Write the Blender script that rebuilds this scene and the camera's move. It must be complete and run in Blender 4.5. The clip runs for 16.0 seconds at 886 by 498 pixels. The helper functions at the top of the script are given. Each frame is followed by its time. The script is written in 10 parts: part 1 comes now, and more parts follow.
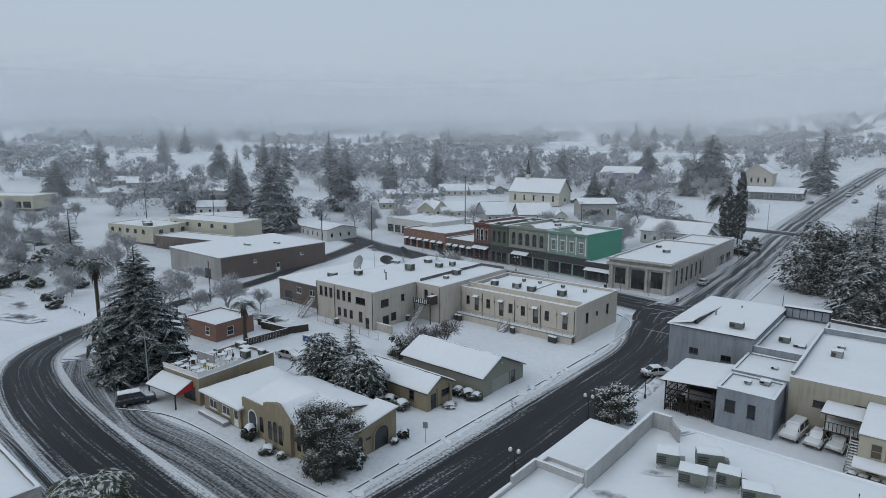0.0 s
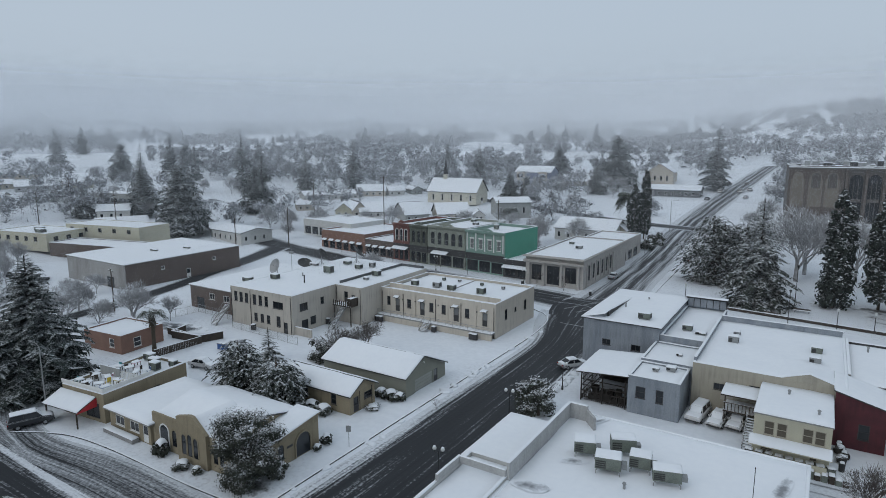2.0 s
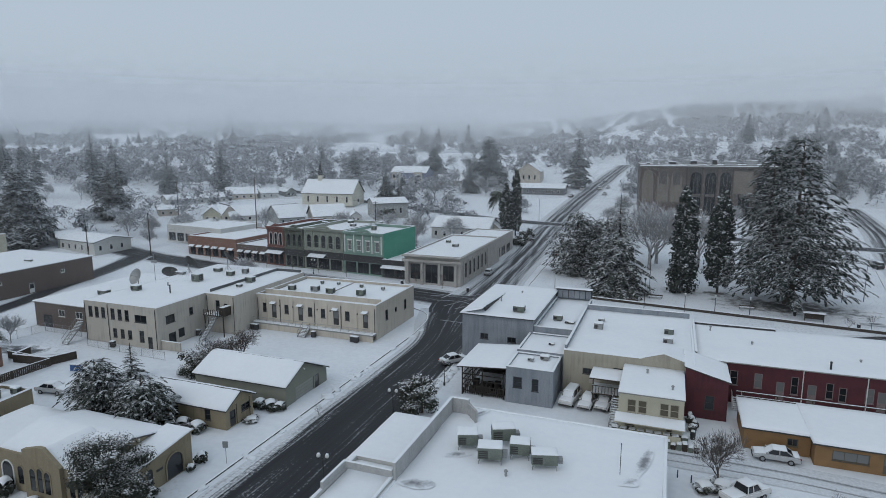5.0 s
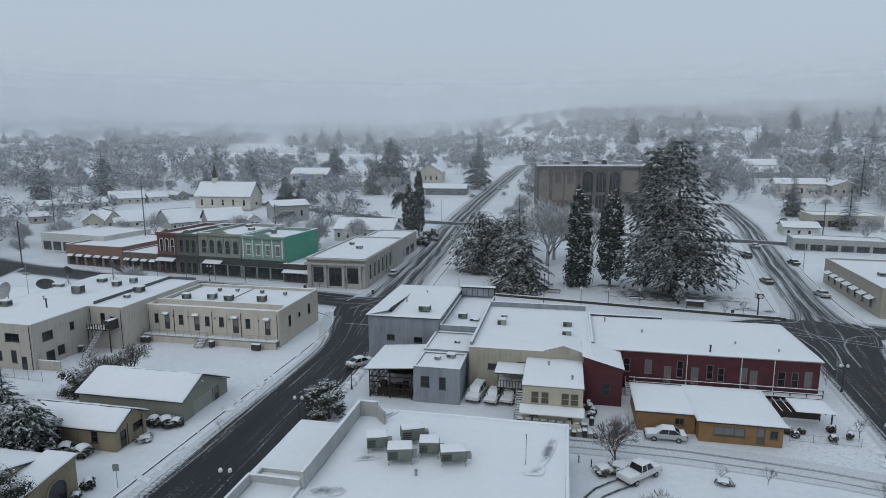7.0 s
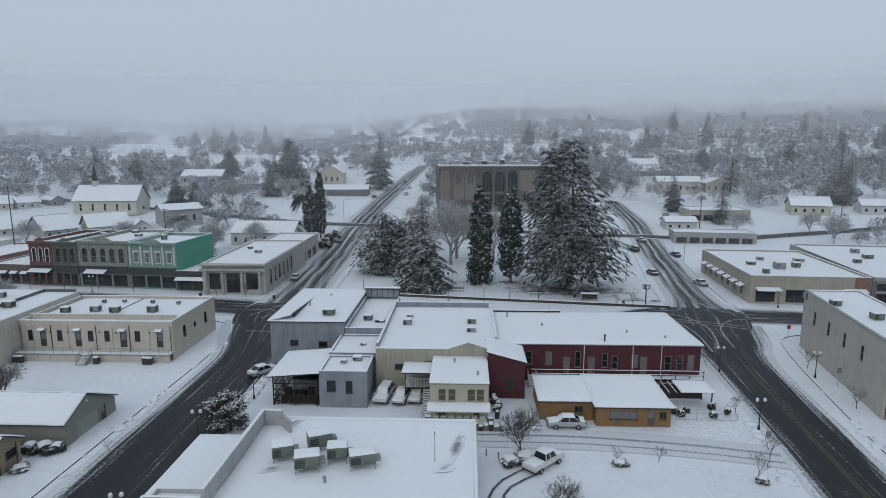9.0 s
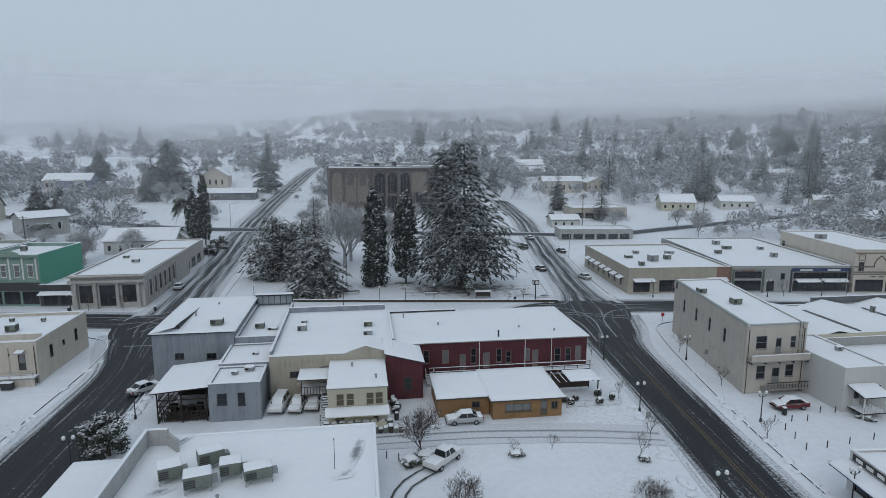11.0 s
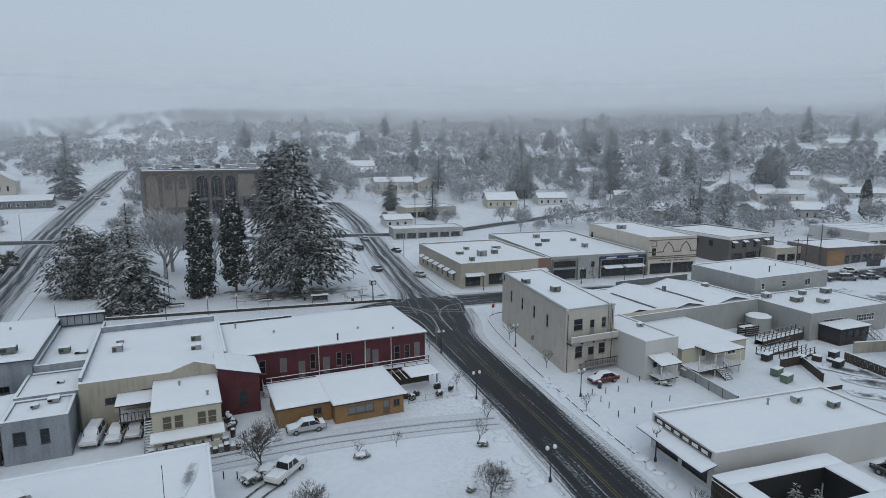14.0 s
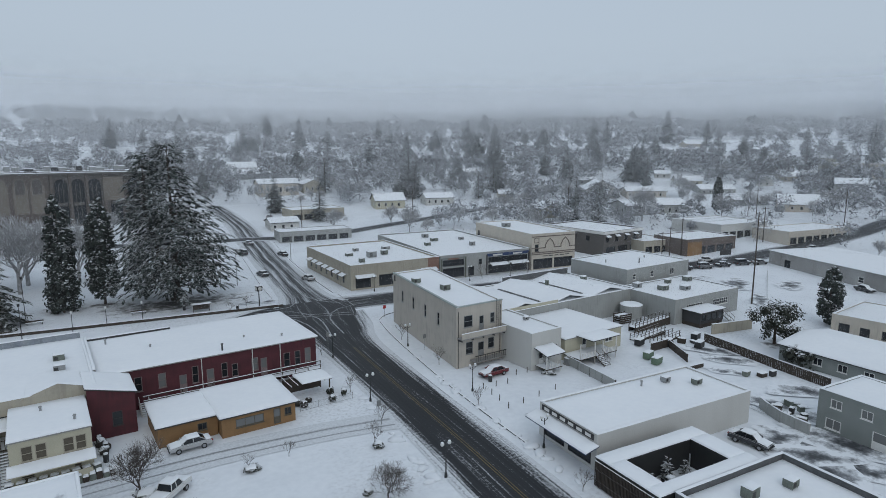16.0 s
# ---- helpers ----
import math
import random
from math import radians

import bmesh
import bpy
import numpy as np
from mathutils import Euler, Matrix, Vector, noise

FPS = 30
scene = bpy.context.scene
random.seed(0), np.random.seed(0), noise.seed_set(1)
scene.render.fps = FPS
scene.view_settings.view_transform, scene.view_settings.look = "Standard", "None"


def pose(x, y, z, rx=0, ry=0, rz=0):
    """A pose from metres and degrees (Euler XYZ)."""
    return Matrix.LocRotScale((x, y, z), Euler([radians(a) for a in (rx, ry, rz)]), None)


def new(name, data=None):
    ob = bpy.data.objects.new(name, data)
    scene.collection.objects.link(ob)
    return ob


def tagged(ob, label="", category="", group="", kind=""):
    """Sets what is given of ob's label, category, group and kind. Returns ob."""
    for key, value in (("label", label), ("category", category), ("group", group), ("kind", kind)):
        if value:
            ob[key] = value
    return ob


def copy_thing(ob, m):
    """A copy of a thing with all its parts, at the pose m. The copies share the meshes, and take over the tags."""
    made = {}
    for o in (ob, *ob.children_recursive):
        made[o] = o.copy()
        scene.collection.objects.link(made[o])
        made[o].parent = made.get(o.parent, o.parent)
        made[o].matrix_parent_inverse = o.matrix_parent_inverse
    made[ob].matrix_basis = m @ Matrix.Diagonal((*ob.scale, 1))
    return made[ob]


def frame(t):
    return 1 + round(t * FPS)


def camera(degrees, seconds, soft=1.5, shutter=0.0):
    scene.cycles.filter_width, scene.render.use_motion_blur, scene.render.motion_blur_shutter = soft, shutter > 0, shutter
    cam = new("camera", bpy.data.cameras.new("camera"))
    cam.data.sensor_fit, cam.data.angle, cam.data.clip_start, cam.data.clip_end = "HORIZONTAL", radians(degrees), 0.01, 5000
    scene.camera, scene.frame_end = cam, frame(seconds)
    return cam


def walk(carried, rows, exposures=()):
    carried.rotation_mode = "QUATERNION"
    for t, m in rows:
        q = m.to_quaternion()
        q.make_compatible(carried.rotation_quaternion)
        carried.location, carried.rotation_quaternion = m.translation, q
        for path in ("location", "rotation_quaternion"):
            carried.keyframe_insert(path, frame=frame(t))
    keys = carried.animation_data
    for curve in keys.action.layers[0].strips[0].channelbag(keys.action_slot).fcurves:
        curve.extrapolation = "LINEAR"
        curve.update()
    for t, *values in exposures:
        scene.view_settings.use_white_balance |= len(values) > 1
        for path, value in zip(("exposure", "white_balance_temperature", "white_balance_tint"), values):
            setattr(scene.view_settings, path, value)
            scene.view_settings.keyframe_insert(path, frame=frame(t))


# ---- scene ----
# The camera hovers 34 m over the town and turns on its spot.
cam = camera(72.39, 16.0, soft=0.9)
EYE = (0.0, 0.0, 34.0)
TURNS = [
    (0, 40.00, -9.88),
    (0.5, 38.25, -9.88),
    (1, 36.33, -9.88),
    (1.5, 34.33, -9.88),
    (2, 32.30, -9.87),
    (2.5, 30.31, -9.87),
    (3, 28.31, -9.87),
    (5.5, 18.42, -9.80),
    (6, 16.00, -9.78),
    (6.5, 13.75, -9.77),
    (7, 11.47, -9.75),
    (7.5, 9.19, -9.74),
    (8, 6.90, -9.72),
    (8.5, 4.60, -9.71),
    (11, -7.86, -9.58),
    (11.5, -10.52, -9.57),
    (12, -13.16, -9.55),
    (12.5, -15.79, -9.54),
    (13, -18.31, -9.53),
    (13.5, -20.91, -9.52),
    (14, -23.55, -9.50),
    (14.5, -26.23, -9.49),
    (15, -28.88, -9.48),
    (15.5, -31.45, -9.46),
    (16, -34.11, -9.45),
]
walk(cam, [(t, pose(*EYE, 90 + pitch, 0.07, yaw)) for t, yaw, pitch in TURNS])

# ---- world: low overcast with a little blue in it ----
world = bpy.data.worlds.new("overcast_sky")
scene.world = world
world.use_nodes = True
wn, wl = world.node_tree.nodes, world.node_tree.links
wn.clear()
w_out, w_bg = wn.new("ShaderNodeOutputWorld"), wn.new("ShaderNodeBackground")
w_sky = wn.new("ShaderNodeTexSky")
w_sky.sky_type, w_sky.sun_disc = "NISHITA", False
w_sky.sun_elevation, w_sky.sun_rotation = radians(38), radians(200)
w_sky.dust_density, w_sky.air_density = 4.0, 1.0
w_tc, w_sep, w_ramp = wn.new("ShaderNodeTexCoord"), wn.new("ShaderNodeSeparateXYZ"), wn.new("ShaderNodeValToRGB")
wl.new(w_tc.outputs["Generated"], w_sep.inputs[0])
wl.new(w_sep.outputs["Z"], w_ramp.inputs[0])
ramp = w_ramp.color_ramp
ramp.elements[0].position, ramp.elements[0].color = 0.0, (0.455, 0.535, 0.63, 1)
ramp.elements[1].position, ramp.elements[1].color = 1.0, (0.57, 0.66, 0.755, 1)
for place, colour in ((0.06, (0.475, 0.56, 0.66, 1)), (0.16, (0.50, 0.592, 0.695, 1)), (0.30, (0.505, 0.602, 0.715, 1)), (0.6, (0.535, 0.62, 0.72, 1))):
    ramp.elements.new(place).color = colour
w_cloud, w_cmul = wn.new("ShaderNodeTexNoise"), wn.new("ShaderNodeMapRange")
w_cloud.inputs["Scale"].default_value, w_cloud.inputs["Detail"].default_value = 1.1, 1.0
wl.new(w_tc.outputs["Generated"], w_cloud.inputs["Vector"])
w_cmul.inputs["To Min"].default_value, w_cmul.inputs["To Max"].default_value = 0.97, 1.07
wl.new(w_cloud.outputs["Fac"], w_cmul.inputs["Value"])
w_m1 = wn.new("ShaderNodeVectorMath")
w_m1.operation = "SCALE"
wl.new(w_ramp.outputs["Color"], w_m1.inputs[0])
wl.new(w_cmul.outputs["Result"], w_m1.inputs["Scale"])
w_m2 = wn.new("ShaderNodeVectorMath")
w_m2.operation = "SCALE"
w_m2.inputs["Scale"].default_value = 0.05
wl.new(w_sky.outputs["Color"], w_m2.inputs[0])
w_mix = wn.new("ShaderNodeMix")
w_mix.data_type = "RGBA"
w_mix.inputs["Factor"].default_value = 0.9
wl.new(w_m2.outputs[0], w_mix.inputs["A"])
wl.new(w_m1.outputs[0], w_mix.inputs["B"])
wl.new(w_mix.outputs["Result"], w_bg.inputs["Color"])
w_bg.inputs["Strength"].default_value = 0.95
wl.new(w_bg.outputs[0], w_out.inputs[0])

sun_data = bpy.data.lights.new("sun", "SUN")
sun_data.energy, sun_data.angle, sun_data.color = 0.45, radians(40), (1.0, 0.98, 0.95)
sun = new("sun", sun_data)
sun.matrix_world = pose(0, 0, 200, 52, 0, -20)

# ---- materials ----
def material(name, colour, other=None, rough=0.85, scale=1.0, fine=12.0, bump=0.15, metal=0.0, snow=None, streak=None, amount=0.5, patch=0.9):
    """Two-scale noise between two colours, with relief; snow: how far snow lies on what faces up (0 to 1); streak: stretch of the large noise along z."""
    m = bpy.data.materials.new(name)
    m.use_nodes = True
    n, l = m.node_tree.nodes, m.node_tree.links
    b = n["Principled BSDF"]
    other = other or tuple(c * 0.75 for c in colour)
    tc = n.new("ShaderNodeTexCoord")
    big, small = n.new("ShaderNodeTexNoise"), n.new("ShaderNodeTexNoise")
    big.inputs["Scale"].default_value, big.inputs["Detail"].default_value = scale, 4
    small.inputs["Scale"].default_value, small.inputs["Detail"].default_value = fine, 3
    mp = n.new("ShaderNodeMapping")
    if streak:
        mp.inputs["Scale"].default_value = (1, 1, streak)
    l.new(tc.outputs["Object"], mp.inputs["Vector"])
    l.new(mp.outputs[0], big.inputs["Vector"])
    l.new(tc.outputs["Object"], small.inputs["Vector"])
    add = n.new("ShaderNodeMath")
    add.operation = "ADD"
    l.new(big.outputs["Fac"], add.inputs[0])
    l.new(small.outputs["Fac"], add.inputs[1])
    mr = n.new("ShaderNodeMapRange")
    mr.inputs["From Min"].default_value, mr.inputs["From Max"].default_value = 1.0 - amount * 0.5, 1.0 + amount * 0.5
    l.new(add.outputs[0], mr.inputs["Value"])
    mix = n.new("ShaderNodeMix")
    mix.data_type = "RGBA"
    mix.inputs["A"].default_value, mix.inputs["B"].default_value = (*colour, 1), (*other, 1)
    l.new(mr.outputs["Result"], mix.inputs["Factor"])
    out = mix.outputs["Result"]
    if snow is not None:
        geo, sep, thr = n.new("ShaderNodeNewGeometry"), n.new("ShaderNodeSeparateXYZ"), n.new("ShaderNodeMapRange")
        l.new(geo.outputs["Normal"], sep.inputs[0])
        nadd = n.new("ShaderNodeMath")
        nadd.operation = "MULTIPLY_ADD"
        l.new(small.outputs["Fac"], nadd.inputs[0])
        nadd.inputs[1].default_value = patch
        l.new(sep.outputs["Z"], nadd.inputs[2])
        thr.inputs["From Min"].default_value, thr.inputs["From Max"].default_value = 0.90 + 0.5 * patch - snow, 1.15 + 0.5 * patch - snow
        l.new(nadd.outputs[0], thr.inputs["Value"])
        smix = n.new("ShaderNodeMix")
        smix.data_type = "RGBA"
        smix.inputs["B"].default_value = (0.8, 0.83, 0.86, 1)
        l.new(out, smix.inputs["A"])
        l.new(thr.outputs["Result"], smix.inputs["Factor"])
        out = smix.outputs["Result"]
    l.new(out, b.inputs["Base Color"])
    b.inputs["Roughness"].default_value, b.inputs["Metallic"].default_value = rough, metal
    if bump:
        bp = n.new("ShaderNodeBump")
        bp.inputs["Strength"].default_value, bp.inputs["Distance"].default_value = bump, 0.05
        l.new(add.outputs[0], bp.inputs["Height"])
        l.new(bp.outputs[0], b.inputs["Normal"])
    return m


SNOW = material("snow", (0.80, 0.83, 0.865), (0.64, 0.675, 0.72), 0.75, 0.16, 1.1, 0.9, amount=1.1)
def trample(m):
    """Roughens the snow in broad patches: trodden, clotted and greyer there."""
    n, l = m.node_tree.nodes, m.node_tree.links
    b = n["Principled BSDF"]
    tc, zone, fine = n.new("ShaderNodeTexCoord"), n.new("ShaderNodeTexNoise"), n.new("ShaderNodeTexNoise")
    zone.inputs["Scale"].default_value, zone.inputs["Detail"].default_value = 0.045, 3
    fine.inputs["Scale"].default_value, fine.inputs["Detail"].default_value = 2.1, 4
    l.new(tc.outputs["Object"], zone.inputs["Vector"])
    l.new(tc.outputs["Object"], fine.inputs["Vector"])
    zr, fr, mul = n.new("ShaderNodeMapRange"), n.new("ShaderNodeMapRange"), n.new("ShaderNodeMath")
    zr.inputs["From Min"].default_value, zr.inputs["From Max"].default_value = 0.50, 0.66
    fr.inputs["From Min"].default_value, fr.inputs["From Max"].default_value = 0.48, 0.68
    l.new(zone.outputs["Fac"], zr.inputs["Value"])
    l.new(fine.outputs["Fac"], fr.inputs["Value"])
    mul.operation = "MULTIPLY"
    l.new(zr.outputs["Result"], mul.inputs[0])
    l.new(fr.outputs["Result"], mul.inputs[1])
    mix = n.new("ShaderNodeMix")
    mix.data_type = "RGBA"
    mix.inputs["B"].default_value = (0.56, 0.58, 0.61, 1)
    old = b.inputs["Base Color"].links[0].from_socket
    l.new(old, mix.inputs["A"])
    l.new(mul.outputs[0], mix.inputs["Factor"])
    l.new(mix.outputs["Result"], b.inputs["Base Color"])


trample(SNOW)
SNOW_ROOF = material("roof_snow", (0.82, 0.845, 0.87), (0.75, 0.78, 0.82), 0.75, 0.25, 1.6, 0.2, amount=1.0)
CREAM = material("cream_stucco", (0.57, 0.52, 0.445), (0.46, 0.42, 0.36), 0.9, 0.5, 8, 0.1, streak=0.25, amount=0.8)
OFFICE = material("beige_stucco", (0.51, 0.475, 0.42), (0.41, 0.38, 0.335), 0.9, 0.4, 8, 0.1, streak=0.2, amount=0.8)
TAN = material("tan_stucco", (0.41, 0.38, 0.31), (0.33, 0.305, 0.25), 0.9, 0.5, 8, 0.1, streak=0.25, amount=0.8)
MISSION = material("ochre_stucco", (0.30, 0.255, 0.175), (0.225, 0.19, 0.13), 0.9, 0.6, 9, 0.15, streak=0.3)
YELLOW = material("pale_yellow_paint", (0.50, 0.475, 0.37), (0.42, 0.40, 0.31), 0.8, 0.6, 10, 0.08)
GREYBLUE = material("blue_grey_metal", (0.31, 0.335, 0.365), (0.19, 0.215, 0.245), 0.6, 0.9, 6, 0.1, metal=0.1, streak=0.12)
RED = material("dark_red_brick_paint", (0.105, 0.026, 0.034), (0.065, 0.018, 0.024), 0.8, 0.7, 14, 0.3)
ORANGE = material("orange_tan_siding", (0.27, 0.155, 0.07), (0.20, 0.115, 0.05), 0.8, 0.6, 12, 0.1)
WHITEWALL = material("white_grey_stucco", (0.55, 0.55, 0.53), (0.46, 0.46, 0.44), 0.85, 0.4, 6, 0.08, streak=0.2, amount=0.8)
GREYWALL = material("grey_stucco", (0.36, 0.37, 0.36), (0.29, 0.30, 0.29), 0.85, 0.4, 6, 0.08, streak=0.2, amount=0.8)
SAGE = material("grey_green_siding", (0.24, 0.26, 0.25), (0.19, 0.21, 0.20), 0.8, 0.5, 8, 0.08)
BROWNBRICK = material("brown_brick", (0.145, 0.115, 0.102), (0.11, 0.088, 0.078), 0.9, 0.4, 10, 0.2)
GARAGE = material("grey_green_boards", (0.25, 0.255, 0.215), (0.19, 0.195, 0.165), 0.9, 0.5, 8, 0.1, streak=0.2, amount=0.8)
GARAGEDOOR = material("grey_door_paint", (0.32, 0.33, 0.30), (0.26, 0.27, 0.245), 0.7, 0.6, 8, 0.05)
OLDPARAPET = material("stained_parapet_plaster", (0.50, 0.505, 0.50), (0.30, 0.30, 0.295), 0.9, 0.8, 5, 0.15, streak=0.15, amount=0.9)
OLDWALL = material("weathered_grey_wall", (0.42, 0.42, 0.41), (0.20, 0.19, 0.18), 0.9, 0.35, 3, 0.2, streak=0.3, amount=0.8)
BRICK = material("orange_red_brick", (0.25, 0.15, 0.115), (0.19, 0.11, 0.085), 0.9, 0.6, 10, 0.25)
REDBRICK = material("brick_red_paint", (0.19, 0.085, 0.072), (0.13, 0.06, 0.052), 0.85, 0.6, 12, 0.2)
DARKGREEN = material("dark_olive_paint", (0.125, 0.137, 0.112), (0.09, 0.10, 0.08), 0.8, 0.6, 10, 0.1)
PALEGREEN = material("grey_sage_paint", (0.285, 0.305, 0.262), (0.215, 0.235, 0.20), 0.8, 0.6, 10, 0.1)
MINT = material("mint_green_paint", (0.075, 0.30, 0.215), (0.06, 0.25, 0.175), 0.7, 0.5, 10, 0.08)
MINTFRONT = material("soft_mint_paint", (0.22, 0.33, 0.285), (0.165, 0.255, 0.215), 0.7, 0.5, 10, 0.08)
STONE = material("grey_limestone", (0.47, 0.45, 0.42), (0.37, 0.352, 0.33), 0.85, 0.5, 8, 0.15, amount=0.8)
HALL = material("town_hall_brownstone", (0.125, 0.115, 0.108), (0.085, 0.08, 0.076), 0.9, 0.15, 2, 0.1)
HALLTRIM = material("town_hall_tan_panel", (0.20, 0.178, 0.152), (0.155, 0.138, 0.12), 0.9, 0.1, 2, 0.1)
HALLBRICK = material("town_hall_brick", (0.135, 0.115, 0.103), (0.10, 0.086, 0.078), 0.9, 0.15, 3, 0.2)
HALLPALE = material("town_hall_pale_stone", (0.27, 0.248, 0.22), (0.22, 0.20, 0.178), 0.9, 0.3, 3, 0.1)
CHURCH = material("church_cream_paint", (0.56, 0.54, 0.46), (0.48, 0.46, 0.39), 0.8, 0.3, 4, 0.1)
WHITE = material("white_trim_paint", (0.72, 0.72, 0.70), (0.62, 0.62, 0.6), 0.6, 1.0, 12, 0.05)
CONCRETE = material("concrete", (0.30, 0.30, 0.29), (0.22, 0.22, 0.215), 0.9, 0.6, 8, 0.2)
DARKWOOD = material("dark_weathered_wood", (0.065, 0.052, 0.042), (0.04, 0.033, 0.028), 0.9, 1.5, 14, 0.3, snow=0.25)
DARKTRIM = material("dark_trim", (0.05, 0.05, 0.052), (0.035, 0.035, 0.037), 0.7, 1.0, 12, 0.1)
IRON = material("black_iron", (0.022, 0.024, 0.026), (0.03, 0.03, 0.03), 0.5, 2.0, 20, 0.05)
GALV = material("galvanised_sheet", (0.33, 0.34, 0.34), (0.25, 0.26, 0.26), 0.5, 1.0, 8, 0.1, metal=0.4)
ACUNIT = material("weathered_unit_paint", (0.185, 0.21, 0.18), (0.11, 0.125, 0.108), 0.65, 1.2, 9, 0.1)
LOUVRE = material("dark_grille", (0.05, 0.052, 0.05), (0.03, 0.03, 0.03), 0.6, 4, 30, 0.2)
BARK = material("snowy_bark", (0.085, 0.068, 0.055), (0.05, 0.04, 0.034), 0.9, 2.0, 9, 0.4, snow=0.35)
TWIG = material("frosted_twig", (0.42, 0.425, 0.435), (0.22, 0.215, 0.215), 0.9, 2.0, 5, 0.1, snow=0.55)
TWIG_DARK = material("dark_twig", (0.115, 0.10, 0.092), (0.06, 0.052, 0.048), 0.9, 2.0, 5, 0.1, snow=0.22)
# snowless wood, near-black so the carport's inner shade is in its colour
SHADE_DRYWOOD = material("shade_darkened_dry_wood", (0.035, 0.029, 0.025), (0.02, 0.017, 0.015), 0.9, 1.5, 14, 0.3)
NEEDLE = material("snowy_needles", (0.024, 0.036, 0.030), (0.013, 0.021, 0.018), 0.8, 0.8, 5, 0.2, snow=0.02, patch=0.6)
CEDAR = material("cedar_needles", (0.026, 0.038, 0.032), (0.014, 0.022, 0.019), 0.8, 0.8, 3.0, 0.2, snow=0.055, patch=0.65)
CYPRESS = material("cypress_leaves", (0.024, 0.034, 0.027), (0.014, 0.021, 0.017), 0.8, 0.9, 1.6, 0.2, snow=0.10, patch=1.1)
SHRUB = material("snowy_shrub_leaves", (0.040, 0.046, 0.034), (0.022, 0.026, 0.019), 0.8, 1.0, 1.8, 0.2, snow=0.12, patch=0.75)
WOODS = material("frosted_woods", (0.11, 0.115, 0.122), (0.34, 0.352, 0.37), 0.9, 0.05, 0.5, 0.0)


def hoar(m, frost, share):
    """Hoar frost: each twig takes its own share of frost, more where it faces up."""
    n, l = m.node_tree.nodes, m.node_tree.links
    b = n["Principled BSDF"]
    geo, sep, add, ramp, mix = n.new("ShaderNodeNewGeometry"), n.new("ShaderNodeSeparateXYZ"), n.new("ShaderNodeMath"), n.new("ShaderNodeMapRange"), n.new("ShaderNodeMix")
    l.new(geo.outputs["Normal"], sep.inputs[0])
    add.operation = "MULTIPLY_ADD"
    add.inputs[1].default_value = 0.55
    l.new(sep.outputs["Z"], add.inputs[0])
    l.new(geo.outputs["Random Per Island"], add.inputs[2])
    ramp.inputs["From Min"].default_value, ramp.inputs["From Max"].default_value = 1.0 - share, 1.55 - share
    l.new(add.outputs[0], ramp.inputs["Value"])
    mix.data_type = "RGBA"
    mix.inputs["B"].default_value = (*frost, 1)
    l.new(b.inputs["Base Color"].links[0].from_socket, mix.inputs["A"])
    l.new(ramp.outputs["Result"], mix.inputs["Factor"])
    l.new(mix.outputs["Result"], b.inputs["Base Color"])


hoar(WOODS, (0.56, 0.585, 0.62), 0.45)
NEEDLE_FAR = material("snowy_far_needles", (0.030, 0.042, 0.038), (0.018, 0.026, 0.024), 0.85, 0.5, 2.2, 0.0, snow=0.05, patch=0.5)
LADEN = material("snow_laden_needles", (0.034, 0.042, 0.033), (0.02, 0.026, 0.021), 0.8, 0.8, 2.0, 0.2, snow=0.07, patch=0.8)
PALMLEAF = material("palm_frond", (0.050, 0.062, 0.034), (0.03, 0.038, 0.022), 0.7, 1.5, 3, 0.2, snow=0.04, patch=0.9)
PALMSKIRT = material("dead_palm_skirt", (0.085, 0.07, 0.05), (0.05, 0.042, 0.032), 0.9, 1.5, 8, 0.3)


def weather(m, dark, scale=0.5):
    """Rain streaks and blotches of grime on plaster."""
    n, l = m.node_tree.nodes, m.node_tree.links
    b = n["Principled BSDF"]
    tc, mp, a, c, mul, rg, mix = n.new("ShaderNodeTexCoord"), n.new("ShaderNodeMapping"), n.new("ShaderNodeTexNoise"), n.new("ShaderNodeTexNoise"), n.new("ShaderNodeMath"), n.new("ShaderNodeMapRange"), n.new("ShaderNodeMix")
    mp.inputs["Scale"].default_value = (3.2, 3.2, 0.22)
    l.new(tc.outputs["Object"], mp.inputs["Vector"])
    l.new(mp.outputs[0], a.inputs["Vector"])
    l.new(tc.outputs["Object"], c.inputs["Vector"])
    a.inputs["Scale"].default_value, a.inputs["Detail"].default_value = 1.0, 4
    c.inputs["Scale"].default_value, c.inputs["Detail"].default_value = scale, 5
    mul.operation = "MULTIPLY"
    l.new(a.outputs["Fac"], mul.inputs[0])
    l.new(c.outputs["Fac"], mul.inputs[1])
    rg.inputs["From Min"].default_value, rg.inputs["From Max"].default_value, rg.inputs["To Max"].default_value = 0.24, 0.44, 0.55
    l.new(mul.outputs[0], rg.inputs["Value"])
    mix.data_type = "RGBA"
    mix.inputs["B"].default_value = (*dark, 1)
    l.new(b.inputs["Base Color"].links[0].from_socket, mix.inputs["A"])
    l.new(rg.outputs["Result"], mix.inputs["Factor"])
    l.new(mix.outputs["Result"], b.inputs["Base Color"])


for m, dark in ((CREAM, (0.33, 0.30, 0.26)), (OFFICE, (0.27, 0.255, 0.23)), (TAN, (0.21, 0.195, 0.165)), (MISSION, (0.16, 0.13, 0.085)), (GREYBLUE, (0.14, 0.155, 0.175)), (RED, (0.045, 0.016, 0.02)), (GREYWALL, (0.21, 0.215, 0.205)), (BROWNBRICK, (0.085, 0.07, 0.063)), (STONE, (0.29, 0.275, 0.255)), (OLDPARAPET, (0.27, 0.27, 0.265))):
    weather(m, dark)


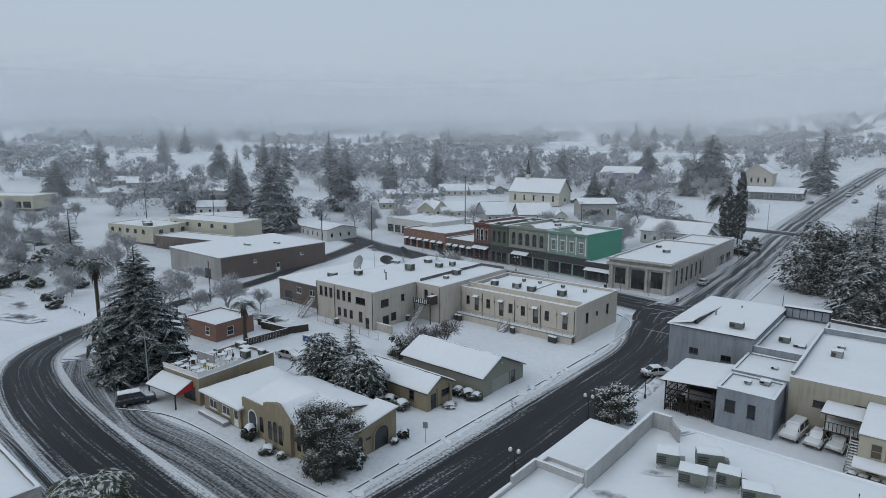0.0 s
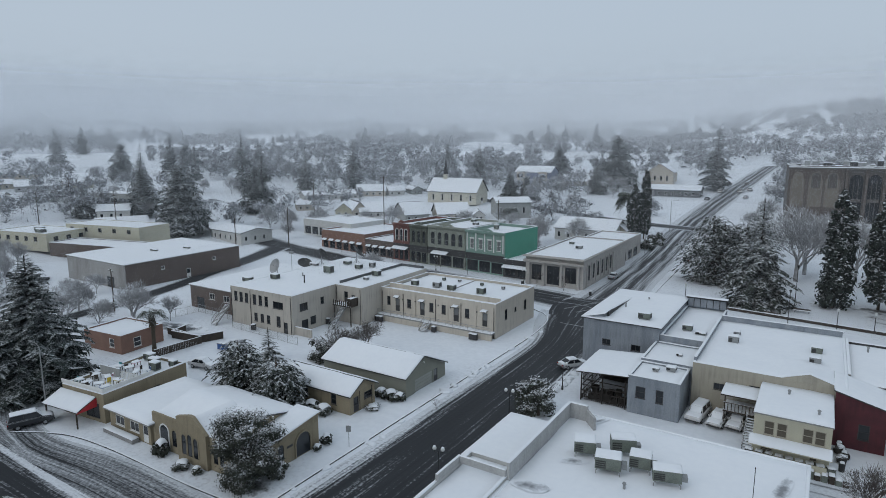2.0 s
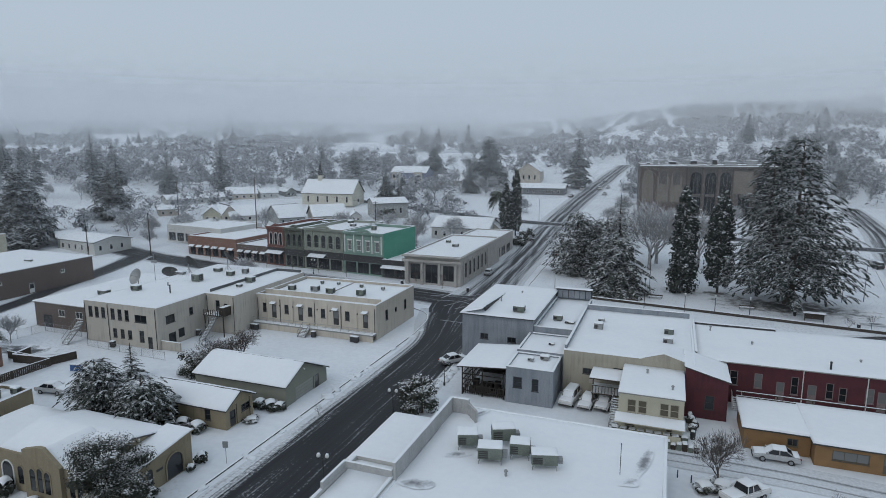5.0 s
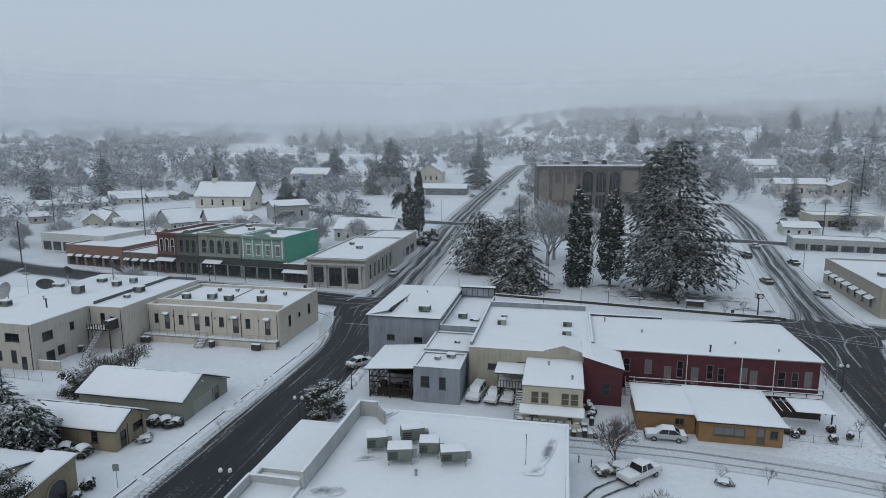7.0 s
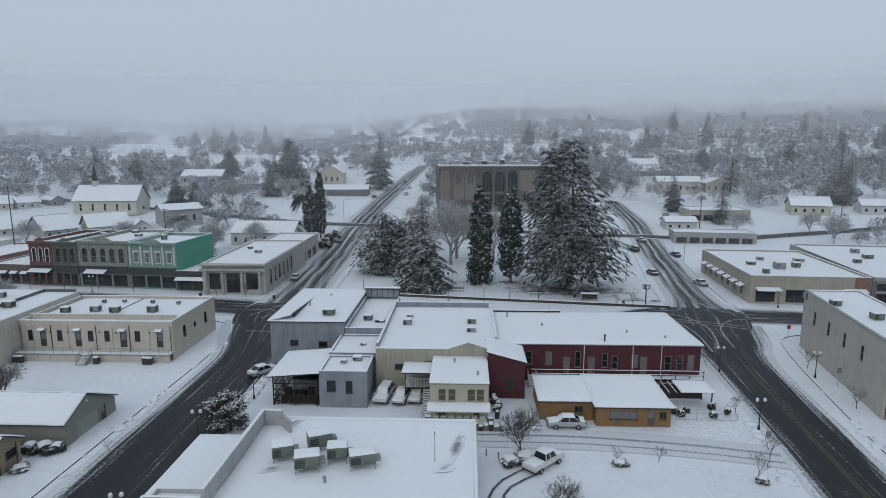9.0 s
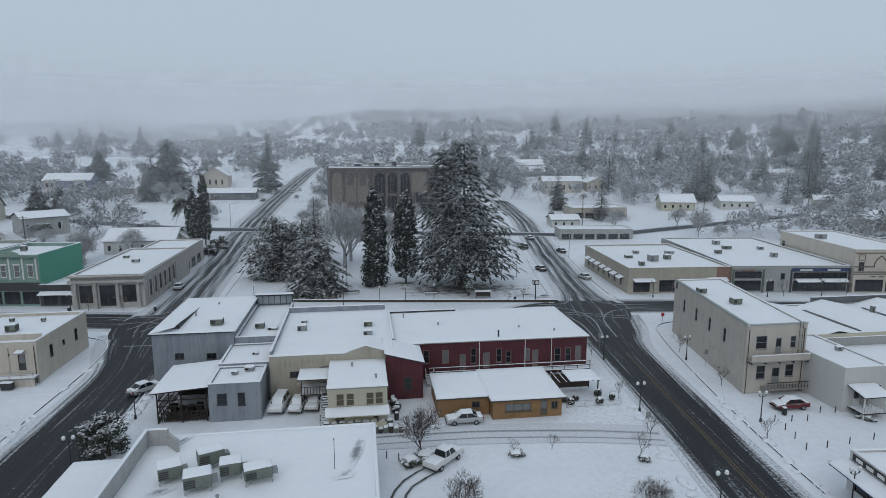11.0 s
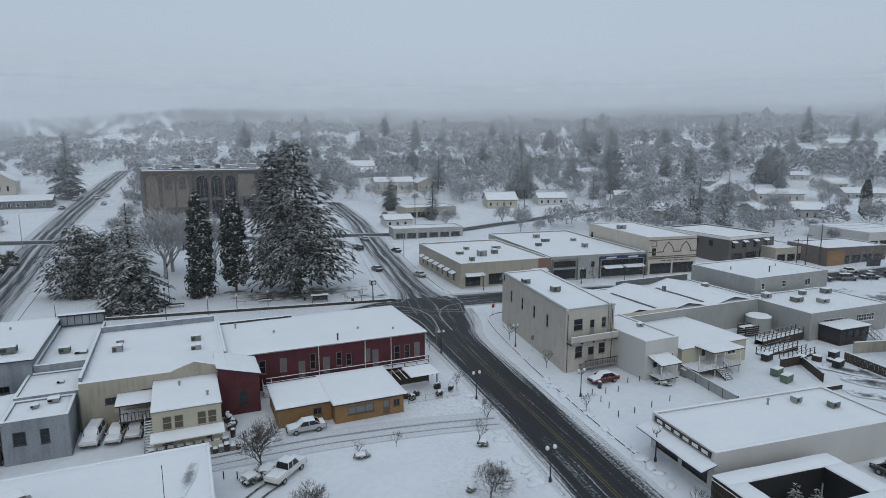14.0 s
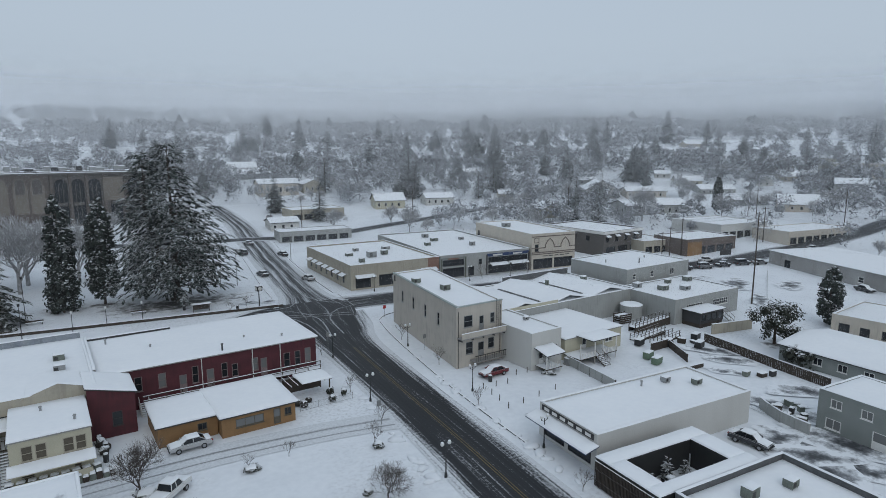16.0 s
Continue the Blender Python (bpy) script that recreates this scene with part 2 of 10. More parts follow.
def glass_material(name, colour, rough=0.08):
    m = bpy.data.materials.new(name)
    m.use_nodes = True
    b = m.node_tree.nodes["Principled BSDF"]
    b.inputs["Base Color"].default_value = (*colour, 1)
    b.inputs["Roughness"].default_value = rough
    return m


# opaque dark base colour stands in for the unlit rooms behind the panes
GLASS = glass_material("unlit_window_glass", (0.018, 0.021, 0.025))
GLASS_PALE = glass_material("curtained_window_glass", (0.16, 0.165, 0.165), 0.2)


# ---- mesh helpers ----
def link(name, bm, mat, parent=None, label=""):
    me = bpy.data.meshes.new(name)
    bm.to_mesh(me)
    bm.free()
    mats = mat if isinstance(mat, (list, tuple)) else [mat]
    for x in mats:
        me.materials.append(x)
    ob = new(name, me)
    ob.parent = parent
    if label:
        tagged(ob, label)
    return ob


def part(name, bm, mat, parent, label=""):
    return link(name, bm, mat, parent, label)


def mesh_part(name, me, parent, m=None):
    """A part that shares its mesh with others."""
    ob = new(name, me)
    ob.parent = parent
    if m is not None:
        ob.matrix_basis = m
    return ob


def thing(name, label, category, x=0, y=0, z=0, ang=0, group="", kind=""):
    ob = new(name)
    ob.empty_display_size = 0.5
    ob.matrix_basis = pose(x, y, z, 0, 0, ang)
    return tagged(ob, label, category, group, kind)


def box(bm, x0, x1, y0, y1, z0, z1, m=None):
    vs = [bm.verts.new((x, y, z)) for z in (z0, z1) for y in (y0, y1) for x in (x0, x1)]
    if m is not None:
        for v in vs:
            v.co = m @ v.co
    for f in ((0, 2, 3, 1), (4, 5, 7, 6), (0, 1, 5, 4), (2, 6, 7, 3), (0, 4, 6, 2), (1, 3, 7, 5)):
        bm.faces.new([vs[i] for i in f])
    return vs


def boxes(*dims):
    bm = bmesh.new()
    for d in dims:
        box(bm, *d)
    return bm


def soften(bm, r=0.03, seg=2):
    bmesh.ops.bevel(bm, geom=bm.edges[:], offset=r, segments=seg, affect="EDGES", clamp_overlap=True)
    return bm


def tube(bm, p, q, r0, r1=None, sides=8, cap=True):
    p, q = Vector(p), Vector(q)
    r1 = r0 if r1 is None else r1
    rot = (q - p).to_track_quat("Z", "Y").to_matrix()
    rings = []
    for c, r in ((p, r0), (q, r1)):
        rings.append([bm.verts.new(c + rot @ Vector((r * math.cos(2 * math.pi * i / sides), r * math.sin(2 * math.pi * i / sides), 0))) for i in range(sides)])
    for i in range(sides):
        j = (i + 1) % sides
        bm.faces.new((rings[0][i], rings[0][j], rings[1][j], rings[1][i]))
    if cap:
        bm.faces.new(rings[0][::-1])
        bm.faces.new(rings[1])
    return bm


def prism(bm, outline, y0, y1, axis="y"):
    """Extrudes an outline of (u, z), counter-clockwise seen from -y, along y (or along x)."""
    put = (lambda u, v, z: (u, v, z)) if axis == "y" else (lambda u, v, z: (v, u, z))
    a = [bm.verts.new(put(u, y0, z)) for u, z in outline]
    b = [bm.verts.new(put(u, y1, z)) for u, z in outline]
    n = len(a)
    bm.faces.new(a)
    bm.faces.new(b[::-1])
    for i in range(n):
        j = (i + 1) % n
        bm.faces.new((a[j], a[i], b[i], b[j]))
    bmesh.ops.recalc_face_normals(bm, faces=bm.faces[:])
    return bm


def snow_slab(bm, x0, x1, y0, y1, z, thick=0.16, step=1.2, slope=None, seed=0):
    """A blanket of snow with a rounded, uneven top; slope(x, y) gives the height of what it lies on."""
    slope = slope or (lambda x, y: z)
    nx, ny = max(2, round((x1 - x0) / step)), max(2, round((y1 - y0) / step))
    e = min(0.10, (x1 - x0) / 5, (y1 - y0) / 5)
    xs = [x0, x0 + e * 0.4] + [x0 + e + (x1 - x0 - 2 * e) * i / nx for i in range(nx + 1)] + [x1 - e * 0.4, x1]
    ys = [y0, y0 + e * 0.4] + [y0 + e + (y1 - y0 - 2 * e) * i / ny for i in range(ny + 1)] + [y1 - e * 0.4, y1]
    grid = []
    for j, y in enumerate(ys):
        row = []
        for i, x in enumerate(xs):
            ring = min(i, j, len(xs) - 1 - i, len(ys) - 1 - j)
            h = thick * (0.0 if ring == 0 else 0.72 if ring == 1 else 1.0)
            wob = noise.noise((x * 0.7 + seed * 3.1, y * 0.7, seed)) * 0.35
            row.append(bm.verts.new((x + (wob * 0.12 if ring == 0 else 0), y + (wob * 0.12 if ring == 0 else 0), slope(x, y) + h * (1 + wob))))
        grid.append(row)
    for j in range(len(ys) - 1):
        for i in range(len(xs) - 1):
            f = bm.faces.new((grid[j][i], grid[j][i + 1], grid[j + 1][i + 1], grid[j + 1][i]))
            f.smooth = True
    return bm


# ---- windows, doors and walls ----
MESHES = {}


def window_meshes(w, h, kind, frame_mat, pane_mat):
    """Frame, pane and sill of a window whose lower left corner is the origin, in a wall that runs along x and faces -y."""
    key = (round(w, 2), round(h, 2), kind, frame_mat.name, pane_mat.name)
    if key in MESHES:
        return MESHES[key]
    t = min(0.09, w * 0.1)
    fr = bmesh.new()
    for d in ((0, t, 0, h), (w - t, w, 0, h), (t, w - t, 0, t), (t, w - t, h - t, h)):
        box(fr, d[0], d[1], 0.02, 0.12, d[2], d[3])
    if kind in ("sash", "grid"):
        box(fr, t, w - t, 0.04, 0.11, h * 0.5 - 0.03, h * 0.5 + 0.03)
    if kind in ("slider", "grid"):
        n = max(2, round(w / 1.1)) if kind == "slider" else max(2, round(w / 0.7))
        for i in range(1, n):
            box(fr, w * i / n - 0.03, w * i / n + 0.03, 0.045, 0.105, t, h - t)
    if kind == "door":
        box(fr, t, w - t, 0.05, 0.10, t, h * 0.45)
    pn = boxes((t, w - t, 0.075, 0.095, t, h - t))
    sl = soften(boxes((-0.06, w + 0.06, -0.07, 0.02, -0.09, -0.005)), 0.015, 1)
    out = []
    for nm, bm, mt in (("window_frame", fr, frame_mat), ("pane", pn, pane_mat), ("sill", sl, frame_mat)):
        me = bpy.data.meshes.new(nm)
        bm.to_mesh(me)
        bm.free()
        me.materials.append(mt)
        out.append(me)
    MESHES[key] = out
    return out


def opening(parent, m, w, h, kind, frame_mat, pane_mat):
    frame_mat = DARKTRIM if kind == "shop" else frame_mat
    fr, pn, sl = window_meshes(w, h, kind, frame_mat, pane_mat)
    ob = mesh_part("door" if kind == "door" else "window", fr, parent, m)
    mesh_part("pane", pn, ob)
    if kind == "shop" and w > 2.2:
        key = ("mullion", round(h, 2), frame_mat.name)
        if key not in MESHES:
            me = bpy.data.meshes.new("mullion")
            bm = boxes((-0.03, 0.03, 0.045, 0.105, 0.09, h - 0.09))
            bm.to_mesh(me)
            bm.free()
            me.materials.append(frame_mat)
            MESHES[key] = me
        n = max(2, round(w / 1.6))
        for i in range(1, n):
            mesh_part("mullion", MESHES[key], ob, Matrix.Translation((w * i / n, 0, 0)))
    if kind not in ("door", "shop", "plain"):
        mesh_part("sill", sl, ob)
    return ob


def wall(parent, p, q, z0, z1, mat, holes=(), thick=0.25, frame_mat=None, name="wall", pane_mat=None, label=""):
    """A wall from p to q whose outer face looks to the right of that way, with real openings (u, z, w, h, kind)."""
    p, q = Vector((*p, 0)), Vector((*q, 0))
    length, ang = (q - p).length, math.atan2(q.y - p.y, q.x - p.x)
    bm = bmesh.new()
    cuts = sorted({0.0, length, *[c for u, z, w, h, k in holes for c in (u, u + w)]})
    for a, b in zip(cuts, cuts[1:]):
        mid, low = (a + b) / 2, z0
        for z, h in sorted((z, h) for u, z, w, h, k in holes if u < mid < u + w):
            if z > low + 0.001:
                box(bm, a, b, 0, thick, low, z)
            low = z + h
        if low < z1 - 0.001:
            box(bm, a, b, 0, thick, low, z1)
    bmesh.ops.remove_doubles(bm, verts=bm.verts[:], dist=0.0005)
    ob = part(name, bm, mat, parent, label)
    ob.matrix_basis = Matrix.Translation(p) @ Matrix.Rotation(ang, 4, "Z")
    for u, z, w, h, k in holes:
        if k == "open":
            continue
        pm = pane_mat or GLASS
        if k.endswith("_pale"):
            k, pm = k[:-5], GLASS_PALE
        opening(parent, ob.matrix_basis @ Matrix.Translation((u, 0, z)), w, h, k, frame_mat or WHITE, pm)
    return ob


def row_of(n, u0, step, z, w, h, kind="sash"):
    return [(u0 + i * step, z, w, h, kind) for i in range(n)]


def house(name, label, category, x, y, ang, w, d, h, mat, holes=None, parapet=0.0, sides="SENW", z=0.0, trim=None, cap=True, snow=0.16, frame_mat=None, group="", over=0.0, roof_mat=None, pane_mat=None, mats=None, skew=0.0, pitch=0.0):
    """A flat-roofed building: origin at its front left corner, x along the front, y to the back."""
    th = thing(name, label, category, x, y, z, ang, group)
    holes, mats = holes or {}, mats or {}
    t = 0.25
    ends = {"S": ((0, 0), (w, 0)), "E": ((w, t), (w, d - t)), "N": ((w, d), (0, d)), "W": ((0, d - t), (0, t))}
    lean = lambda p: (p[0] + skew * p[1], p[1])

    def sheared(bm):
        for v in bm.verts:
            v.co.x += skew * v.co.y
        return bm

    for s in sides:
        wall(th, lean(ends[s][0]), lean(ends[s][1]), 0, h + parapet, mats.get(s, mat), holes.get(s, ()), t, frame_mat, pane_mat=pane_mat)
    inset = t if parapet > 0 else -over
    if pitch:
        f = lambda a, b: h + 0.16 + pitch * (b + over) / d
        bm = bmesh.new()
        prism(bm, [(-over, h), (d + over, h + pitch * (d + 2 * over) / d), (d + over, h + 0.15 + pitch * (d + 2 * over) / d), (-over, h + 0.15)], -over, w + over, "x")
        part("roof", bm, roof_mat or DARKTRIM, th)
        for u in (0.0, w - t):
            bm = bmesh.new()
            prism(bm, [(0.0, h), (d, h), (d, h + pitch * 0.97)], u, u + t, "x")
            part("gable", bm, mat, th)
        part("back_wall", boxes((t, w - t, d - t, d, h, h + pitch * 0.95)), mat, th)
        bm = bmesh.new()
        snow_slab(bm, -over, w + over, -over, d + over, 0, snow, 1.0, f, x)
        part("roof_snow", bm, SNOW_ROOF, th, "smooth white snow blanket")
        return th
    part("roof", sheared(boxes((inset, w - inset, inset, d - inset, h - 0.25 if parapet else h, h if parapet else h + 0.14))), roof_mat or CONCRETE, th)
    bm = bmesh.new()
    snow_slab(bm, inset, w - inset, inset, d - inset, h if parapet else h + 0.14, snow, seed=x * 0.37 + y)
    part("roof_snow", sheared(bm), SNOW_ROOF, th, "smooth white snow blanket")
    if parapet and cap:
        bm = bmesh.new()
        zt = h + parapet
        for i, (a, b, c, e) in enumerate(((-0.04, w + 0.04, -0.04, t + 0.04), (-0.04, w + 0.04, d - t - 0.04, d + 0.04), (-0.04, t + 0.04, t + 0.05, d - t - 0.05), (w - t - 0.04, w + 0.04, t + 0.05, d - t - 0.05))):
            snow_slab(bm, a, b, c, e, zt, 0.10, 1.5, seed=i + x)
        part("parapet_snow", sheared(bm), SNOW_ROOF, th)
    return th


def gable(name, label, category, x, y, ang, w, d, h, rise, mat, holes=None, ridge="x", over=0.4, z=0.0, frame_mat=None, group="", snow=0.16, roof_mat=None, pane_mat=None):
    """A gabled house; ridge along x (or y), eaves at h."""
    th = thing(name, label, category, x, y, z, ang, group)
    holes = holes or {}
    t = 0.22
    ends = {"S": ((0, 0), (w, 0)), "E": ((w, t), (w, d - t)), "N": ((w, d), (0, d)), "W": ((0, d - t), (0, t))}
    for s in "SENW":
        wall(th, *ends[s], 0, h, mat, holes.get(s, ()), t, frame_mat, pane_mat=pane_mat)
    span, run = (d, w) if ridge == "x" else (w, d)
    axis = "x" if ridge == "x" else "y"
    slope = rise / (span / 2)
    for v in (0, run - t):
        bm = bmesh.new()
        prism(bm, [(0.01, h), (span - 0.01, h), (span / 2, h + rise - 0.02)], v, v + t, axis)
        part("gable", bm, mat, th)
    for side in (0, 1):
        bm = bmesh.new()
        a, b = (-over, span / 2) if side == 0 else (span / 2, span + over)
        f = lambda u: h + rise - abs(u - span / 2) * slope
        prism(bm, [(a, f(a) + 0.01), (b, f(b) + 0.01), (b, f(b) + 0.16), (a, f(a) + 0.16)], -over, run + over, axis)
        part("roof_slope", bm, roof_mat or DARKTRIM, th)
    bm = bmesh.new()
    f2 = lambda px, py: h + rise + 0.165 - abs((py if ridge == "x" else px) - span / 2) * slope
    if ridge == "x":
        snow_slab(bm, -over, w + over, -over, d + over, 0, snow, min(1.0, d / 6), f2, x)
    else:
        snow_slab(bm, -over, w + over, -over, d + over, 0, snow, min(1.0, w / 6), f2, x)
    part("roof_snow", bm, SNOW_ROOF, th, "smooth white snow blanket")
    return th

# ---- the land ----
def tz(x, y):
    """Height of the ground: a flat town, with hills that rise all round it."""
    r, az = math.hypot(x, y), math.degrees(math.atan2(-x, y))
    far = (184, 202, 230, 300, 400, 500, 900, 1400, 2600)
    k = min(max((az + 2) / 16, 0), 1)
    k = k * k * (3 - 2 * k)
    z = (1 - k) * float(np.interp(r, far, (0, 0.35, 2.1, 8, 20, 30, 62, 100, 170))) + k * float(np.interp(r, far, (0, 0.35, 2.1, 8, 16, 21, 36, 60, 122)))
    return z + 6 * math.sin(x * 0.006 + 1.3) * math.cos(y * 0.005 + 0.4) * min(max((r - 300) / 400, 0), 1) * (1 - 0.5 * k)


def land():
    steps = [0]
    gap = 4.5
    while steps[-1] < 2900:
        steps.append(steps[-1] + gap)
        if steps[-1] > 330:
            gap *= 1.06
    axis = [-s for s in steps[:0:-1]] + steps
    verts = [(x, y + 60, tz(x, y + 60) - 0.02) for y in axis for x in axis]
    n = len(axis)
    faces = [(j * n + i, j * n + i + 1, (j + 1) * n + i + 1, (j + 1) * n + i) for j in range(n - 1) for i in range(n - 1)]
    me = bpy.data.meshes.new("ground")
    me.from_pydata(verts, [], faces)
    me.polygons.foreach_set("use_smooth", [True] * len(faces))
    me.materials.append(SNOW)
    return tagged(new("ground", me), "snow-covered ground of the town and hills", "ground", kind="structure")


land()


def road_material(name, bands, tear=0.5, dirty=(0.42, 0.44, 0.47)):
    """Wet asphalt under slush; bands: (place across the road from 0 to 1, how much snow lies there)."""
    m = bpy.data.materials.new(name)
    m.use_nodes = True
    n, l = m.node_tree.nodes, m.node_tree.links
    b = n["Principled BSDF"]
    uv, sep = n.new("ShaderNodeUVMap"), n.new("ShaderNodeSeparateXYZ")
    l.new(uv.outputs[0], sep.inputs[0])
    cr = n.new("ShaderNodeValToRGB")
    els = cr.color_ramp.elements
    els[0].position, els[0].color = bands[0][0], (bands[0][1],) * 3 + (1,)
    els[1].position, els[1].color = bands[-1][0], (bands[-1][1],) * 3 + (1,)
    for u, s in bands[1:-1]:
        els.new(u).color = (s, s, s, 1)
    tc = n.new("ShaderNodeTexCoord")
    wav = n.new("ShaderNodeTexNoise")
    wav.inputs["Scale"].default_value = 0.05
    l.new(tc.outputs["Object"], wav.inputs["Vector"])
    sh = n.new("ShaderNodeMath")
    sh.operation = "MULTIPLY_ADD"
    sh.inputs[1].default_value, sh.inputs[2].default_value = 0.14, -0.07
    l.new(wav.outputs["Fac"], sh.inputs[0])
    ua = n.new("ShaderNodeMath")
    l.new(sep.outputs["X"], ua.inputs[0])
    l.new(sh.outputs[0], ua.inputs[1])
    l.new(ua.outputs[0], cr.inputs[0])
    mp = n.new("ShaderNodeMapping")
    mp.inputs["Scale"].default_value = (30, 0.045, 1)
    l.new(uv.outputs[0], mp.inputs["Vector"])
    streaks, clots = n.new("ShaderNodeTexNoise"), n.new("ShaderNodeTexNoise")
    streaks.inputs["Scale"].default_value, streaks.inputs["Detail"].default_value = 1.0, 5
    l.new(mp.outputs[0], streaks.inputs["Vector"])
    clots.inputs["Scale"].default_value, clots.inputs["Detail"].default_value = 3.2, 6
    l.new(tc.outputs["Object"], clots.inputs["Vector"])
    av = n.new("ShaderNodeMath")
    av.operation = "MULTIPLY_ADD"
    av.inputs[1].default_value = 0.32
    l.new(clots.outputs["Fac"], av.inputs[0])
    half = n.new("ShaderNodeMath")
    half.operation = "MULTIPLY"
    half.inputs[1].default_value = 0.68
    l.new(streaks.outputs["Fac"], half.inputs[0])
    l.new(half.outputs[0], av.inputs[2])
    sm = n.new("ShaderNodeMath")
    sm.operation = "MULTIPLY_ADD"
    sm.inputs[1].default_value, sm.inputs[2].default_value = 2.2 * tear, -1.1 * tear
    l.new(av.outputs[0], sm.inputs[0])
    tot = n.new("ShaderNodeMath")
    l.new(cr.outputs["Color"], tot.inputs[0])
    l.new(sm.outputs[0], tot.inputs[1])
    edge = n.new("ShaderNodeMapRange")
    edge.inputs["From Min"].default_value, edge.inputs["From Max"].default_value = 0.30, 0.80
    l.new(tot.outputs[0], edge.inputs["Value"])
    two = n.new("ShaderNodeMix")
    two.data_type = "RGBA"
    two.inputs["A"].default_value, two.inputs["B"].default_value = (*dirty, 1), (0.78, 0.81, 0.84, 1)
    l.new(clots.outputs["Fac"], two.inputs["Factor"])
    mix = n.new("ShaderNodeMix")
    mix.data_type = "RGBA"
    wet = n.new("ShaderNodeMix")
    wet.data_type = "RGBA"
    wet.inputs["A"].default_value, wet.inputs["B"].default_value = (0.012, 0.0135, 0.016, 1), (0.034, 0.037, 0.042, 1)
    l.new(streaks.outputs["Fac"], wet.inputs["Factor"])
    l.new(wet.outputs["Result"], mix.inputs["A"])
    l.new(edge.outputs["Result"], mix.inputs["Factor"])
    l.new(two.outputs["Result"], mix.inputs["B"])
    l.new(mix.outputs["Result"], b.inputs["Base Color"])
    rg = n.new("ShaderNodeMapRange")
    rg.inputs["To Min"].default_value, rg.inputs["To Max"].default_value = 0.55, 0.8
    l.new(edge.outputs["Result"], rg.inputs["Value"])
    l.new(rg.outputs["Result"], b.inputs["Roughness"])
    b.inputs["Specular IOR Level"].default_value = 0.2
    bp = n.new("ShaderNodeBump")
    bp.inputs["Strength"].default_value, bp.inputs["Distance"].default_value = 0.4, 0.05
    l.new(tot.outputs[0], bp.inputs["Height"])
    l.new(bp.outputs[0], b.inputs["Normal"])
    return m


def smooth_line(pts, step=3.0):
    """Catmull-Rom through (x, y, width) points."""
    out = []
    p = [pts[0]] + list(pts) + [pts[-1]]
    for a, b, c, d in zip(p, p[1:], p[2:], p[3:]):
        k = max(2, int(math.hypot(c[0] - b[0], c[1] - b[1]) / step))
        for i in range(k):
            t = i / k
            out.append([0.5 * (2 * b[q] + (c[q] - a[q]) * t + (2 * a[q] - 5 * b[q] + 4 * c[q] - d[q]) * t * t + (3 * b[q] - a[q] - 3 * c[q] + d[q]) * t ** 3) for q in range(3)])
    out.append(list(pts[-1]))
    return out


def road(name, label, pts, mat, lift=0.02, across=6, category="road"):
    line = smooth_line(pts)
    bm = bmesh.new()
    uvl = bm.loops.layers.uv.new("UVMap")
    rows, run = [], 0.0
    for i, (x, y, w) in enumerate(line):
        a, b = line[max(i - 1, 0)], line[min(i + 1, len(line) - 1)]
        d = Vector((b[0] - a[0], b[1] - a[1])).normalized()
        nx, ny = d.y, -d.x
        if i:
            run += math.hypot(x - line[i - 1][0], y - line[i - 1][1])
        row = []
        for k in range(across + 1):
            u = k / across
            px, py = x + nx * w * (u - 0.5), y + ny * w * (u - 0.5)
            row.append((bm.verts.new((px, py, tz(px, py) + lift)), u, run))
        rows.append(row)
    for r0, r1 in zip(rows, rows[1:]):
        for k in range(across):
            q = (r0[k], r0[k + 1], r1[k + 1], r1[k])
            f = bm.faces.new([v[0] for v in q])
            for loop, v in zip(f.loops, q):
                loop[uvl].uv = (v[1], v[2])
    return tagged(link(name, bm, mat), label, category, kind="structure")


STREET = road_material("slushy_street", [(0.0, 1.0), (0.08, 0.72), (0.18, 0.26), (0.30, 0.08), (0.42, 0.20), (0.5, 0.10), (0.62, 0.22), (0.72, 0.08), (0.84, 0.28), (0.93, 0.72), (1.0, 1.0)], 1.15)
STREET_B = road_material("wet_side_street", [(0.0, 1.0), (0.07, 0.80), (0.16, 0.34), (0.24, 0.06), (0.36, 0.16), (0.5, 0.04), (0.62, 0.18), (0.76, 0.06), (0.82, 0.30), (0.92, 0.72), (1.0, 1.0)], 1.15)
RUTS = road_material("rutted_snow_street", [(0.0, 1.0), (0.12, 0.9), (0.2, 0.42), (0.3, 0.62), (0.42, 0.16), (0.5, 0.72), (0.6, 0.16), (0.72, 0.62), (0.82, 0.35), (0.92, 0.95), (1.0, 1.0)], 0.9, (0.36, 0.38, 0.41))
GREYSLUSH = road_material("grey_slush_lane", [(0.0, 0.95), (0.1, 0.62), (0.25, 0.40), (0.4, 0.54), (0.55, 0.36), (0.7, 0.54), (0.86, 0.46), (1.0, 1.0)], 0.7, (0.20, 0.215, 0.235))
ALLEY = road_material("tracked_snow_alley", [(0.0, 1.0), (0.22, 0.95), (0.28, 0.45), (0.34, 0.9), (0.5, 0.95), (0.62, 0.45), (0.7, 0.95), (1.0, 1.0)], 0.3)

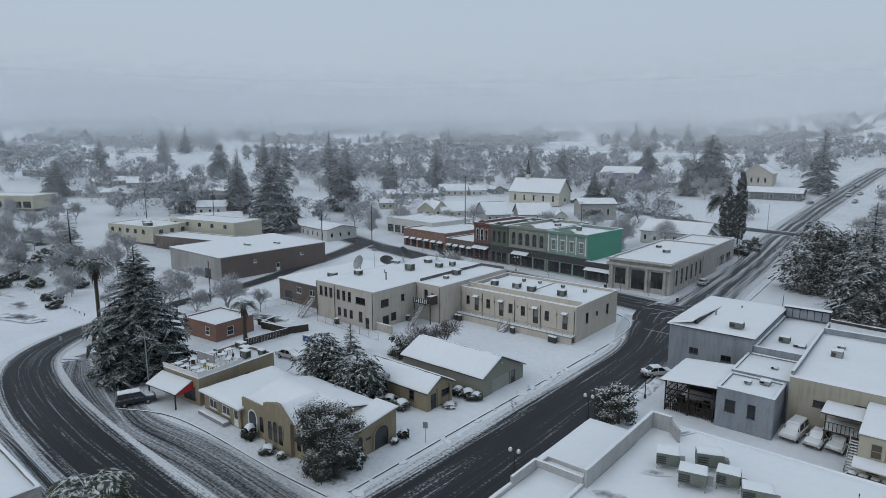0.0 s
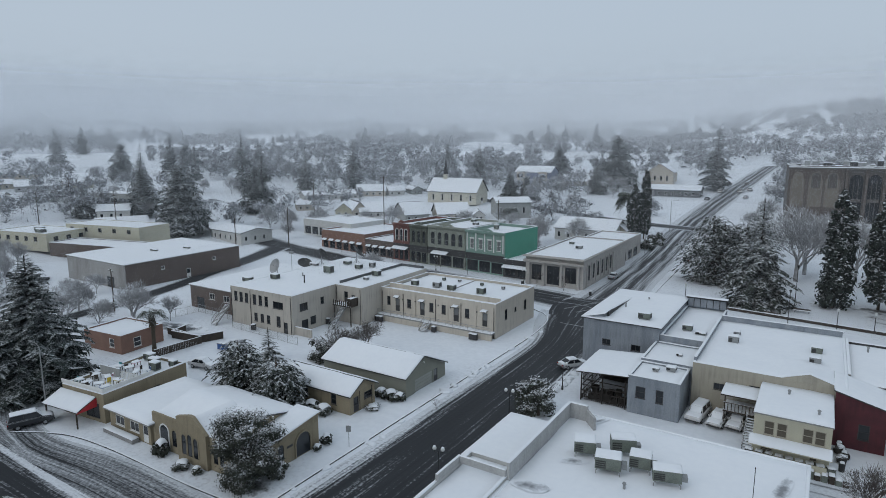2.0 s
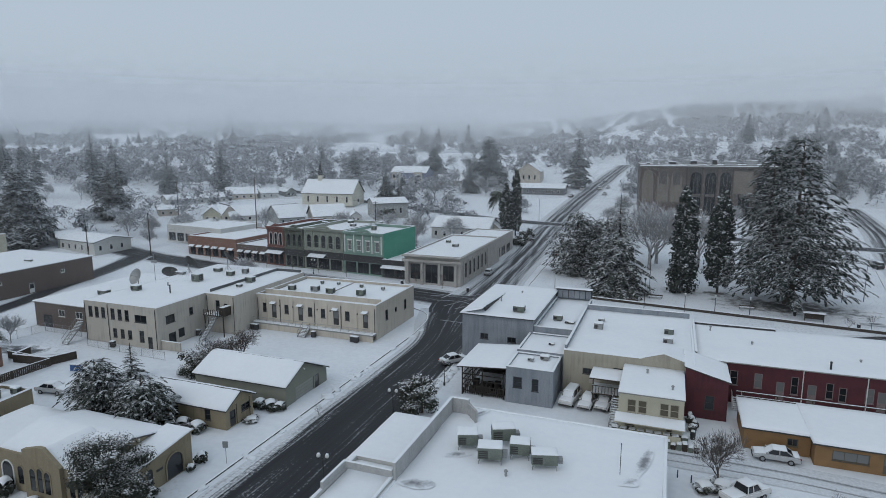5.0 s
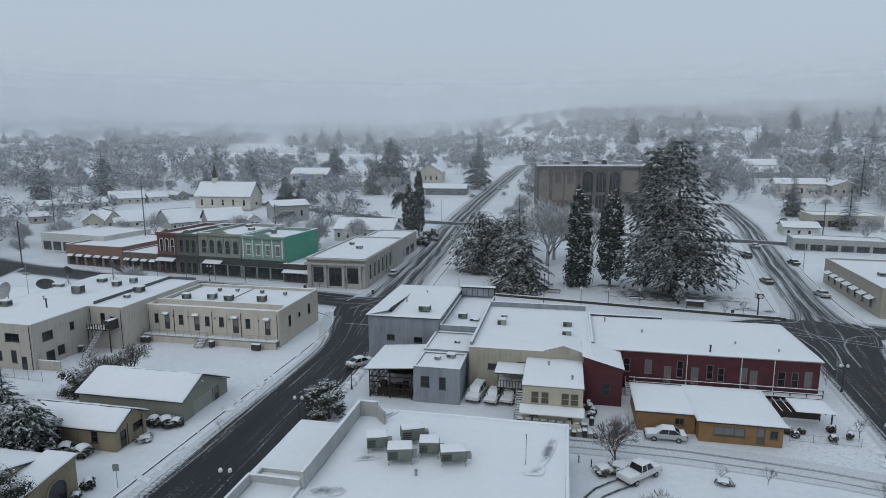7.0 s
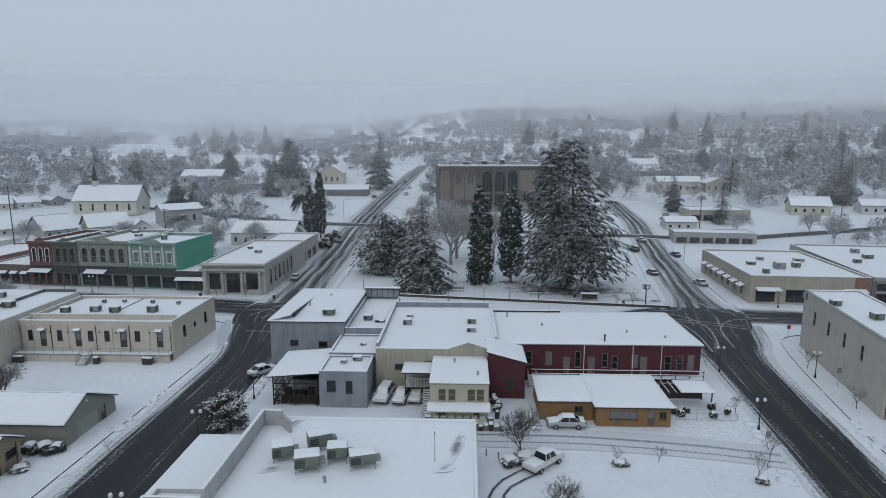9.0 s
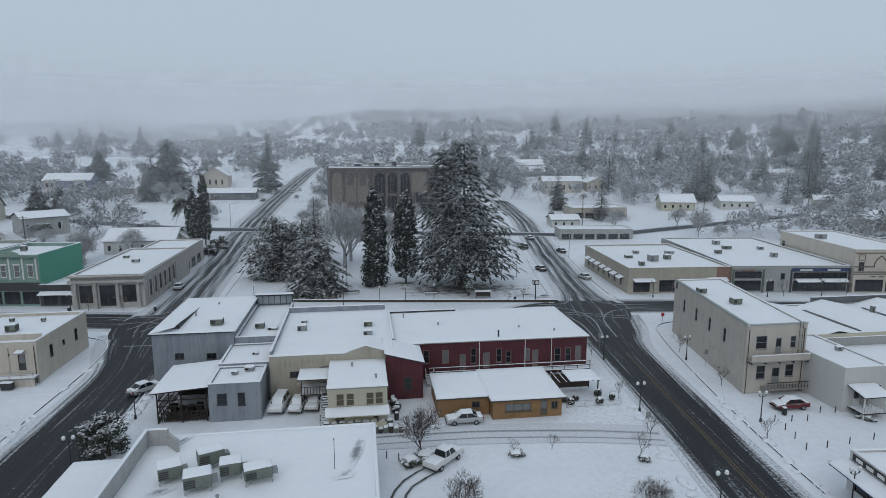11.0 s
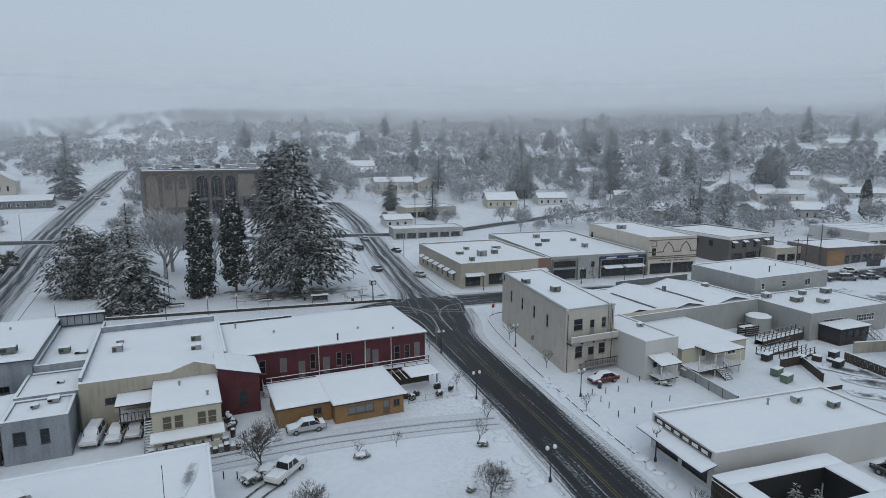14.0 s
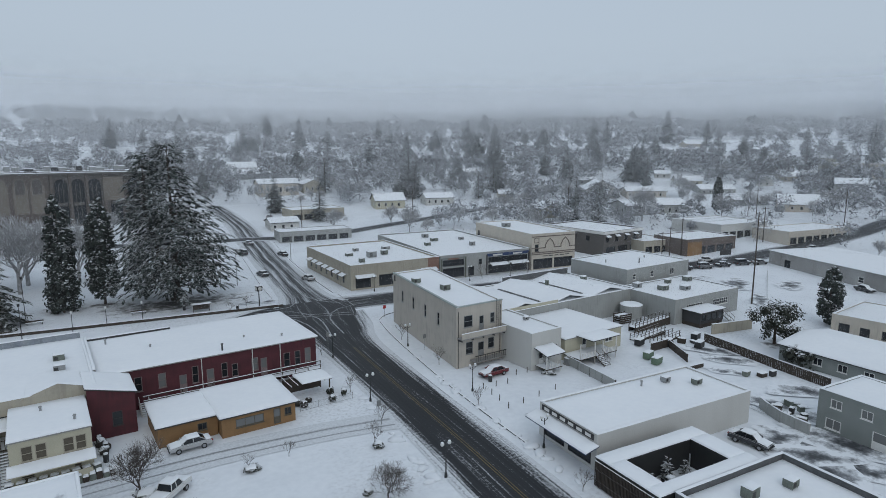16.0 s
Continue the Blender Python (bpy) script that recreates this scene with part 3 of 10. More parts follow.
road("street_cross", "wet dark street with slush and tyre tracks", [(-215, 150, 11), (-150, 139, 11), (-110, 133, 11), (-70, 127.5, 12), (-40, 122, 14), (-22, 118.5, 11), (0, 116.6, 9), (25, 116.6, 9), (45, 121.5, 12.5), (80, 117, 11), (115, 110, 11), (150, 104.5, 10), (185, 99, 10), (240, 93, 10), (300, 94, 10)], STREET, 0.02)
road("street_a", "wet dark street with slush along its edges", [(-35.2, 8, 13.2), (-35.1, 40, 13.2), (-35.1, 80, 12.4), (-35.8, 95, 12), (-37.5, 106, 16), (-38.5, 115, 19)], STREET_B, 0.035)
road("street_b", "wet dark street with a yellow centre line", [(34.5, 15, 10.4), (36.5, 35, 10.4), (38.7, 52, 10.4), (40.8, 70, 10.2), (43.6, 94, 11.5), (45.5, 105, 16), (47, 115, 19)], STREET_B, 0.035)
road("street_m", "wide wet street bending past a snowy island", [(-15, 22.4, 9), (-50, 22.6, 9.2), (-77, 22.8, 9.4), (-96, 24.5, 9.4), (-110, 28.5, 8.6), (-119, 38, 7.4), (-124, 50, 6), (-127, 70, 6), (-132, 88, 6), (-138, 102, 6.5), (-146, 125, 8), (-151, 137, 9)], STREET, 0.05)
road("street_lane", "grey slush on a wide parking lane", [(-40, 29.6, 7.4), (-60, 29.8, 7.6), (-74, 28.8, 6.4), (-84, 31, 5), (-94, 34.5, 4), (-106, 36, 5)], GREYSLUSH, 0.03)
road("street_island", "grey rutted slush inside the street's bend", [(-76, 27.4, 2.5), (-84, 27.6, 5), (-95, 29.5, 6), (-104, 33, 4)], GREYSLUSH, 0.04)
road("street_south", "snowy street side with tyre tracks", [(-48, 16, 5), (-70, 17, 5), (-95, 17, 5), (-125, 14, 5)], RUTS, 0.03)
road("street_north", "snow-covered street climbing the hill with ruts", [(-38, 124, 18), (-38.7, 132, 15), (-39.5, 145, 13.5), (-41, 180, 13), (-43, 232, 13), (-40, 306, 12), (-34, 382, 12), (-30, 430, 11)], RUTS, 0.045)
road("street_park", "snow-covered street beside the park with ruts", [(49, 124, 17), (50, 131, 12), (53, 150, 11), (58, 180, 11), (63, 215, 11), (67, 250, 10), (68, 290, 9)], RUTS, 0.045)
road("street_upper", "cleared dark street across the hill", [(-190, 268, 7), (-103, 248, 7), (-60, 238, 7), (-15, 234, 7), (20, 226, 7), (61, 217, 7), (87, 210, 7), (118, 214, 7), (180, 222, 7)], STREET_B, 0.06)
road("alley", "snowy alley with two tyre tracks", [(36, 63, 5), (28, 65, 5), (15, 66.6, 5), (3, 67, 5), (-6, 66.5, 4)], ALLEY, 0.03)

CROSSING = road_material("wet_crossing", [(0.0, 0.30), (0.2, 0.12), (0.35, 0.24), (0.5, 0.10), (0.65, 0.24), (0.8, 0.12), (1.0, 0.30)], 1.15)
road("crossing", "wet dark crossing streaked with slush", [(-38.2, 112, 14), (-38.8, 119, 17), (-38.8, 127, 14)], CROSSING, 0.05)
road("crossing", "wet dark crossing streaked with slush", [(46.2, 112, 14), (48, 119, 16), (49, 126, 13)], CROSSING, 0.05)
SLUSH_RIDGE = road_material("slush_ridge", [(0.0, 0.15), (0.3, 0.62), (0.6, 0.55), (1.0, 0.15)], 1.0)
for k, pts in enumerate(([(-47, 121), (-41, 121.5), (-37, 117), (-35.5, 108)], [(-50, 124.5), (-41, 125), (-34, 118), (-33, 106)], [(-60, 128), (-45, 126), (-39, 130), (-38.5, 140)], [(-28, 123), (-34, 125), (-38, 131), (-40, 142)], [(-30, 119), (-33, 115), (-34, 104)],
                         [(36, 123), (43, 120), (45.5, 112), (43, 100)], [(33, 120), (40, 117), (42, 109), (41, 98)], [(60, 118.5), (52, 117), (47.5, 111), (45.5, 100)], [(62, 121), (54, 122), (50.5, 130), (52.5, 144)], [(38, 124), (44, 124), (47, 130), (49.5, 142)])):
    road("slush_ridge", "thin ridge of slush between wheel tracks", [(x, y, 0.5) for x, y in pts], SLUSH_RIDGE, 0.072 + 0.003 * k, 2, "slush")
DARKRED = material("faded_red_frame", (0.24, 0.20, 0.195), (0.15, 0.11, 0.11), 0.7, 1, 10, 0.1)
SLATEWALL = material("dark_slate_stucco", (0.13, 0.135, 0.14), (0.085, 0.09, 0.095), 0.85, 0.6, 6, 0.1, streak=0.3)

COPING = material("grey_green_metal", (0.36, 0.41, 0.395), (0.28, 0.32, 0.31), 0.5, 0.8, 8, 0.05, metal=0.2)
SHUTTER = material("brown_louvred_shutter", (0.115, 0.10, 0.075), (0.08, 0.07, 0.055), 0.8, 1, 20, 0.2, streak=14)

# ---- buildings near the camera ----
cream = house("cream_hall", "long cream stucco hall with a raised walkway and snowy flat roof", "building", -72.2, 91.5, 0, 25.2, 16.5, 5.7, CREAM,
    {"S": [(1.4, 3.0, 0.9, 1.7, "sash"), (3.4, 2.0, 1.0, 2.5, "door_pale"), (6.2, 3.0, 0.9, 1.7, "sash"), (9.2, 2.0, 1.0, 2.5, "door_pale"), (11.3, 3.0, 0.9, 1.7, "sash"), (14.0, 3.0, 0.9, 1.7, "sash"),
           (16.6, 2.0, 1.1, 2.6, "door_pale"), (19.0, 3.0, 0.9, 1.7, "sash"), (22.6, 2.0, 1.0, 2.4, "door_pale")],
     "E": [(3.4, 2.6, 1.0, 1.9, "sash"), (7.4, 3.2, 0.8, 0.8, "slider"), (11.6, 2.6, 1.0, 1.9, "sash")]}, 0.6, frame_mat=DARKTRIM)
house("office_block", "two-storey beige office block with snowy flat roof", "building", -95.3, 74.1, 0, 16.5, 34, 7.1, OFFICE,
    {"S": row_of(3, 1.0, 1.5, 4.4, 0.9, 1.9) + row_of(3, 6.2, 1.6, 4.4, 0.9, 1.9) + [(11.6, 4.4, 2.6, 1.3, "slider")] + row_of(3, 6.4, 1.7, 1.2, 0.9, 1.6) + [(12.4, 1.0, 1.0, 2.0, "sash"), (14.2, 0.0, 1.0, 2.1, "door")],
     "E": [(1.6, 4.0, 2.0, 1.4, "slider"), (7.0, 4.2, 0.9, 1.3, "sash"), (2.0, 0.0, 1.6, 2.2, "shop"), (4.2, 0.8, 1.4, 1.6, "shop")]}, 0.12, frame_mat=DARKTRIM)
house("office_annex", "beige two-storey annex with a porch stair", "building", -78.75, 85.5, 0, 6.5, 22, 7.1, OFFICE,
    {"S": [(2.2, 4.0, 0.9, 2.1, "door"), (4.0, 4.6, 0.9, 1.0, "sash")]}, 0.12, frame_mat=DARKTRIM)
house("brick_wing", "weathered low brick wing with snowy roof", "building", -112, 77, 0, 16.5, 26, 4.7, BROWNBRICK,
    {"S": [(2.0, 0.0, 2.4, 2.4, "shop"), (6.2, 2.4, 1.6, 1.3, "slider"), (10.6, 2.4, 1.8, 1.3, "slider")], "W": row_of(3, 4, 6, 2.2, 1.2, 1.3)}, 0.0, over=0.25, frame_mat=WHITE)

house("grey_workshop", "blue-grey metal-clad two-storey workshop with snowy roof", "building", -30.1, 88.6, 0, 11.4, 20.4, 7.4, GREYBLUE,
    {"S": [(3.0, 3.6, 1.3, 0.9, "slider"), (7.4, 3.4, 1.4, 0.9, "slider")], "W": row_of(4, 2, 4.6, 3.8, 1.2, 1.2)}, 0.0, over=0.35, roof_mat=DARKTRIM, frame_mat=DARKTRIM)
terr = house("workshop_terrace", "blue-grey rear terrace roof with screen wall", "building", -18.65, 89.0, 0, 6.4, 20, 5.9, GREYBLUE, {}, 0.5, frame_mat=DARKTRIM)
house("workshop_step", "lower blue-grey workshop bay under snow", "building", -19.2, 80.6, 0, 6.7, 8.3, 5.1, GREYBLUE, {}, 0.3)
house("grey_leanto", "blue-grey corrugated lean-to with two windows", "building", -19.2, 74.5, 0, 6.3, 6.1, 4.7, GREYBLUE, {"S": [(1.0, 2.2, 1.2, 1.5, "sash"), (3.5, 2.0, 0.9, 1.7, "sash")]}, 0.3, frame_mat=DARKTRIM)
house("tan_shop", "tan stucco shop building with snowy parapet roof", "building", -12.45, 79.6, 0, 16.6, 22.3, 6.3, TAN,
    {"S": [(2.6, 3.4, 1.4, 0.8, "slider"), (6.6, 3.9, 1.2, 0.8, "slider")]}, 0.12, frame_mat=DARKTRIM)
apt = house("yellow_flat", "pale yellow two-storey annex with awning roof", "building", -4.4, 70.2, 0, 7.2, 9.3, 5.2, YELLOW,
    {"S": [(1.0, 3.0, 1.0, 1.6, "sash"), (2.2, 3.0, 1.0, 1.6, "sash"), (4.6, 3.0, 1.0, 1.6, "sash"), (5.7, 3.0, 1.0, 1.6, "sash"), (0.8, 0.6, 1.2, 1.4, "sash"), (5.4, 0.6, 0.7, 1.2, "sash")]}, 0.0, over=0.12, frame_mat=TAN, pane_mat=SHUTTER)
house("red_building", "long dark red brick building with snowy roof", "building", 4.25, 84.9, 0, 29.6, 16.5, 5.5, RED,
    {"S": [(4.45, 2.45, 0.95, 2.0, "sash"), (7.35, 2.4, 0.95, 2.0, "sash_pale"), (9.95, 1.2, 0.95, 2.4, "door_pale"), (11.6, 2.1, 0.85, 2.4, "sash"), (13.5, 1.2, 1.0, 2.5, "door_pale"), (15.5, 2.1, 0.85, 2.1, "sash"),
           (16.95, 1.9, 0.85, 1.9, "sash"), (19.75, 2.15, 0.95, 1.95, "sash_pale"), (21.05, 1.2, 0.95, 2.6, "door_pale"), (24.5, 1.7, 1.0, 2.2, "sash"), (26.2, 1.7, 0.9, 2.2, "sash"), (27.8, 1.9, 0.95, 2.2, "sash_pale")]}, 0.0, over=0.3, roof_mat=CONCRETE, frame_mat=DARKRED)
house("orange_house", "low orange-tan house with snowy roof", "house", 16.0, 70.3, 0, 9.0, 9.4, 2.45, ORANGE,
    {"S": [(1.6, 0.9, 3.4, 1.1, "slider_pale"), (6.2, 0.2, 0.9, 2.0, "door_pale"), (7.6, 1.0, 0.9, 1.0, "slider")]}, 0.0, over=0.35, snow=0.24, pitch=0.15, frame_mat=SHUTTER)
house("orange_wing", "recessed orange-tan wing of a low house", "house", 9.3, 71.9, 0, 6.6, 7.6, 2.4, ORANGE, {"S": [(4.3, 1.0, 1.1, 0.9, "slider")]}, 0.0, over=0.3, snow=0.24, pitch=0.1, frame_mat=SHUTTER)
house("flat_store", "broad white store with snow-filled parapet roof", "building", -21.9, 36, 0, 23, 26.6, 4.1, WHITEWALL, {"E": row_of(3, 6, 7, 1.0, 1.2, 1.6)}, 0.12)
house("store_wing", "lower wing of a store with thick snow", "building", -28.0, 47.8, 0, 6.1, 11, 3.6, WHITEWALL, {}, 0.0, over=0.15)
house("store_corner", "front corner of a store with snowy parapet", "building", -27.0, 36, 0, 5.1, 11.7, 4.1, WHITEWALL, {}, 0.5)

cot = gable("cottage", "small ochre cottage with snowy gabled roof", "house", -60.5, 54.6, 0, 12.0, 5.0, 2.7, 1.35, MISSION, {"E": [(2.6, 1.2, 1.7, 0.9, "grid"), (0.5, 0.1, 1.0, 2.0, "door")], "S": [(3.5, 0.9, 1.2, 1.1, "sash"), (8.8, 0.9, 0.9, 1.4, "sash")]}, "x", 0.4, frame_mat=DARKTRIM)
for v in (1.9, 4.35):
    part("gable_board", boxes((12.01, 12.05, v - 0.05, v + 0.05, 0.1, 2.7)), DARKWOOD, cot)
house("two_storey_block", "plain beige two-storey corner block with snowy roof", "building", 52.2, 73.4, 0, 9.0, 28.6, 9.5, OFFICE,
    {"W": row_of(4, 4.5, 5.6, 5.2, 0.9, 2.2), "S": [(1.4, 6.4, 1.7, 1.9, "sash"), (4.4, 5.6, 0.9, 2.3, "door"), (6.6, 6.4, 0.9, 1.7, "sash"), (1.8, 2.0, 1.4, 2.0, "sash"), (4.2, 1.2, 1.2, 2.4, "door"), (6.2, 2.2, 1.3, 1.8, "sash")]}, 0.3, skew=0.175, frame_mat=GALV)
house("mid_store", "low grey-white stores with a long snowy roof", "building", 66.5, 80.0, 0, 36, 19, 4.8, GREYWALL, {}, 0.3)
house("porch_block", "grey-white block with a covered porch", "building", 61.2, 66.2, 0, 6.3, 13.6, 5.7, WHITEWALL, {"S": [(4.4, 2.6, 1.2, 0.9, "slider"), (1.6, 0.8, 0.9, 2.0, "door")]}, 0.3)
house("yellow_cottage", "pale yellow shop with raised deck and snowy roof", "building", 68.8, 66.6, 0, 13.6, 13.2, 3.5, YELLOW, {"S": [(9.6, 1.4, 1.8, 1.0, "slider"), (4.0, 1.0, 1.0, 2.1, "door")]}, 0.0, over=0.2)
house("grey_clinic", "grey stucco building with a glazed porch", "building", 101, 69, -2, 20.5, 14, 4.7, GREYWALL, {"S": [(3.5, 2.2, 5.0, 1.3, "grid"), (12.0, 2.2, 5.0, 1.3, "grid")]}, 0.3, frame_mat=WHITE)
house("clinic_upper", "taller grey block with plain walls and snowy roof", "building", 105, 84, 0, 22, 16.5, 7.7, GREYWALL, {"S": [(2, 5.5, 1.0, 1.3, "sash"), (8, 5.5, 1.2, 1.3, "sash"), (15, 5.2, 1.6, 1.5, "slider")]}, 0.3, frame_mat=WHITE)
house("white_shop", "white corner shop with blue-edged awning and snowy roof", "building", 46.9, 40.3, -6, 25, 9.9, 3.9, WHITEWALL, {"W": [(0.8, 0.4, 3.6, 2.1, "shop"), (5.0, 0.4, 3.8, 2.1, "shop")]}, 0.3)
house("side_store", "low dark-walled store with parapet roof under snow", "building", 44.6, 20.5, -6, 15.5, 9.5, 2.6, SLATEWALL, {}, 0.75)
house("grey_duplex", "two-storey grey-green house with white windows", "house", 76.3, 23.0, -6, 9, 9.3, 4.9, SAGE, {"W": [(1.2, 3.2, 1.3, 1.1, "slider_pale"), (4.6, 3.2, 1.3, 1.1, "slider_pale"), (0.8, 0.5, 1.8, 1.3, "slider_pale"), (6.0, 0.1, 1.9, 2.1, "door_pale")]}, 0.2, frame_mat=WHITE)
gable("long_shed", "long low grey building with broad snowy roof", "building", 97.0, 32.0, -4, 14.5, 15.5, 2.6, 1.0, SAGE, {"W": row_of(4, 1.5, 3.6, 0.9, 1.4, 1.2, "slider")}, "y", 0.4)
house("cream_villa", "cream stucco building with brown-framed windows", "house", 121, 38, 3, 15, 11.5, 3.5, CREAM, {"W": [(1.0, 0.8, 1.8, 1.5, "slider"), (4.4, 0.0, 1.6, 2.2, "shop"), (7.8, 0.8, 1.8, 1.5, "slider")]}, 0.3, frame_mat=DARKTRIM)
house("long_store", "long grey-brown store with a white snowy roof", "building", 179, 92, -111.5, 60, 22, 4.0, OLDWALL, {"S": [(6, 0.2, 2.2, 2.2, "shop"), (24, 1.0, 1.6, 1.4, "sash"), (30, 1.0, 1.6, 1.4, "sash"), (38, 0.5, 1.4, 2.0, "sash")]}, 0.0, over=0.3)

# ---- arched openings ----
def arch_outline(w, h, seg=10):
    r = w / 2
    return [(0, 0), (w, 0)] + [(r + r * math.cos(math.pi * i / seg), h - r + r * math.sin(math.pi * i / seg)) for i in range(seg + 1)]


def arch(parent, m, w, h, trim_mat, pane_mat=None, name="arched_window", proud=0.06):
    """Arched moulded surround on an uncut wall; flat pane, dark by default, imitates a recess."""
    bm = bmesh.new()
    out, inn = arch_outline(w + 0.3, h + 0.15), arch_outline(w, h)
    a = [bm.verts.new((u - 0.15, -proud, z)) for u, z in out]
    b = [bm.verts.new((u, -proud, z)) for u, z in inn]
    c = [bm.verts.new((u - 0.15, 0.0, z)) for u, z in out]
    d = [bm.verts.new((u, -0.012, z)) for u, z in inn]
    n = len(a)
    for i in range(1, n):
        j = (i + 1) % n
        bm.faces.new((a[i], a[j], b[j], b[i]))
        bm.faces.new((c[i], c[j], a[j], a[i]))
        bm.faces.new((b[i], b[j], d[j], d[i]))
    ob = part(name, bm, trim_mat, parent)
    ob.matrix_basis = m
    bm = bmesh.new()
    prism(bm, inn, -0.015, -0.004)
    part("pane", bm, pane_mat or GLASS, ob)
    return ob


def at(x, y, z=0, ang=0):
    return pose(x, y, z, 0, 0, ang)


# ---- across the street ----
house("corner_bank", "grey limestone bank with a columned front", "building", -61.0, 134.6, 0, 14.7, 35, 6.8, STONE,
    {"S": [(1.6, 1.2, 2.6, 3.8, "shop"), (5.6, 0.4, 3.2, 4.6, "shop"), (10.2, 1.2, 2.8, 3.8, "shop")], "E": row_of(6, 3.2, 3.4, 1.6, 1.3, 3.6, "shop")}, 0.5, frame_mat=DARKTRIM)
house("bank_annex", "grey shop behind the bank with dark shopfronts", "building", -60.2, 170, 0, 12.5, 21, 5.9, STONE, {"E": [(1.5, 0.3, 3.5, 2.6, "shop"), (7, 0.3, 4, 2.6, "shop"), (13, 0.3, 4, 2.6, "shop")]}, 0.5, frame_mat=DARKTRIM)
house("dark_shop", "low dark shopfront with a snowy roof", "building", -69.0, 138.2, -3, 7.8, 24, 4.3, DARKTRIM, {"S": [(0.6, 0.3, 3.0, 2.4, "shop"), (4.2, 0.3, 3.0, 2.4, "shop")]}, 0.4)


def victorian(name, label, x, y, w, h, mat, n, upper_w, canopy=None, side=None, d=20, arched=None):
    step = (w - 1.0) / n
    ups = [(0.7 + i * step + (step - upper_w) / 2 - 0.1, h * 0.56, upper_w, h * 0.23, "sash_pale" if side else "sash") for i in range(n)]
    shops = [(0.5 + i * (w - 0.6) / 3, 0.35, (w - 0.6) / 3 - 0.45, 2.9, "shop") for i in range(3)]
    th = house(name, label, "building", x, y, -6, w, d, h - 1.0, mat, {"S": shops if arched else ups + shops}, 0.9, frame_mat=WHITE if side else mat, mats={"E": side} if side else None)
    part("cornice", soften(boxes((-0.1, w + 0.1, -0.45, -0.01, h - 0.55, h - 0.15), (0, w, -0.25, -0.01, h - 0.85, h - 0.56)), 0.04, 1), mat, th)
    for i in range(int(w / 0.7)):
        part("bracket", boxes((0.25 + i * 0.7, 0.42 + i * 0.7, -0.38, -0.012, h - 1.15, h - 0.86)), mat, th)
    bm = bmesh.new()
    prism(bm, [(w * 0.3, h + 0.0), (w * 0.7, h + 0.0), (w * 0.6, h + 0.55), (w * 0.5, h + 0.8), (w * 0.4, h + 0.55)], -0.2, 0.2)
    part("pediment", bm, mat, th)
    part("belt_course", soften(boxes((0, w, -0.22, -0.01, h * 0.46, h * 0.50)), 0.03, 1), mat, th)
    for i in range(n + 1):
        u = 0.5 + i * step
        part("pilaster", soften(boxes((u - 0.16, u + 0.16, -0.16, -0.01, h * 0.51, h - 0.87)), 0.03, 1), mat if not side else WHITE, th)
    for u, z, ww, hh, k in ups:
        if arched:
            win = arch(th, at(u, -0.01, z - 0.25), ww, hh + 0.75, arched, GLASS, proud=0.14)
            part("sash_bar", boxes((0.02, ww - 0.02, -0.06, -0.02, hh * 0.5, hh * 0.5 + 0.08)), arched, win)
            continue
        part("lintel", soften(boxes((u - 0.15, u + ww + 0.15, -0.14, -0.01, z + hh + 0.03, z + hh + 0.3)), 0.03, 1), WHITE if side else mat, th)
    part("shop_fascia", boxes((0.05, w - 0.05, -0.12, -0.012, 3.4, h * 0.45)), DARKTRIM, th)
    if canopy:
        u0, u1 = canopy
        bm = bmesh.new()
        prism(bm, [(-1.7, h * 0.31), (-0.13, h * 0.37), (-0.13, h * 0.38), (-1.7, h * 0.32)], u0, u1, "x")
        part("awning", bm, DARKTRIM, th)
        bm = bmesh.new()
        snow_slab(bm, u0, u1, -1.7, -0.15, 0, 0.1, 0.8, lambda a, b: h * 0.38 + (b + 0.13) * h * 0.0382 + 0.01, x)
        part("awning_snow", bm, SNOW_ROOF, th)
    for u in (w * 0.02, w * 0.34, w * 0.66, w * 0.98):
        part("shop_pier", boxes((u - 0.14, u + 0.14, -0.1, -0.012, 0, 3.38)), mat, th)
    return th


victorian("mint_block", "two-storey mint green Victorian block with white-trimmed windows", -81.1, 139.8, 12.4, 11.4, MINTFRONT, 4, 1.25, side=MINT, d=17)
victorian("sage_block", "two-storey grey-sage Victorian block with tall windows", -94.3, 141.2, 13.1, 11.6, PALEGREEN, 5, 1.35, (2.0, 7.5), arched=PALEGREEN)
victorian("olive_block", "narrow dark olive Victorian block", -101.2, 141.9, 6.8, 11.2, DARKGREEN, 3, 1.0, arched=DARKGREEN)
victorian("brick_block", "narrow red brick Victorian block with arched windows", -107.6, 142.6, 6.3, 11.2, REDBRICK, 3, 1.0, (0.2, 6.1), arched=WHITE)
house("brick_store", "low orange brick store with striped awnings", "building", -140.2, 146.4, -6, 20.2, 24, 5.7, BRICK, {"S": row_of(6, 0.8, 3.2, 0.4, 2.4, 2.3, "shop")}, 0.5, frame_mat=DARKTRIM)
house("low_store", "low grey store with snow on its canopy", "building", -119.8, 144.2, -6, 12, 22, 4.6, BROWNBRICK, {"S": row_of(4, 0.6, 2.9, 0.4, 2.3, 2.3, "shop")}, 0.4, frame_mat=DARKTRIM)
house("mall_corner", "tan corner store with snowy flat roof and awnings", "building", 61.6, 130.6, -4, 24.5, 34, 5.7, TAN, {"S": [(1.2, 0.4, 4, 2.6, "shop"), (7.4, 0.4, 5, 2.8, "shop"), (13.5, 0.4, 5, 2.8, "shop"), (19, 0.4, 4, 2.8, "shop")], "W": row_of(7, 3, 4.2, 1.2, 1.2, 1.9, "sash")}, 0.5, frame_mat=DARKTRIM)
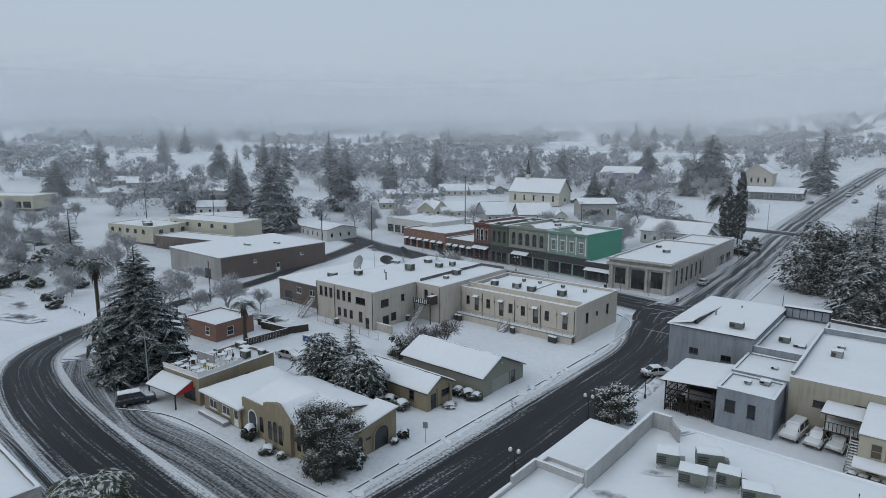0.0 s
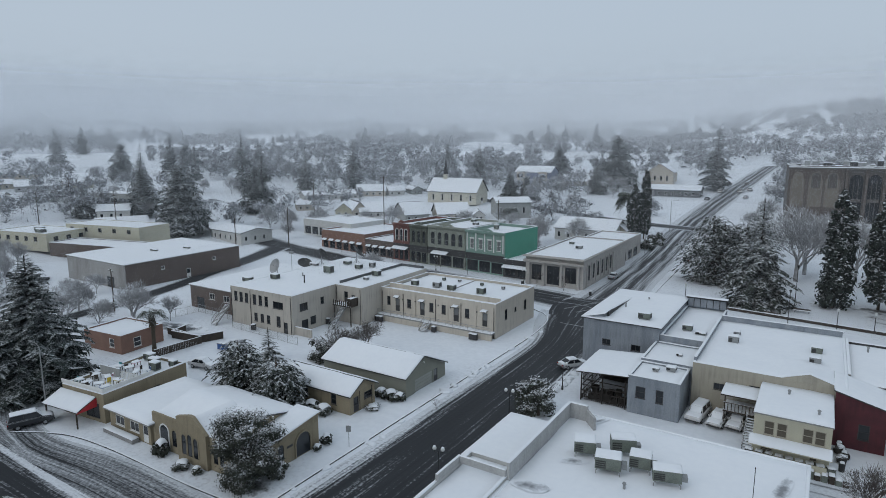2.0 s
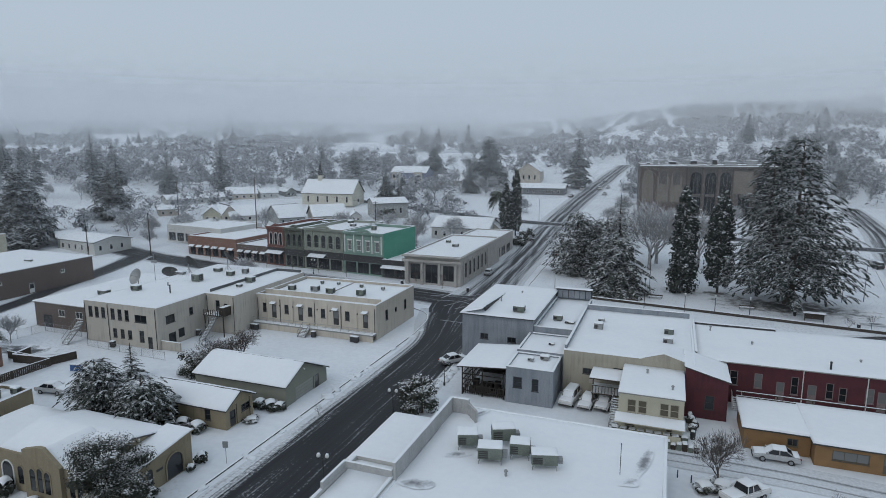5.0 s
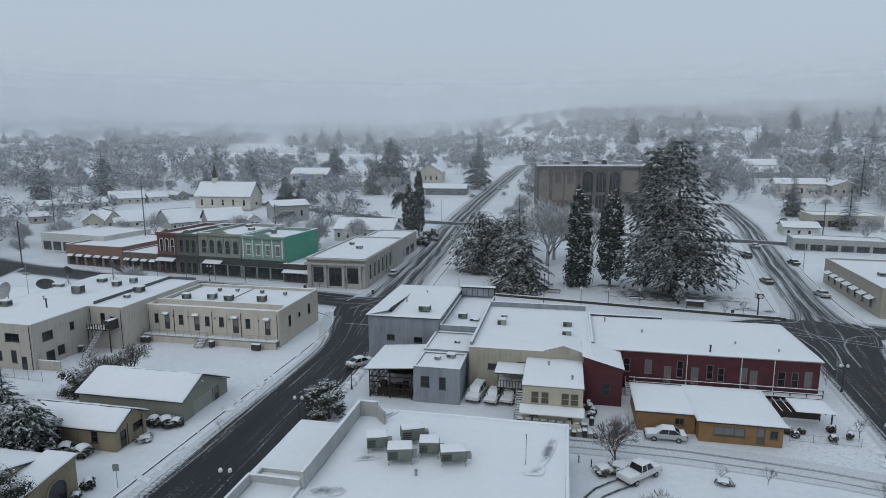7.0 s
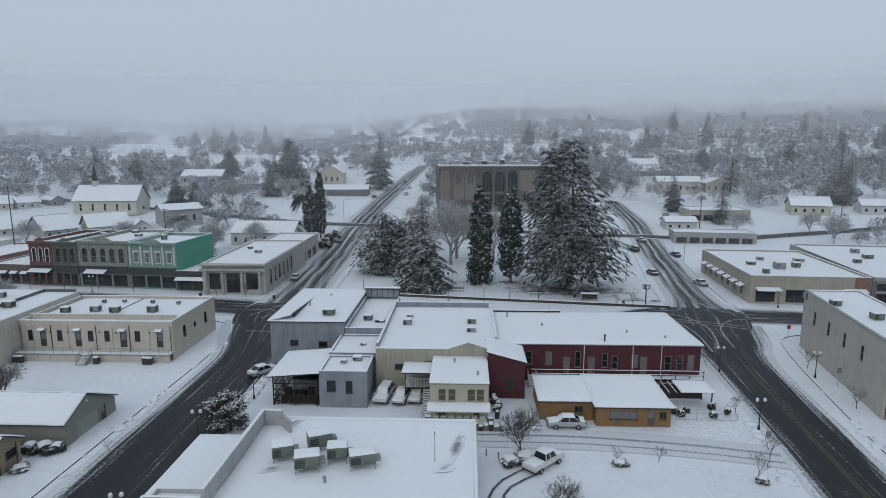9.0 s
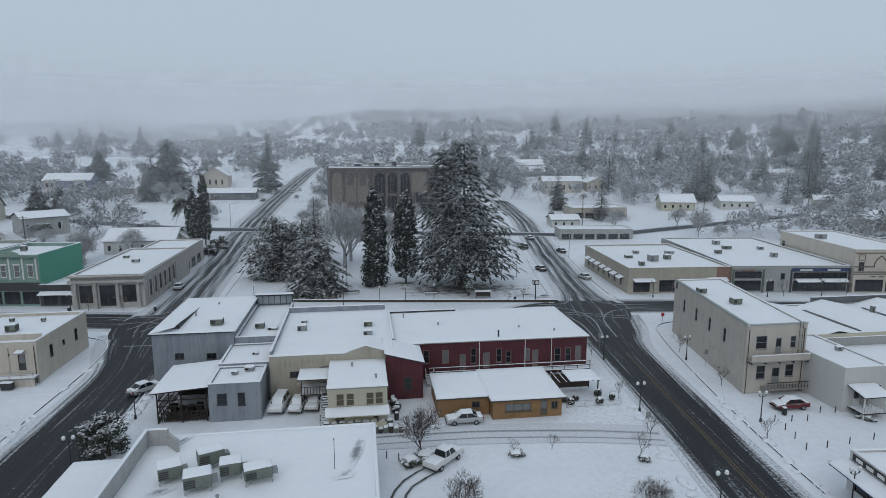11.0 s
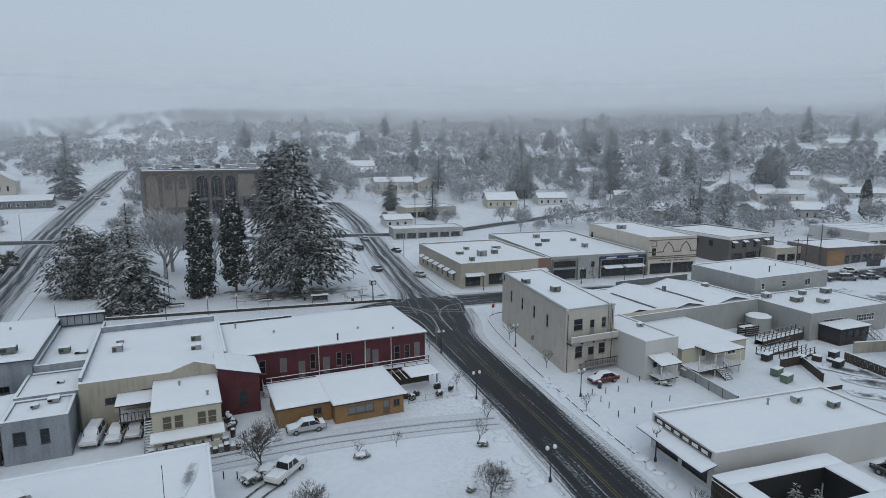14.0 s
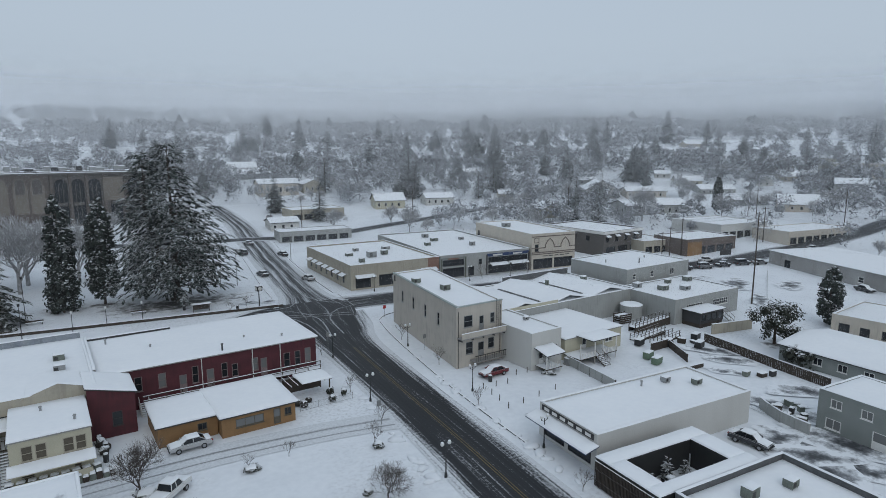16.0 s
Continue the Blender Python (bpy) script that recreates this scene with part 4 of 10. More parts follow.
house("mall_middle", "grey shopfronts with wide dark windows and canopies", "building", 86.2, 128.6, -7, 28, 45, 5.9, GREYWALL, {"S": [(0.7, 0.4, 6.4, 2.5, "shop"), (0.7, 3.5, 6.4, 1.6, "grid"), (8.4, 0.3, 1.8, 2.5, "shop"), (11.6, 3.2, 1.0, 1.4, "sash"), (14.6, 0.3, 12.8, 2.5, "shop"), (14.6, 3.3, 12.8, 1.5, "slider")]}, 0.5, frame_mat=DARKTRIM)
house("theatre", "tall cream theatre block with arched brick panels", "building", 114.3, 124.5, -8, 15, 32, 9.9, CREAM, {"S": row_of(2, 0.6, 7.1, 0.25, 6.6, 2.9, "shop") + [(1.0, 5.3, 1.3, 2.0, "sash")], "W": [(1, 6, 1.2, 1.8, "sash"), (1, 3.5, 1.2, 1.8, "sash")]}, 0.4, frame_mat=DARKTRIM)
house("stone_corner", "dark grey stone corner block with awnings", "building", 146.8, 127.0, 2, 19.5, 26, 7.6, HALL, {"S": row_of(4, 1, 4.6, 4.6, 1.6, 1.7) + row_of(3, 1.2, 6, 0.3, 4.6, 2.8, "shop"), "W": row_of(4, 2, 5.5, 4.6, 1.6, 1.7)}, 0.5, frame_mat=DARKTRIM)
house("brick_warehouse", "brown brick warehouse with weathered grey front and snowy roof", "building", -163.2, 77.5, 0, 25.8, 33, 5.9, BROWNBRICK, {"S": [(18, 0.0, 3.0, 2.6, "shop")], "E": [(9, 3.4, 1.0, 0.8, "slider"), (16, 0.2, 1.2, 2.2, "door"), (24, 3.4, 1.0, 0.8, "slider")]}, 0.0, over=0.2, mats={"S": OLDWALL})
house("yellow_block", "two-storey pale yellow block with a snowy terrace", "building", -218, 83, 11.6, 23, 14, 5.2, YELLOW, {"S": row_of(5, 1.5, 4, 3.0, 1.5, 1.3, "sash"), "E": row_of(3, 2, 4.2, 3.0, 1.5, 1.3)}, 0.3, frame_mat=DARKTRIM, z=tz(-218, 83) - 0.2)
house("yellow_hall", "taller pale yellow rear block with a snowy roof", "building", -206, 98.5, 11.6, 31, 12, 6.8, YELLOW, {"S": row_of(5, 2, 6, 5.0, 1.5, 1.2, "sash")}, 0.3, frame_mat=DARKTRIM, z=tz(-206, 98) - 0.2)
house("yellow_annex", "long low brown annex with snowy roof", "building", -195, 88, 13, 33, 10, 3.9, BROWNBRICK, {}, 0.3, z=tz(-195, 88) - 0.2)

# ---- more buildings, with shapes of their own ----
def cap(parent, x0, x1, y0, y1, z, thick=0.12, step=0.8, slope=None, seed=0, name="snow_cap"):
    bm = bmesh.new()
    snow_slab(bm, x0, x1, y0, y1, z, thick, step, slope, seed)
    return part(name, bm, SNOW_ROOF, parent)


# garage with an uneven gable
gar = thing("garage", "grey-green garage with a long uneven snowy gable", "garage", -60.5, 62.7, 0, 0)
wall(gar, (0, 0), (14.9, 0), 0, 2.85, GARAGE, [], 0.22)
wall(gar, (14.9, 0.22), (14.9, 9.7), 0, 2.0, GARAGE, [(1.9, 0.0, 4.4, 1.9, "open"), (6.6, 0.0, 1.0, 1.9, "door_pale")], 0.22, DARKTRIM)
wall(gar, (14.9, 9.92), (0, 9.92), 0, 2.0, GARAGE, [], 0.22)
wall(gar, (0, 9.7), (0, 0.22), 0, 2.0, GARAGE, [], 0.22)
for u in (0.0, 14.68):
    bm = bmesh.new()
    prism(bm, [(0.23, 2.0), (9.9, 2.0), (4.1, 4.7), (0.23, 2.85)], u, u + 0.22, "x")
    part("gable", bm, GARAGE, gar)
part("garage_door", boxes((14.72, 14.80, 2.15, 6.48, 0.02, 1.9)), GARAGEDOOR, gar, "plain grey up-and-over door")
for z in (0.5, 0.98, 1.46):
    part("door_joint", boxes((14.80, 14.83, 2.15, 6.48, z, z + 0.04)), GARAGE, gar)
for a, b, za, zb in ((-0.45, 4.1, 2.72, 4.72), (4.1, 10.3, 4.72, 1.86)):
    bm = bmesh.new()
    prism(bm, [(a, za), (b, zb), (b, zb + 0.14), (a, za + 0.14)], -0.2, 15.2, "x")
    part("roof_slope", bm, DARKTRIM, gar)
cap(gar, -0.2, 15.2, -0.45, 10.3, 0, 0.16, 0.8, lambda x, y: 4.87 - (4.1 - y) * 0.44 if y < 4.1 else 4.87 - (y - 4.1) * 0.461, 6, "roof_snow")
bm = bmesh.new()
tube(bm, (14.95, 4.1, 3.9), (15.15, 4.1, 3.85), 0.14, 0.12, 8)
part("gable_lamp", bm, WHITE, gar)

# ochre mission-style house on the corner
mis = gable("mission_house", "ochre stucco mission-style house with arched windows and snowy roofs", "house", -62.5, 37.2, 0, 12.8, 10.0, 3.3, 1.3, MISSION, {}, "x", 0.2)
part("front_parapet", soften(boxes((-0.1, 5.2, -0.3, -0.005, 0, 4.1)), 0.05), MISSION, mis)
bm = bmesh.new()
prism(bm, [(5.15, 0), (10.1, 0), (10.1, 3.9), (7.95, 5.55), (7.3, 5.55), (5.15, 5.0)], -0.75, -0.31)
part("front_gable", bm, MISSION, mis)
bm = bmesh.new()
snow_slab(bm, 5.3, 10.0, -0.3, 4.9, 0, 0.16, 0.45, lambda x, y: 5.25 - abs(x - 7.6) * 0.66, 4)
part("bay_snow", bm, SNOW_ROOF, mis)
part("bay", boxes((5.35, 10.05, -0.3, -0.006, 0, 3.6)), MISSION, mis)
part("corner_wall", boxes((10.11, 13.4, -0.3, -0.005, 0, 3.75)), MISSION, mis)
cap(mis, 10.05, 13.45, -0.32, 1.6, 0, 0.14, 0.5, lambda x, y: 3.77 + 0.25 * max(0, y), 5, "eave_snow")
for u, w, h in ((6.0, 0.75, 2.3), (7.0, 0.75, 2.5), (8.0, 0.75, 2.3)):
    arch(mis, at(u, -0.755, 0.9), w, h, MISSION)
for u in (10.7, 11.7):
    arch(mis, at(u, -0.305, 0.9), 0.7, 1.9, MISSION)
arch(mis, at(1.4, -0.305, 0.1), 1.5, 2.9, WHITE, name="arched_entrance")
arch(mis, at(3.6, -0.305, 0.9), 0.8, 1.9, MISSION)
east = house("mission_porch", "flat-roofed ochre porch with an arched entrance", "house", -49.7, 39.9, 0, 3.2, 7.0, 2.95, MISSION, {}, 0.0, over=0.2, pitch=0.9, roof_mat=MISSION)
arch(east, at(3.21, 3.4, 0.1, 90), 2.2, 2.6, MISSION, name="arched_entrance", proud=0.16)
arch(east, at(3.21, 0.9, 0.7, 90), 0.8, 1.8, MISSION)
part("nameplate", boxes((3.205, 3.24, 2.2, 3.0, 1.7, 1.95)), IRON, east)
west = house("mission_wing", "low ochre wing with a deep snowy eave", "house", -70.9, 36.6, 0, 8.3, 10.2, 2.6, MISSION, {"S": [(1.2, 0.9, 1.8, 1.2, "slider"), (4.2, 0.9, 1.8, 1.2, "slider"), (6.8, 0.1, 1.0, 2.1, "door")]}, 0.0, over=0.5, snow=0.22)
part("planter", soften(boxes((0.2, 6.2, -1.1, -0.2, 0, 0.5)), 0.04), CONCRETE, west)
cap(west, 0.2, 6.2, -1.1, -0.2, 0.5, 0.12)

# cafe with roof terrace
cafe = house("terrace_cafe", "low brown cafe with a rooftop terrace and red-ended awning", "building", -80.5, 36.0, 6, 8.0, 12.4, 3.3, MISSION, {"S": [(0.8, 0.4, 2.6, 2.0, "shop"), (4.4, 0.4, 2.6, 2.0, "shop")], "E": [(1.6, 0.9, 2.2, 1.3, "slider"), (5.6, 0.9, 2.2, 1.3, "slider")]}, 0.5, frame_mat=DARKTRIM)
bm = bmesh.new()
prism(bm, [(-2.6, 2.05), (-0.02, 3.15), (-0.02, 3.25), (-2.6, 2.15)], -0.2, 6.6, "x")
part("awning", bm, DARKTRIM, cafe)
cap(cafe, -0.2, 6.6, -2.6, -0.06, 0, 0.13, 0.8, lambda x, y: 3.26 + y * 0.425, 3, "awning_snow")
bm = bmesh.new()
prism(bm, [(-2.6, 2.0), (-0.02, 2.0), (-0.02, 3.14), (-2.6, 2.04)], 6.62, 6.68, "x")
RED_CLOTH = material("red_awning_cloth", (0.45, 0.03, 0.04), (0.36, 0.025, 0.03), 0.8, 1.0, 8, 0.05)
part("awning_end", bm, RED_CLOTH, cafe, "bright red awning end")
for u in (0.2, 6.2):
    part("post", boxes((u, u + 0.14, -2.5, -2.36, 0, 2.1)), DARKWOOD, cafe)
for x0, x1, y0, y1 in ((-0.04, 8.04, -0.04, 0.06), (7.94, 8.04, 0.1, 7.0)):
    part("terrace_rail", boxes((x0, x1, y0, y1, 4.0, 4.5)), WHITE, cafe)

# small orange-brick shop behind the palms
shop = house("orange_shop", "small orange stucco shop with a snowy roof", "building", -104.4, 51.0, 6, 9.4, 8.0, 2.8, BRICK, {"S": [(6.4, 0.9, 1.2, 1.5, "sash")], "E": [(2.0, 0.6, 1.4, 1.6, "sash")]}, 0.35)

# carport of the workshop
cp = thing("carport", "open dark carport with a snowy pitched roof", "carport", -25.6, 74.8, 0, 0)
for x, y in ((0.15, 0.15), (6.0, 0.15), (0.15, 4.6), (0.15, 9.0), (3.0, 0.15)):
    part("post", boxes((x - 0.08, x + 0.08, y - 0.08, y + 0.08, 0, 3.9)), SHADE_DRYWOOD, cp)
# dense slats and a back wall added so the inside goes dark
for i in range(22):
    part("slat", boxes((0.2 + i * 0.27, 0.36 + i * 0.27, 0.28, 0.31, 0.1, 0.9 + 1.2 * ((i * 7) % 5) / 5)), SHADE_DRYWOOD, cp)
    part("slat", boxes((0.28, 0.31, 0.3 + i * 0.4, 0.5 + i * 0.4, 0.1, 3.7)), SHADE_DRYWOOD, cp)
for z in (0.5, 1.3, 2.1, 2.9):
    part("rail", boxes((0.1, 6.1, 0.2, 0.26, z, z + 0.14)), SHADE_DRYWOOD, cp)
    part("rail", boxes((0.2, 0.26, 0.2, 9.0, z, z + 0.14)), SHADE_DRYWOOD, cp)
part("back_wall", boxes((0.2, 6.2, 9.0, 9.15, 0, 3.7)), SHADE_DRYWOOD, cp)
bm = bmesh.new()
prism(bm, [(-0.5, 4.0), (6.5, 4.55), (6.5, 4.7), (-0.5, 4.15)], -0.4, 9.4)
part("roof", bm, SHADE_DRYWOOD, cp)
cap(cp, -0.5, 6.5, -0.4, 9.4, 0, 0.16, 1.0, lambda x, y: 4.19 + x * 0.0786 + 0.0, 7, "roof_snow")
for i in range(9):
    x, y = 0.8 + (i % 5) * 1.05, 0.9 + (i // 5) * 1.8
    part("crate", soften(boxes((x, x + 0.8, y, y + 0.9, 0.0, 0.7 + 0.25 * (i % 3))), 0.03, 1), SHADE_DRYWOOD, cp)

# red lean-to tower of the brick building
sh = thing("red_leanto", "dark red brick lean-to with a sloping snowy roof", "building", 3.0, 78.2, 0, 0)
wall(sh, (0, 0), (5.0, 0), 0, 5.1, RED, [(2.4, 1.3, 1.1, 1.8, "sash")], 0.25, DARKTRIM)
wall(sh, (5.0, 0.25), (5.0, 6.6), 0, 5.1, RED, [], 0.25)
wall(sh, (0, 6.6), (0, 0.25), 0, 5.1, RED, [], 0.25)
bm = bmesh.new()
prism(bm, [(0.0, 5.1), (5.0, 5.1), (0.0, 6.45)], 0.0, 0.25)
part("gable", bm, RED, sh)
bm = bmesh.new()
prism(bm, [(-0.2, 6.5), (5.25, 5.03), (5.25, 5.17), (-0.2, 6.64)], -0.25, 6.6)
part("roof", bm, DARKTRIM, sh)
cap(sh, -0.2, 5.25, -0.25, 6.6, 0, 0.15, 0.9, lambda x, y: 6.59 - x * 0.2697, 9, "roof_snow")

# tan shop: shallow pediment, porch and little annex roof
bm = bmesh.new()
prism(bm, [(9.3, 6.2), (16.3, 6.2), (12.8, 7.35)], -0.06, 0.2)
tan = bpy.data.objects["tan_shop"]
part("pediment", bm, TAN, tan)
cap(tan, 9.2, 16.4, 0.0, 9.0, 0, 0.14, 0.6, lambda x, y: 6.22 + (1.15 - abs(x - 12.8) * 0.32) * (1 - y / 9.4), 12, "pediment_snow")
part("back_parapet", boxes((0.3, 16.3, 21.7, 22.0, 6.45, 7.3)), GREYBLUE, tan, "blue-grey upstand along the back")
cap(tan, 0.3, 16.3, 21.66, 22.04, 7.3, 0.08, 1.2, None, 13)
part("side_parapet", boxes((0.02, 0.3, 0.5, 21.6, 6.45, 7.0)), GREYBLUE, tan)
cap(tan, -0.02, 0.34, 0.5, 21.6, 7.0, 0.08, 1.2, None, 14)
for u, z in ((3.5, 2.2), (6.2, 1.4)):
    part("patched_plaster", boxes((u, u + 1.4, -0.03, -0.004, z, z + 0.9)), OFFICE, tan)
pc = thing("back_porch", "brown wooden back porch with a snowy roof and stair", "porch", -8.2, 76.0, 0, 0)
part("deck", boxes((0, 3.8, 0, 3.55, 2.2, 2.38)), DARKWOOD, pc)
for x in (0.1, 3.6):
    part("post", boxes((x, x + 0.12, 0.1, 0.22, 0, 4.3)), DARKWOOD, pc)
for i in range(10):
    part("baluster", boxes((0.1 + i * 0.39, 0.18 + i * 0.39, 0.02, 0.1, 2.38, 3.3)), DARKWOOD, pc)
part("handrail", boxes((0, 3.8, 0.0, 0.12, 3.3, 3.4)), DARKWOOD, pc)
part("roof", boxes((-0.3, 4.0, -0.3, 3.55, 4.3, 4.45)), DARKWOOD, pc)
cap(pc, -0.3, 4.0, -0.3, 3.55, 4.45, 0.16, 0.8, None, 5, "roof_snow")


def stair(name, label, x, y, ang, width, n, rise, run, mat, rail=True, z=0):
    """Steps that climb towards +y, with strings and rails."""
    th = thing(name, label, "stairs", x, y, z, ang)
    for i in range(n):
        part("tread", boxes((0, width, i * run, (i + 1) * run + 0.03, (i + 1) * rise - 0.06, (i + 1) * rise)), mat, th)
        cap(th, 0.05, width - 0.05, i * run, (i + 1) * run - 0.03, (i + 1) * rise, 0.05, 0.6, None, i, "tread_snow")
    for u in (-0.06, width):
        bm = bmesh.new()
        prism(bm, [(0, 0), (n * run, n * rise - 0.3), (n * run, n * rise), (0, 0.25)], u, u + 0.06, "x")
        part("string", bm, mat, th)
        if rail:
            bm = bmesh.new()
            tube(bm, (u + 0.03, 0, 1.0), (u + 0.03, n * run, n * rise + 0.9), 0.045, None, 6)
            part("handrail", bm, mat, th)
            for k in range(0, n, 2):
                bm = bmesh.new()
                tube(bm, (u + 0.03, (k + 0.5) * run, (k + 0.8) * rise), (u + 0.03, (k + 0.5) * run, (k + 0.8) * rise + 0.95), 0.025, None, 5)
                part("baluster", bm, mat, th)
    return th


stair("wooden_stair", "dark wooden back stair dusted with snow", -5.4, 70.6, 0, 0.9, 13, 0.18, 0.36, DARKWOOD)
stair("entry_stair", "short concrete stair with iron rails", -61.2, 88.3, 0, 1.5, 7, 0.18, 0.25, CONCRETE)
stair("office_stair", "long pale outside stair under snow", -97.0, 70.6, 0, 1.3, 17, 0.19, 0.2, CONCRETE)
stair("annex_stair", "steep outside stair to an upper door", -76.0, 80.2, 0, 1.0, 19, 0.2, 0.22, GALV)
stair("deck_stair", "white wooden stair up to a deck", 72.2, 61.2, 0, 1.3, 7, 0.18, 0.28, DARKWOOD)
stair("clinic_stair", "grey outside stair beside a glazed porch", 111.5, 63.6, 0, 1.3, 10, 0.19, 0.26, GREYWALL)
stair("red_stair", "white wooden stair beside a red wall", 9.0, 82.0, 0, 1.1, 7, 0.16, 0.3, WHITE)

# raised walkway of the cream hall
wk = thing("raised_walkway", "raised concrete walkway with iron railing along a hall", "walkway", -72.2, 90.0, 0, 0)
part("slab", boxes((0, 25.2, 0, 1.47, 1.05, 1.3)), CONCRETE, wk)
part("skirt", boxes((0, 25.2, 0.06, 0.2, 0, 1.05)), CREAM, wk)
cap(wk, 0, 25.2, 0, 1.47, 1.3, 0.08, 0.7, None, 2)
for z in (1.75, 2.25):
    bm = bmesh.new()
    tube(bm, (0, 0.06, z), (25.2, 0.06, z), 0.035, None, 6)
    part("rail", bm, GALV, wk)
for i in range(17):
    bm = bmesh.new()
    tube(bm, (0.1 + i * 1.56, 0.06, 1.3), (0.1 + i * 1.56, 0.06, 2.27), 0.03, None, 5)
    part("post", bm, GALV, wk)
cr = bpy.data.objects["cream_hall"]
for u in (3.3, 9.1, 16.5, 22.5):
    bm = bmesh.new()
    prism(bm, [(-0.8, 4.75), (0, 5.0), (0, 5.08), (-0.8, 4.83)], u, u + 1.2, "x")
    part("door_hood", bm, DARKTRIM, cr)
    cap(cr, u, u + 1.2, -0.8, -0.02, 0, 0.08, 0.4, lambda x, y: 5.09 + y * 0.31, u, "hood_snow")
part("parapet_screen", boxes((0.3, 24.9, 2.4, 2.55, 5.7, 6.75)), CREAM, cr)
cap(cr, 0.3, 24.9, 2.36, 2.6, 6.75, 0.1, 0.8, None, 6)
for u in (2.3, 5.2, 8.1, 15.4, 18.1, 21.4):
    bm = bmesh.new()
    tube(bm, (u, -0.08, 0.2), (u, -0.08, 5.5), 0.05, None, 6)
    part("downpipe", bm, CREAM, cr)

# walkway behind the orange house
wb = thing("ramp_walkway", "dark wooden ramp with snowy rails along a red wall", "ramp", 10.2, 83.0, 0, 0)
part("deck", boxes((0, 23.6, 0, 1.6, 1.0, 1.15)), DARKWOOD, wb)
cap(wb, 0, 23.6, 0, 1.6, 1.15, 0.07, 0.8, None, 3)
for z in (1.65, 2.25):
    part("rail", boxes((-0.8, 23.6, 0.0, 0.08, z, z + 0.12)), DARKWOOD, wb)
    cap(wb, -0.8, 23.6, -0.02, 0.1, z + 0.12, 0.06, 1.0, None, 4, "rail_snow")
for i in range(13):
    part("post", boxes((i * 1.96, i * 1.96 + 0.1, 0.09, 0.19, 0, 2.32)), DARKWOOD, wb)
red = bpy.data.objects["red_building"]
for u in (12.9, 19.9, 24.0):
    bm = bmesh.new()
    tube(bm, (u, -0.08, 0.2), (u, -0.08, 5.45), 0.06, None, 6)
    part("downpipe", bm, WHITE, red)
part("parapet_back", boxes((0.1, 11.8, 16.0, 16.4, 5.6, 6.1)), DARKTRIM, red, "dark low upstand along the back eave")
cap(red, 0.1, 11.8, 15.98, 16.42, 6.1, 0.08, 1.2, None, 9)
part("parapet_divide", boxes((-0.02, 0.3, 0.4, 16.5, 5.66, 6.35)), CONCRETE, red)
cap(red, -0.06, 0.34, 0.4, 16.5, 6.35, 0.1, 1.2, None, 8)

# pergola and clutter east of the orange house
pg = thing("pergola", "dark garden pergola with a snow-covered top", "pergola", 26.2, 75.2, 0, 0)
for x, y in ((0.1, 0.1), (5.6, 0.1), (0.1, 3.4), (5.6, 3.4)):
    part("post", boxes((x, x + 0.14, y, y + 0.14, 0, 2.4)), DARKWOOD, pg)
for i in range(7):
    part("slat", boxes((0.05 + i * 0.95, 0.15 + i * 0.95, -0.2, 3.8, 2.4, 2.52)), DARKWOOD, pg)
cap(pg, 1.6, 6.0, -0.2, 3.7, 2.53, 0.2, 0.8, None, 5)
part("lattice", boxes((0.2, 5.6, 3.36, 3.4, 0.2, 2.3)), DARKWOOD, pg)

# terrace screen of the workshop
part("screen_wall", boxes((0.0, 6.4, 19.4, 19.62, 6.4, 8.0)), DARKTRIM, terr)
for i in range(6):
    part("screen_board", boxes((0.2 + i * 1.02, 1.1 + i * 1.02, 19.3, 19.38, 6.4, 7.8)), GREYBLUE, terr)
part("top_slab", boxes((-0.1, 6.5, 18.9, 20.1, 8.0, 8.12)), DARKTRIM, terr)
cap(terr, -0.1, 6.5, 18.9, 20.1, 8.12, 0.12, 0.8, None, 6)
ws = bpy.data.objects["grey_workshop"]
bm = bmesh.new()
prism(bm, [(1.5, 7.6), (14.5, 7.6), (14.5, 7.64), (1.5, 8.5)], 3.2, 3.4, "x")
part("roof_upstand", bm, DARKTRIM, ws)
cap(ws, -0.35, 3.38, -0.35, 15, 0, 0.16, 0.9, lambda x, y: 7.56 + max(0, x + 0.3) / 3.7 * 0.95 * max(0.0, min(1, (14.8 - y) / 13)), 31, "ridge_snow")
st = bpy.data.objects["flat_store"]
part("high_parapet", boxes((0, 0.28, 9.2, 24.6, 4.22, 6.0)), OLDPARAPET, st, "stained grey-white parapet wall")
part("high_parapet", boxes((0.282, 2.2, 24.32, 24.6, 4.22, 6.0)), OLDPARAPET, st, "stained grey-white parapet wall")
bm = bmesh.new()
box(bm, 0, 2.3, -0.28, 0, 4.22, 5.6, Matrix.Translation((2.2, 24.6, 0)) @ Matrix.Rotation(math.radians(-50), 4, "Z"))
part("parapet_return", bm, OLDPARAPET, st, "stained grey-white parapet wall")
for d in ((-0.04, 0.32, 9.2, 24.6), (0.33, 2.2, 24.28, 24.64)):
    cap(st, *d, 6.0, 0.07, 1.0, None, d[0])
for d in ((-5.0, 0.0, 9.0, 9.25), (-5.0, -4.75, 5.2, 9.0)):
    part("low_parapet", boxes((*d, 4.62, 5.3)), OLDPARAPET, st)
    cap(st, *d, 5.3, 0.06, 0.8, None, d[2])
an = bpy.data.objects["office_annex"]
part("landing", boxes((1.2, 5.6, -2.2, -0.01, 3.75, 3.95)), DARKWOOD, an)
for u in (1.3, 5.4):
    part("landing_post", boxes((u, u + 0.15, -2.1, -1.95, 0, 3.75)), DARKWOOD, an)
for i in range(9):
    part("baluster", boxes((1.3 + i * 0.5, 1.45 + i * 0.5, -2.2, -2.12, 3.95, 4.9)), DARKWOOD, an)
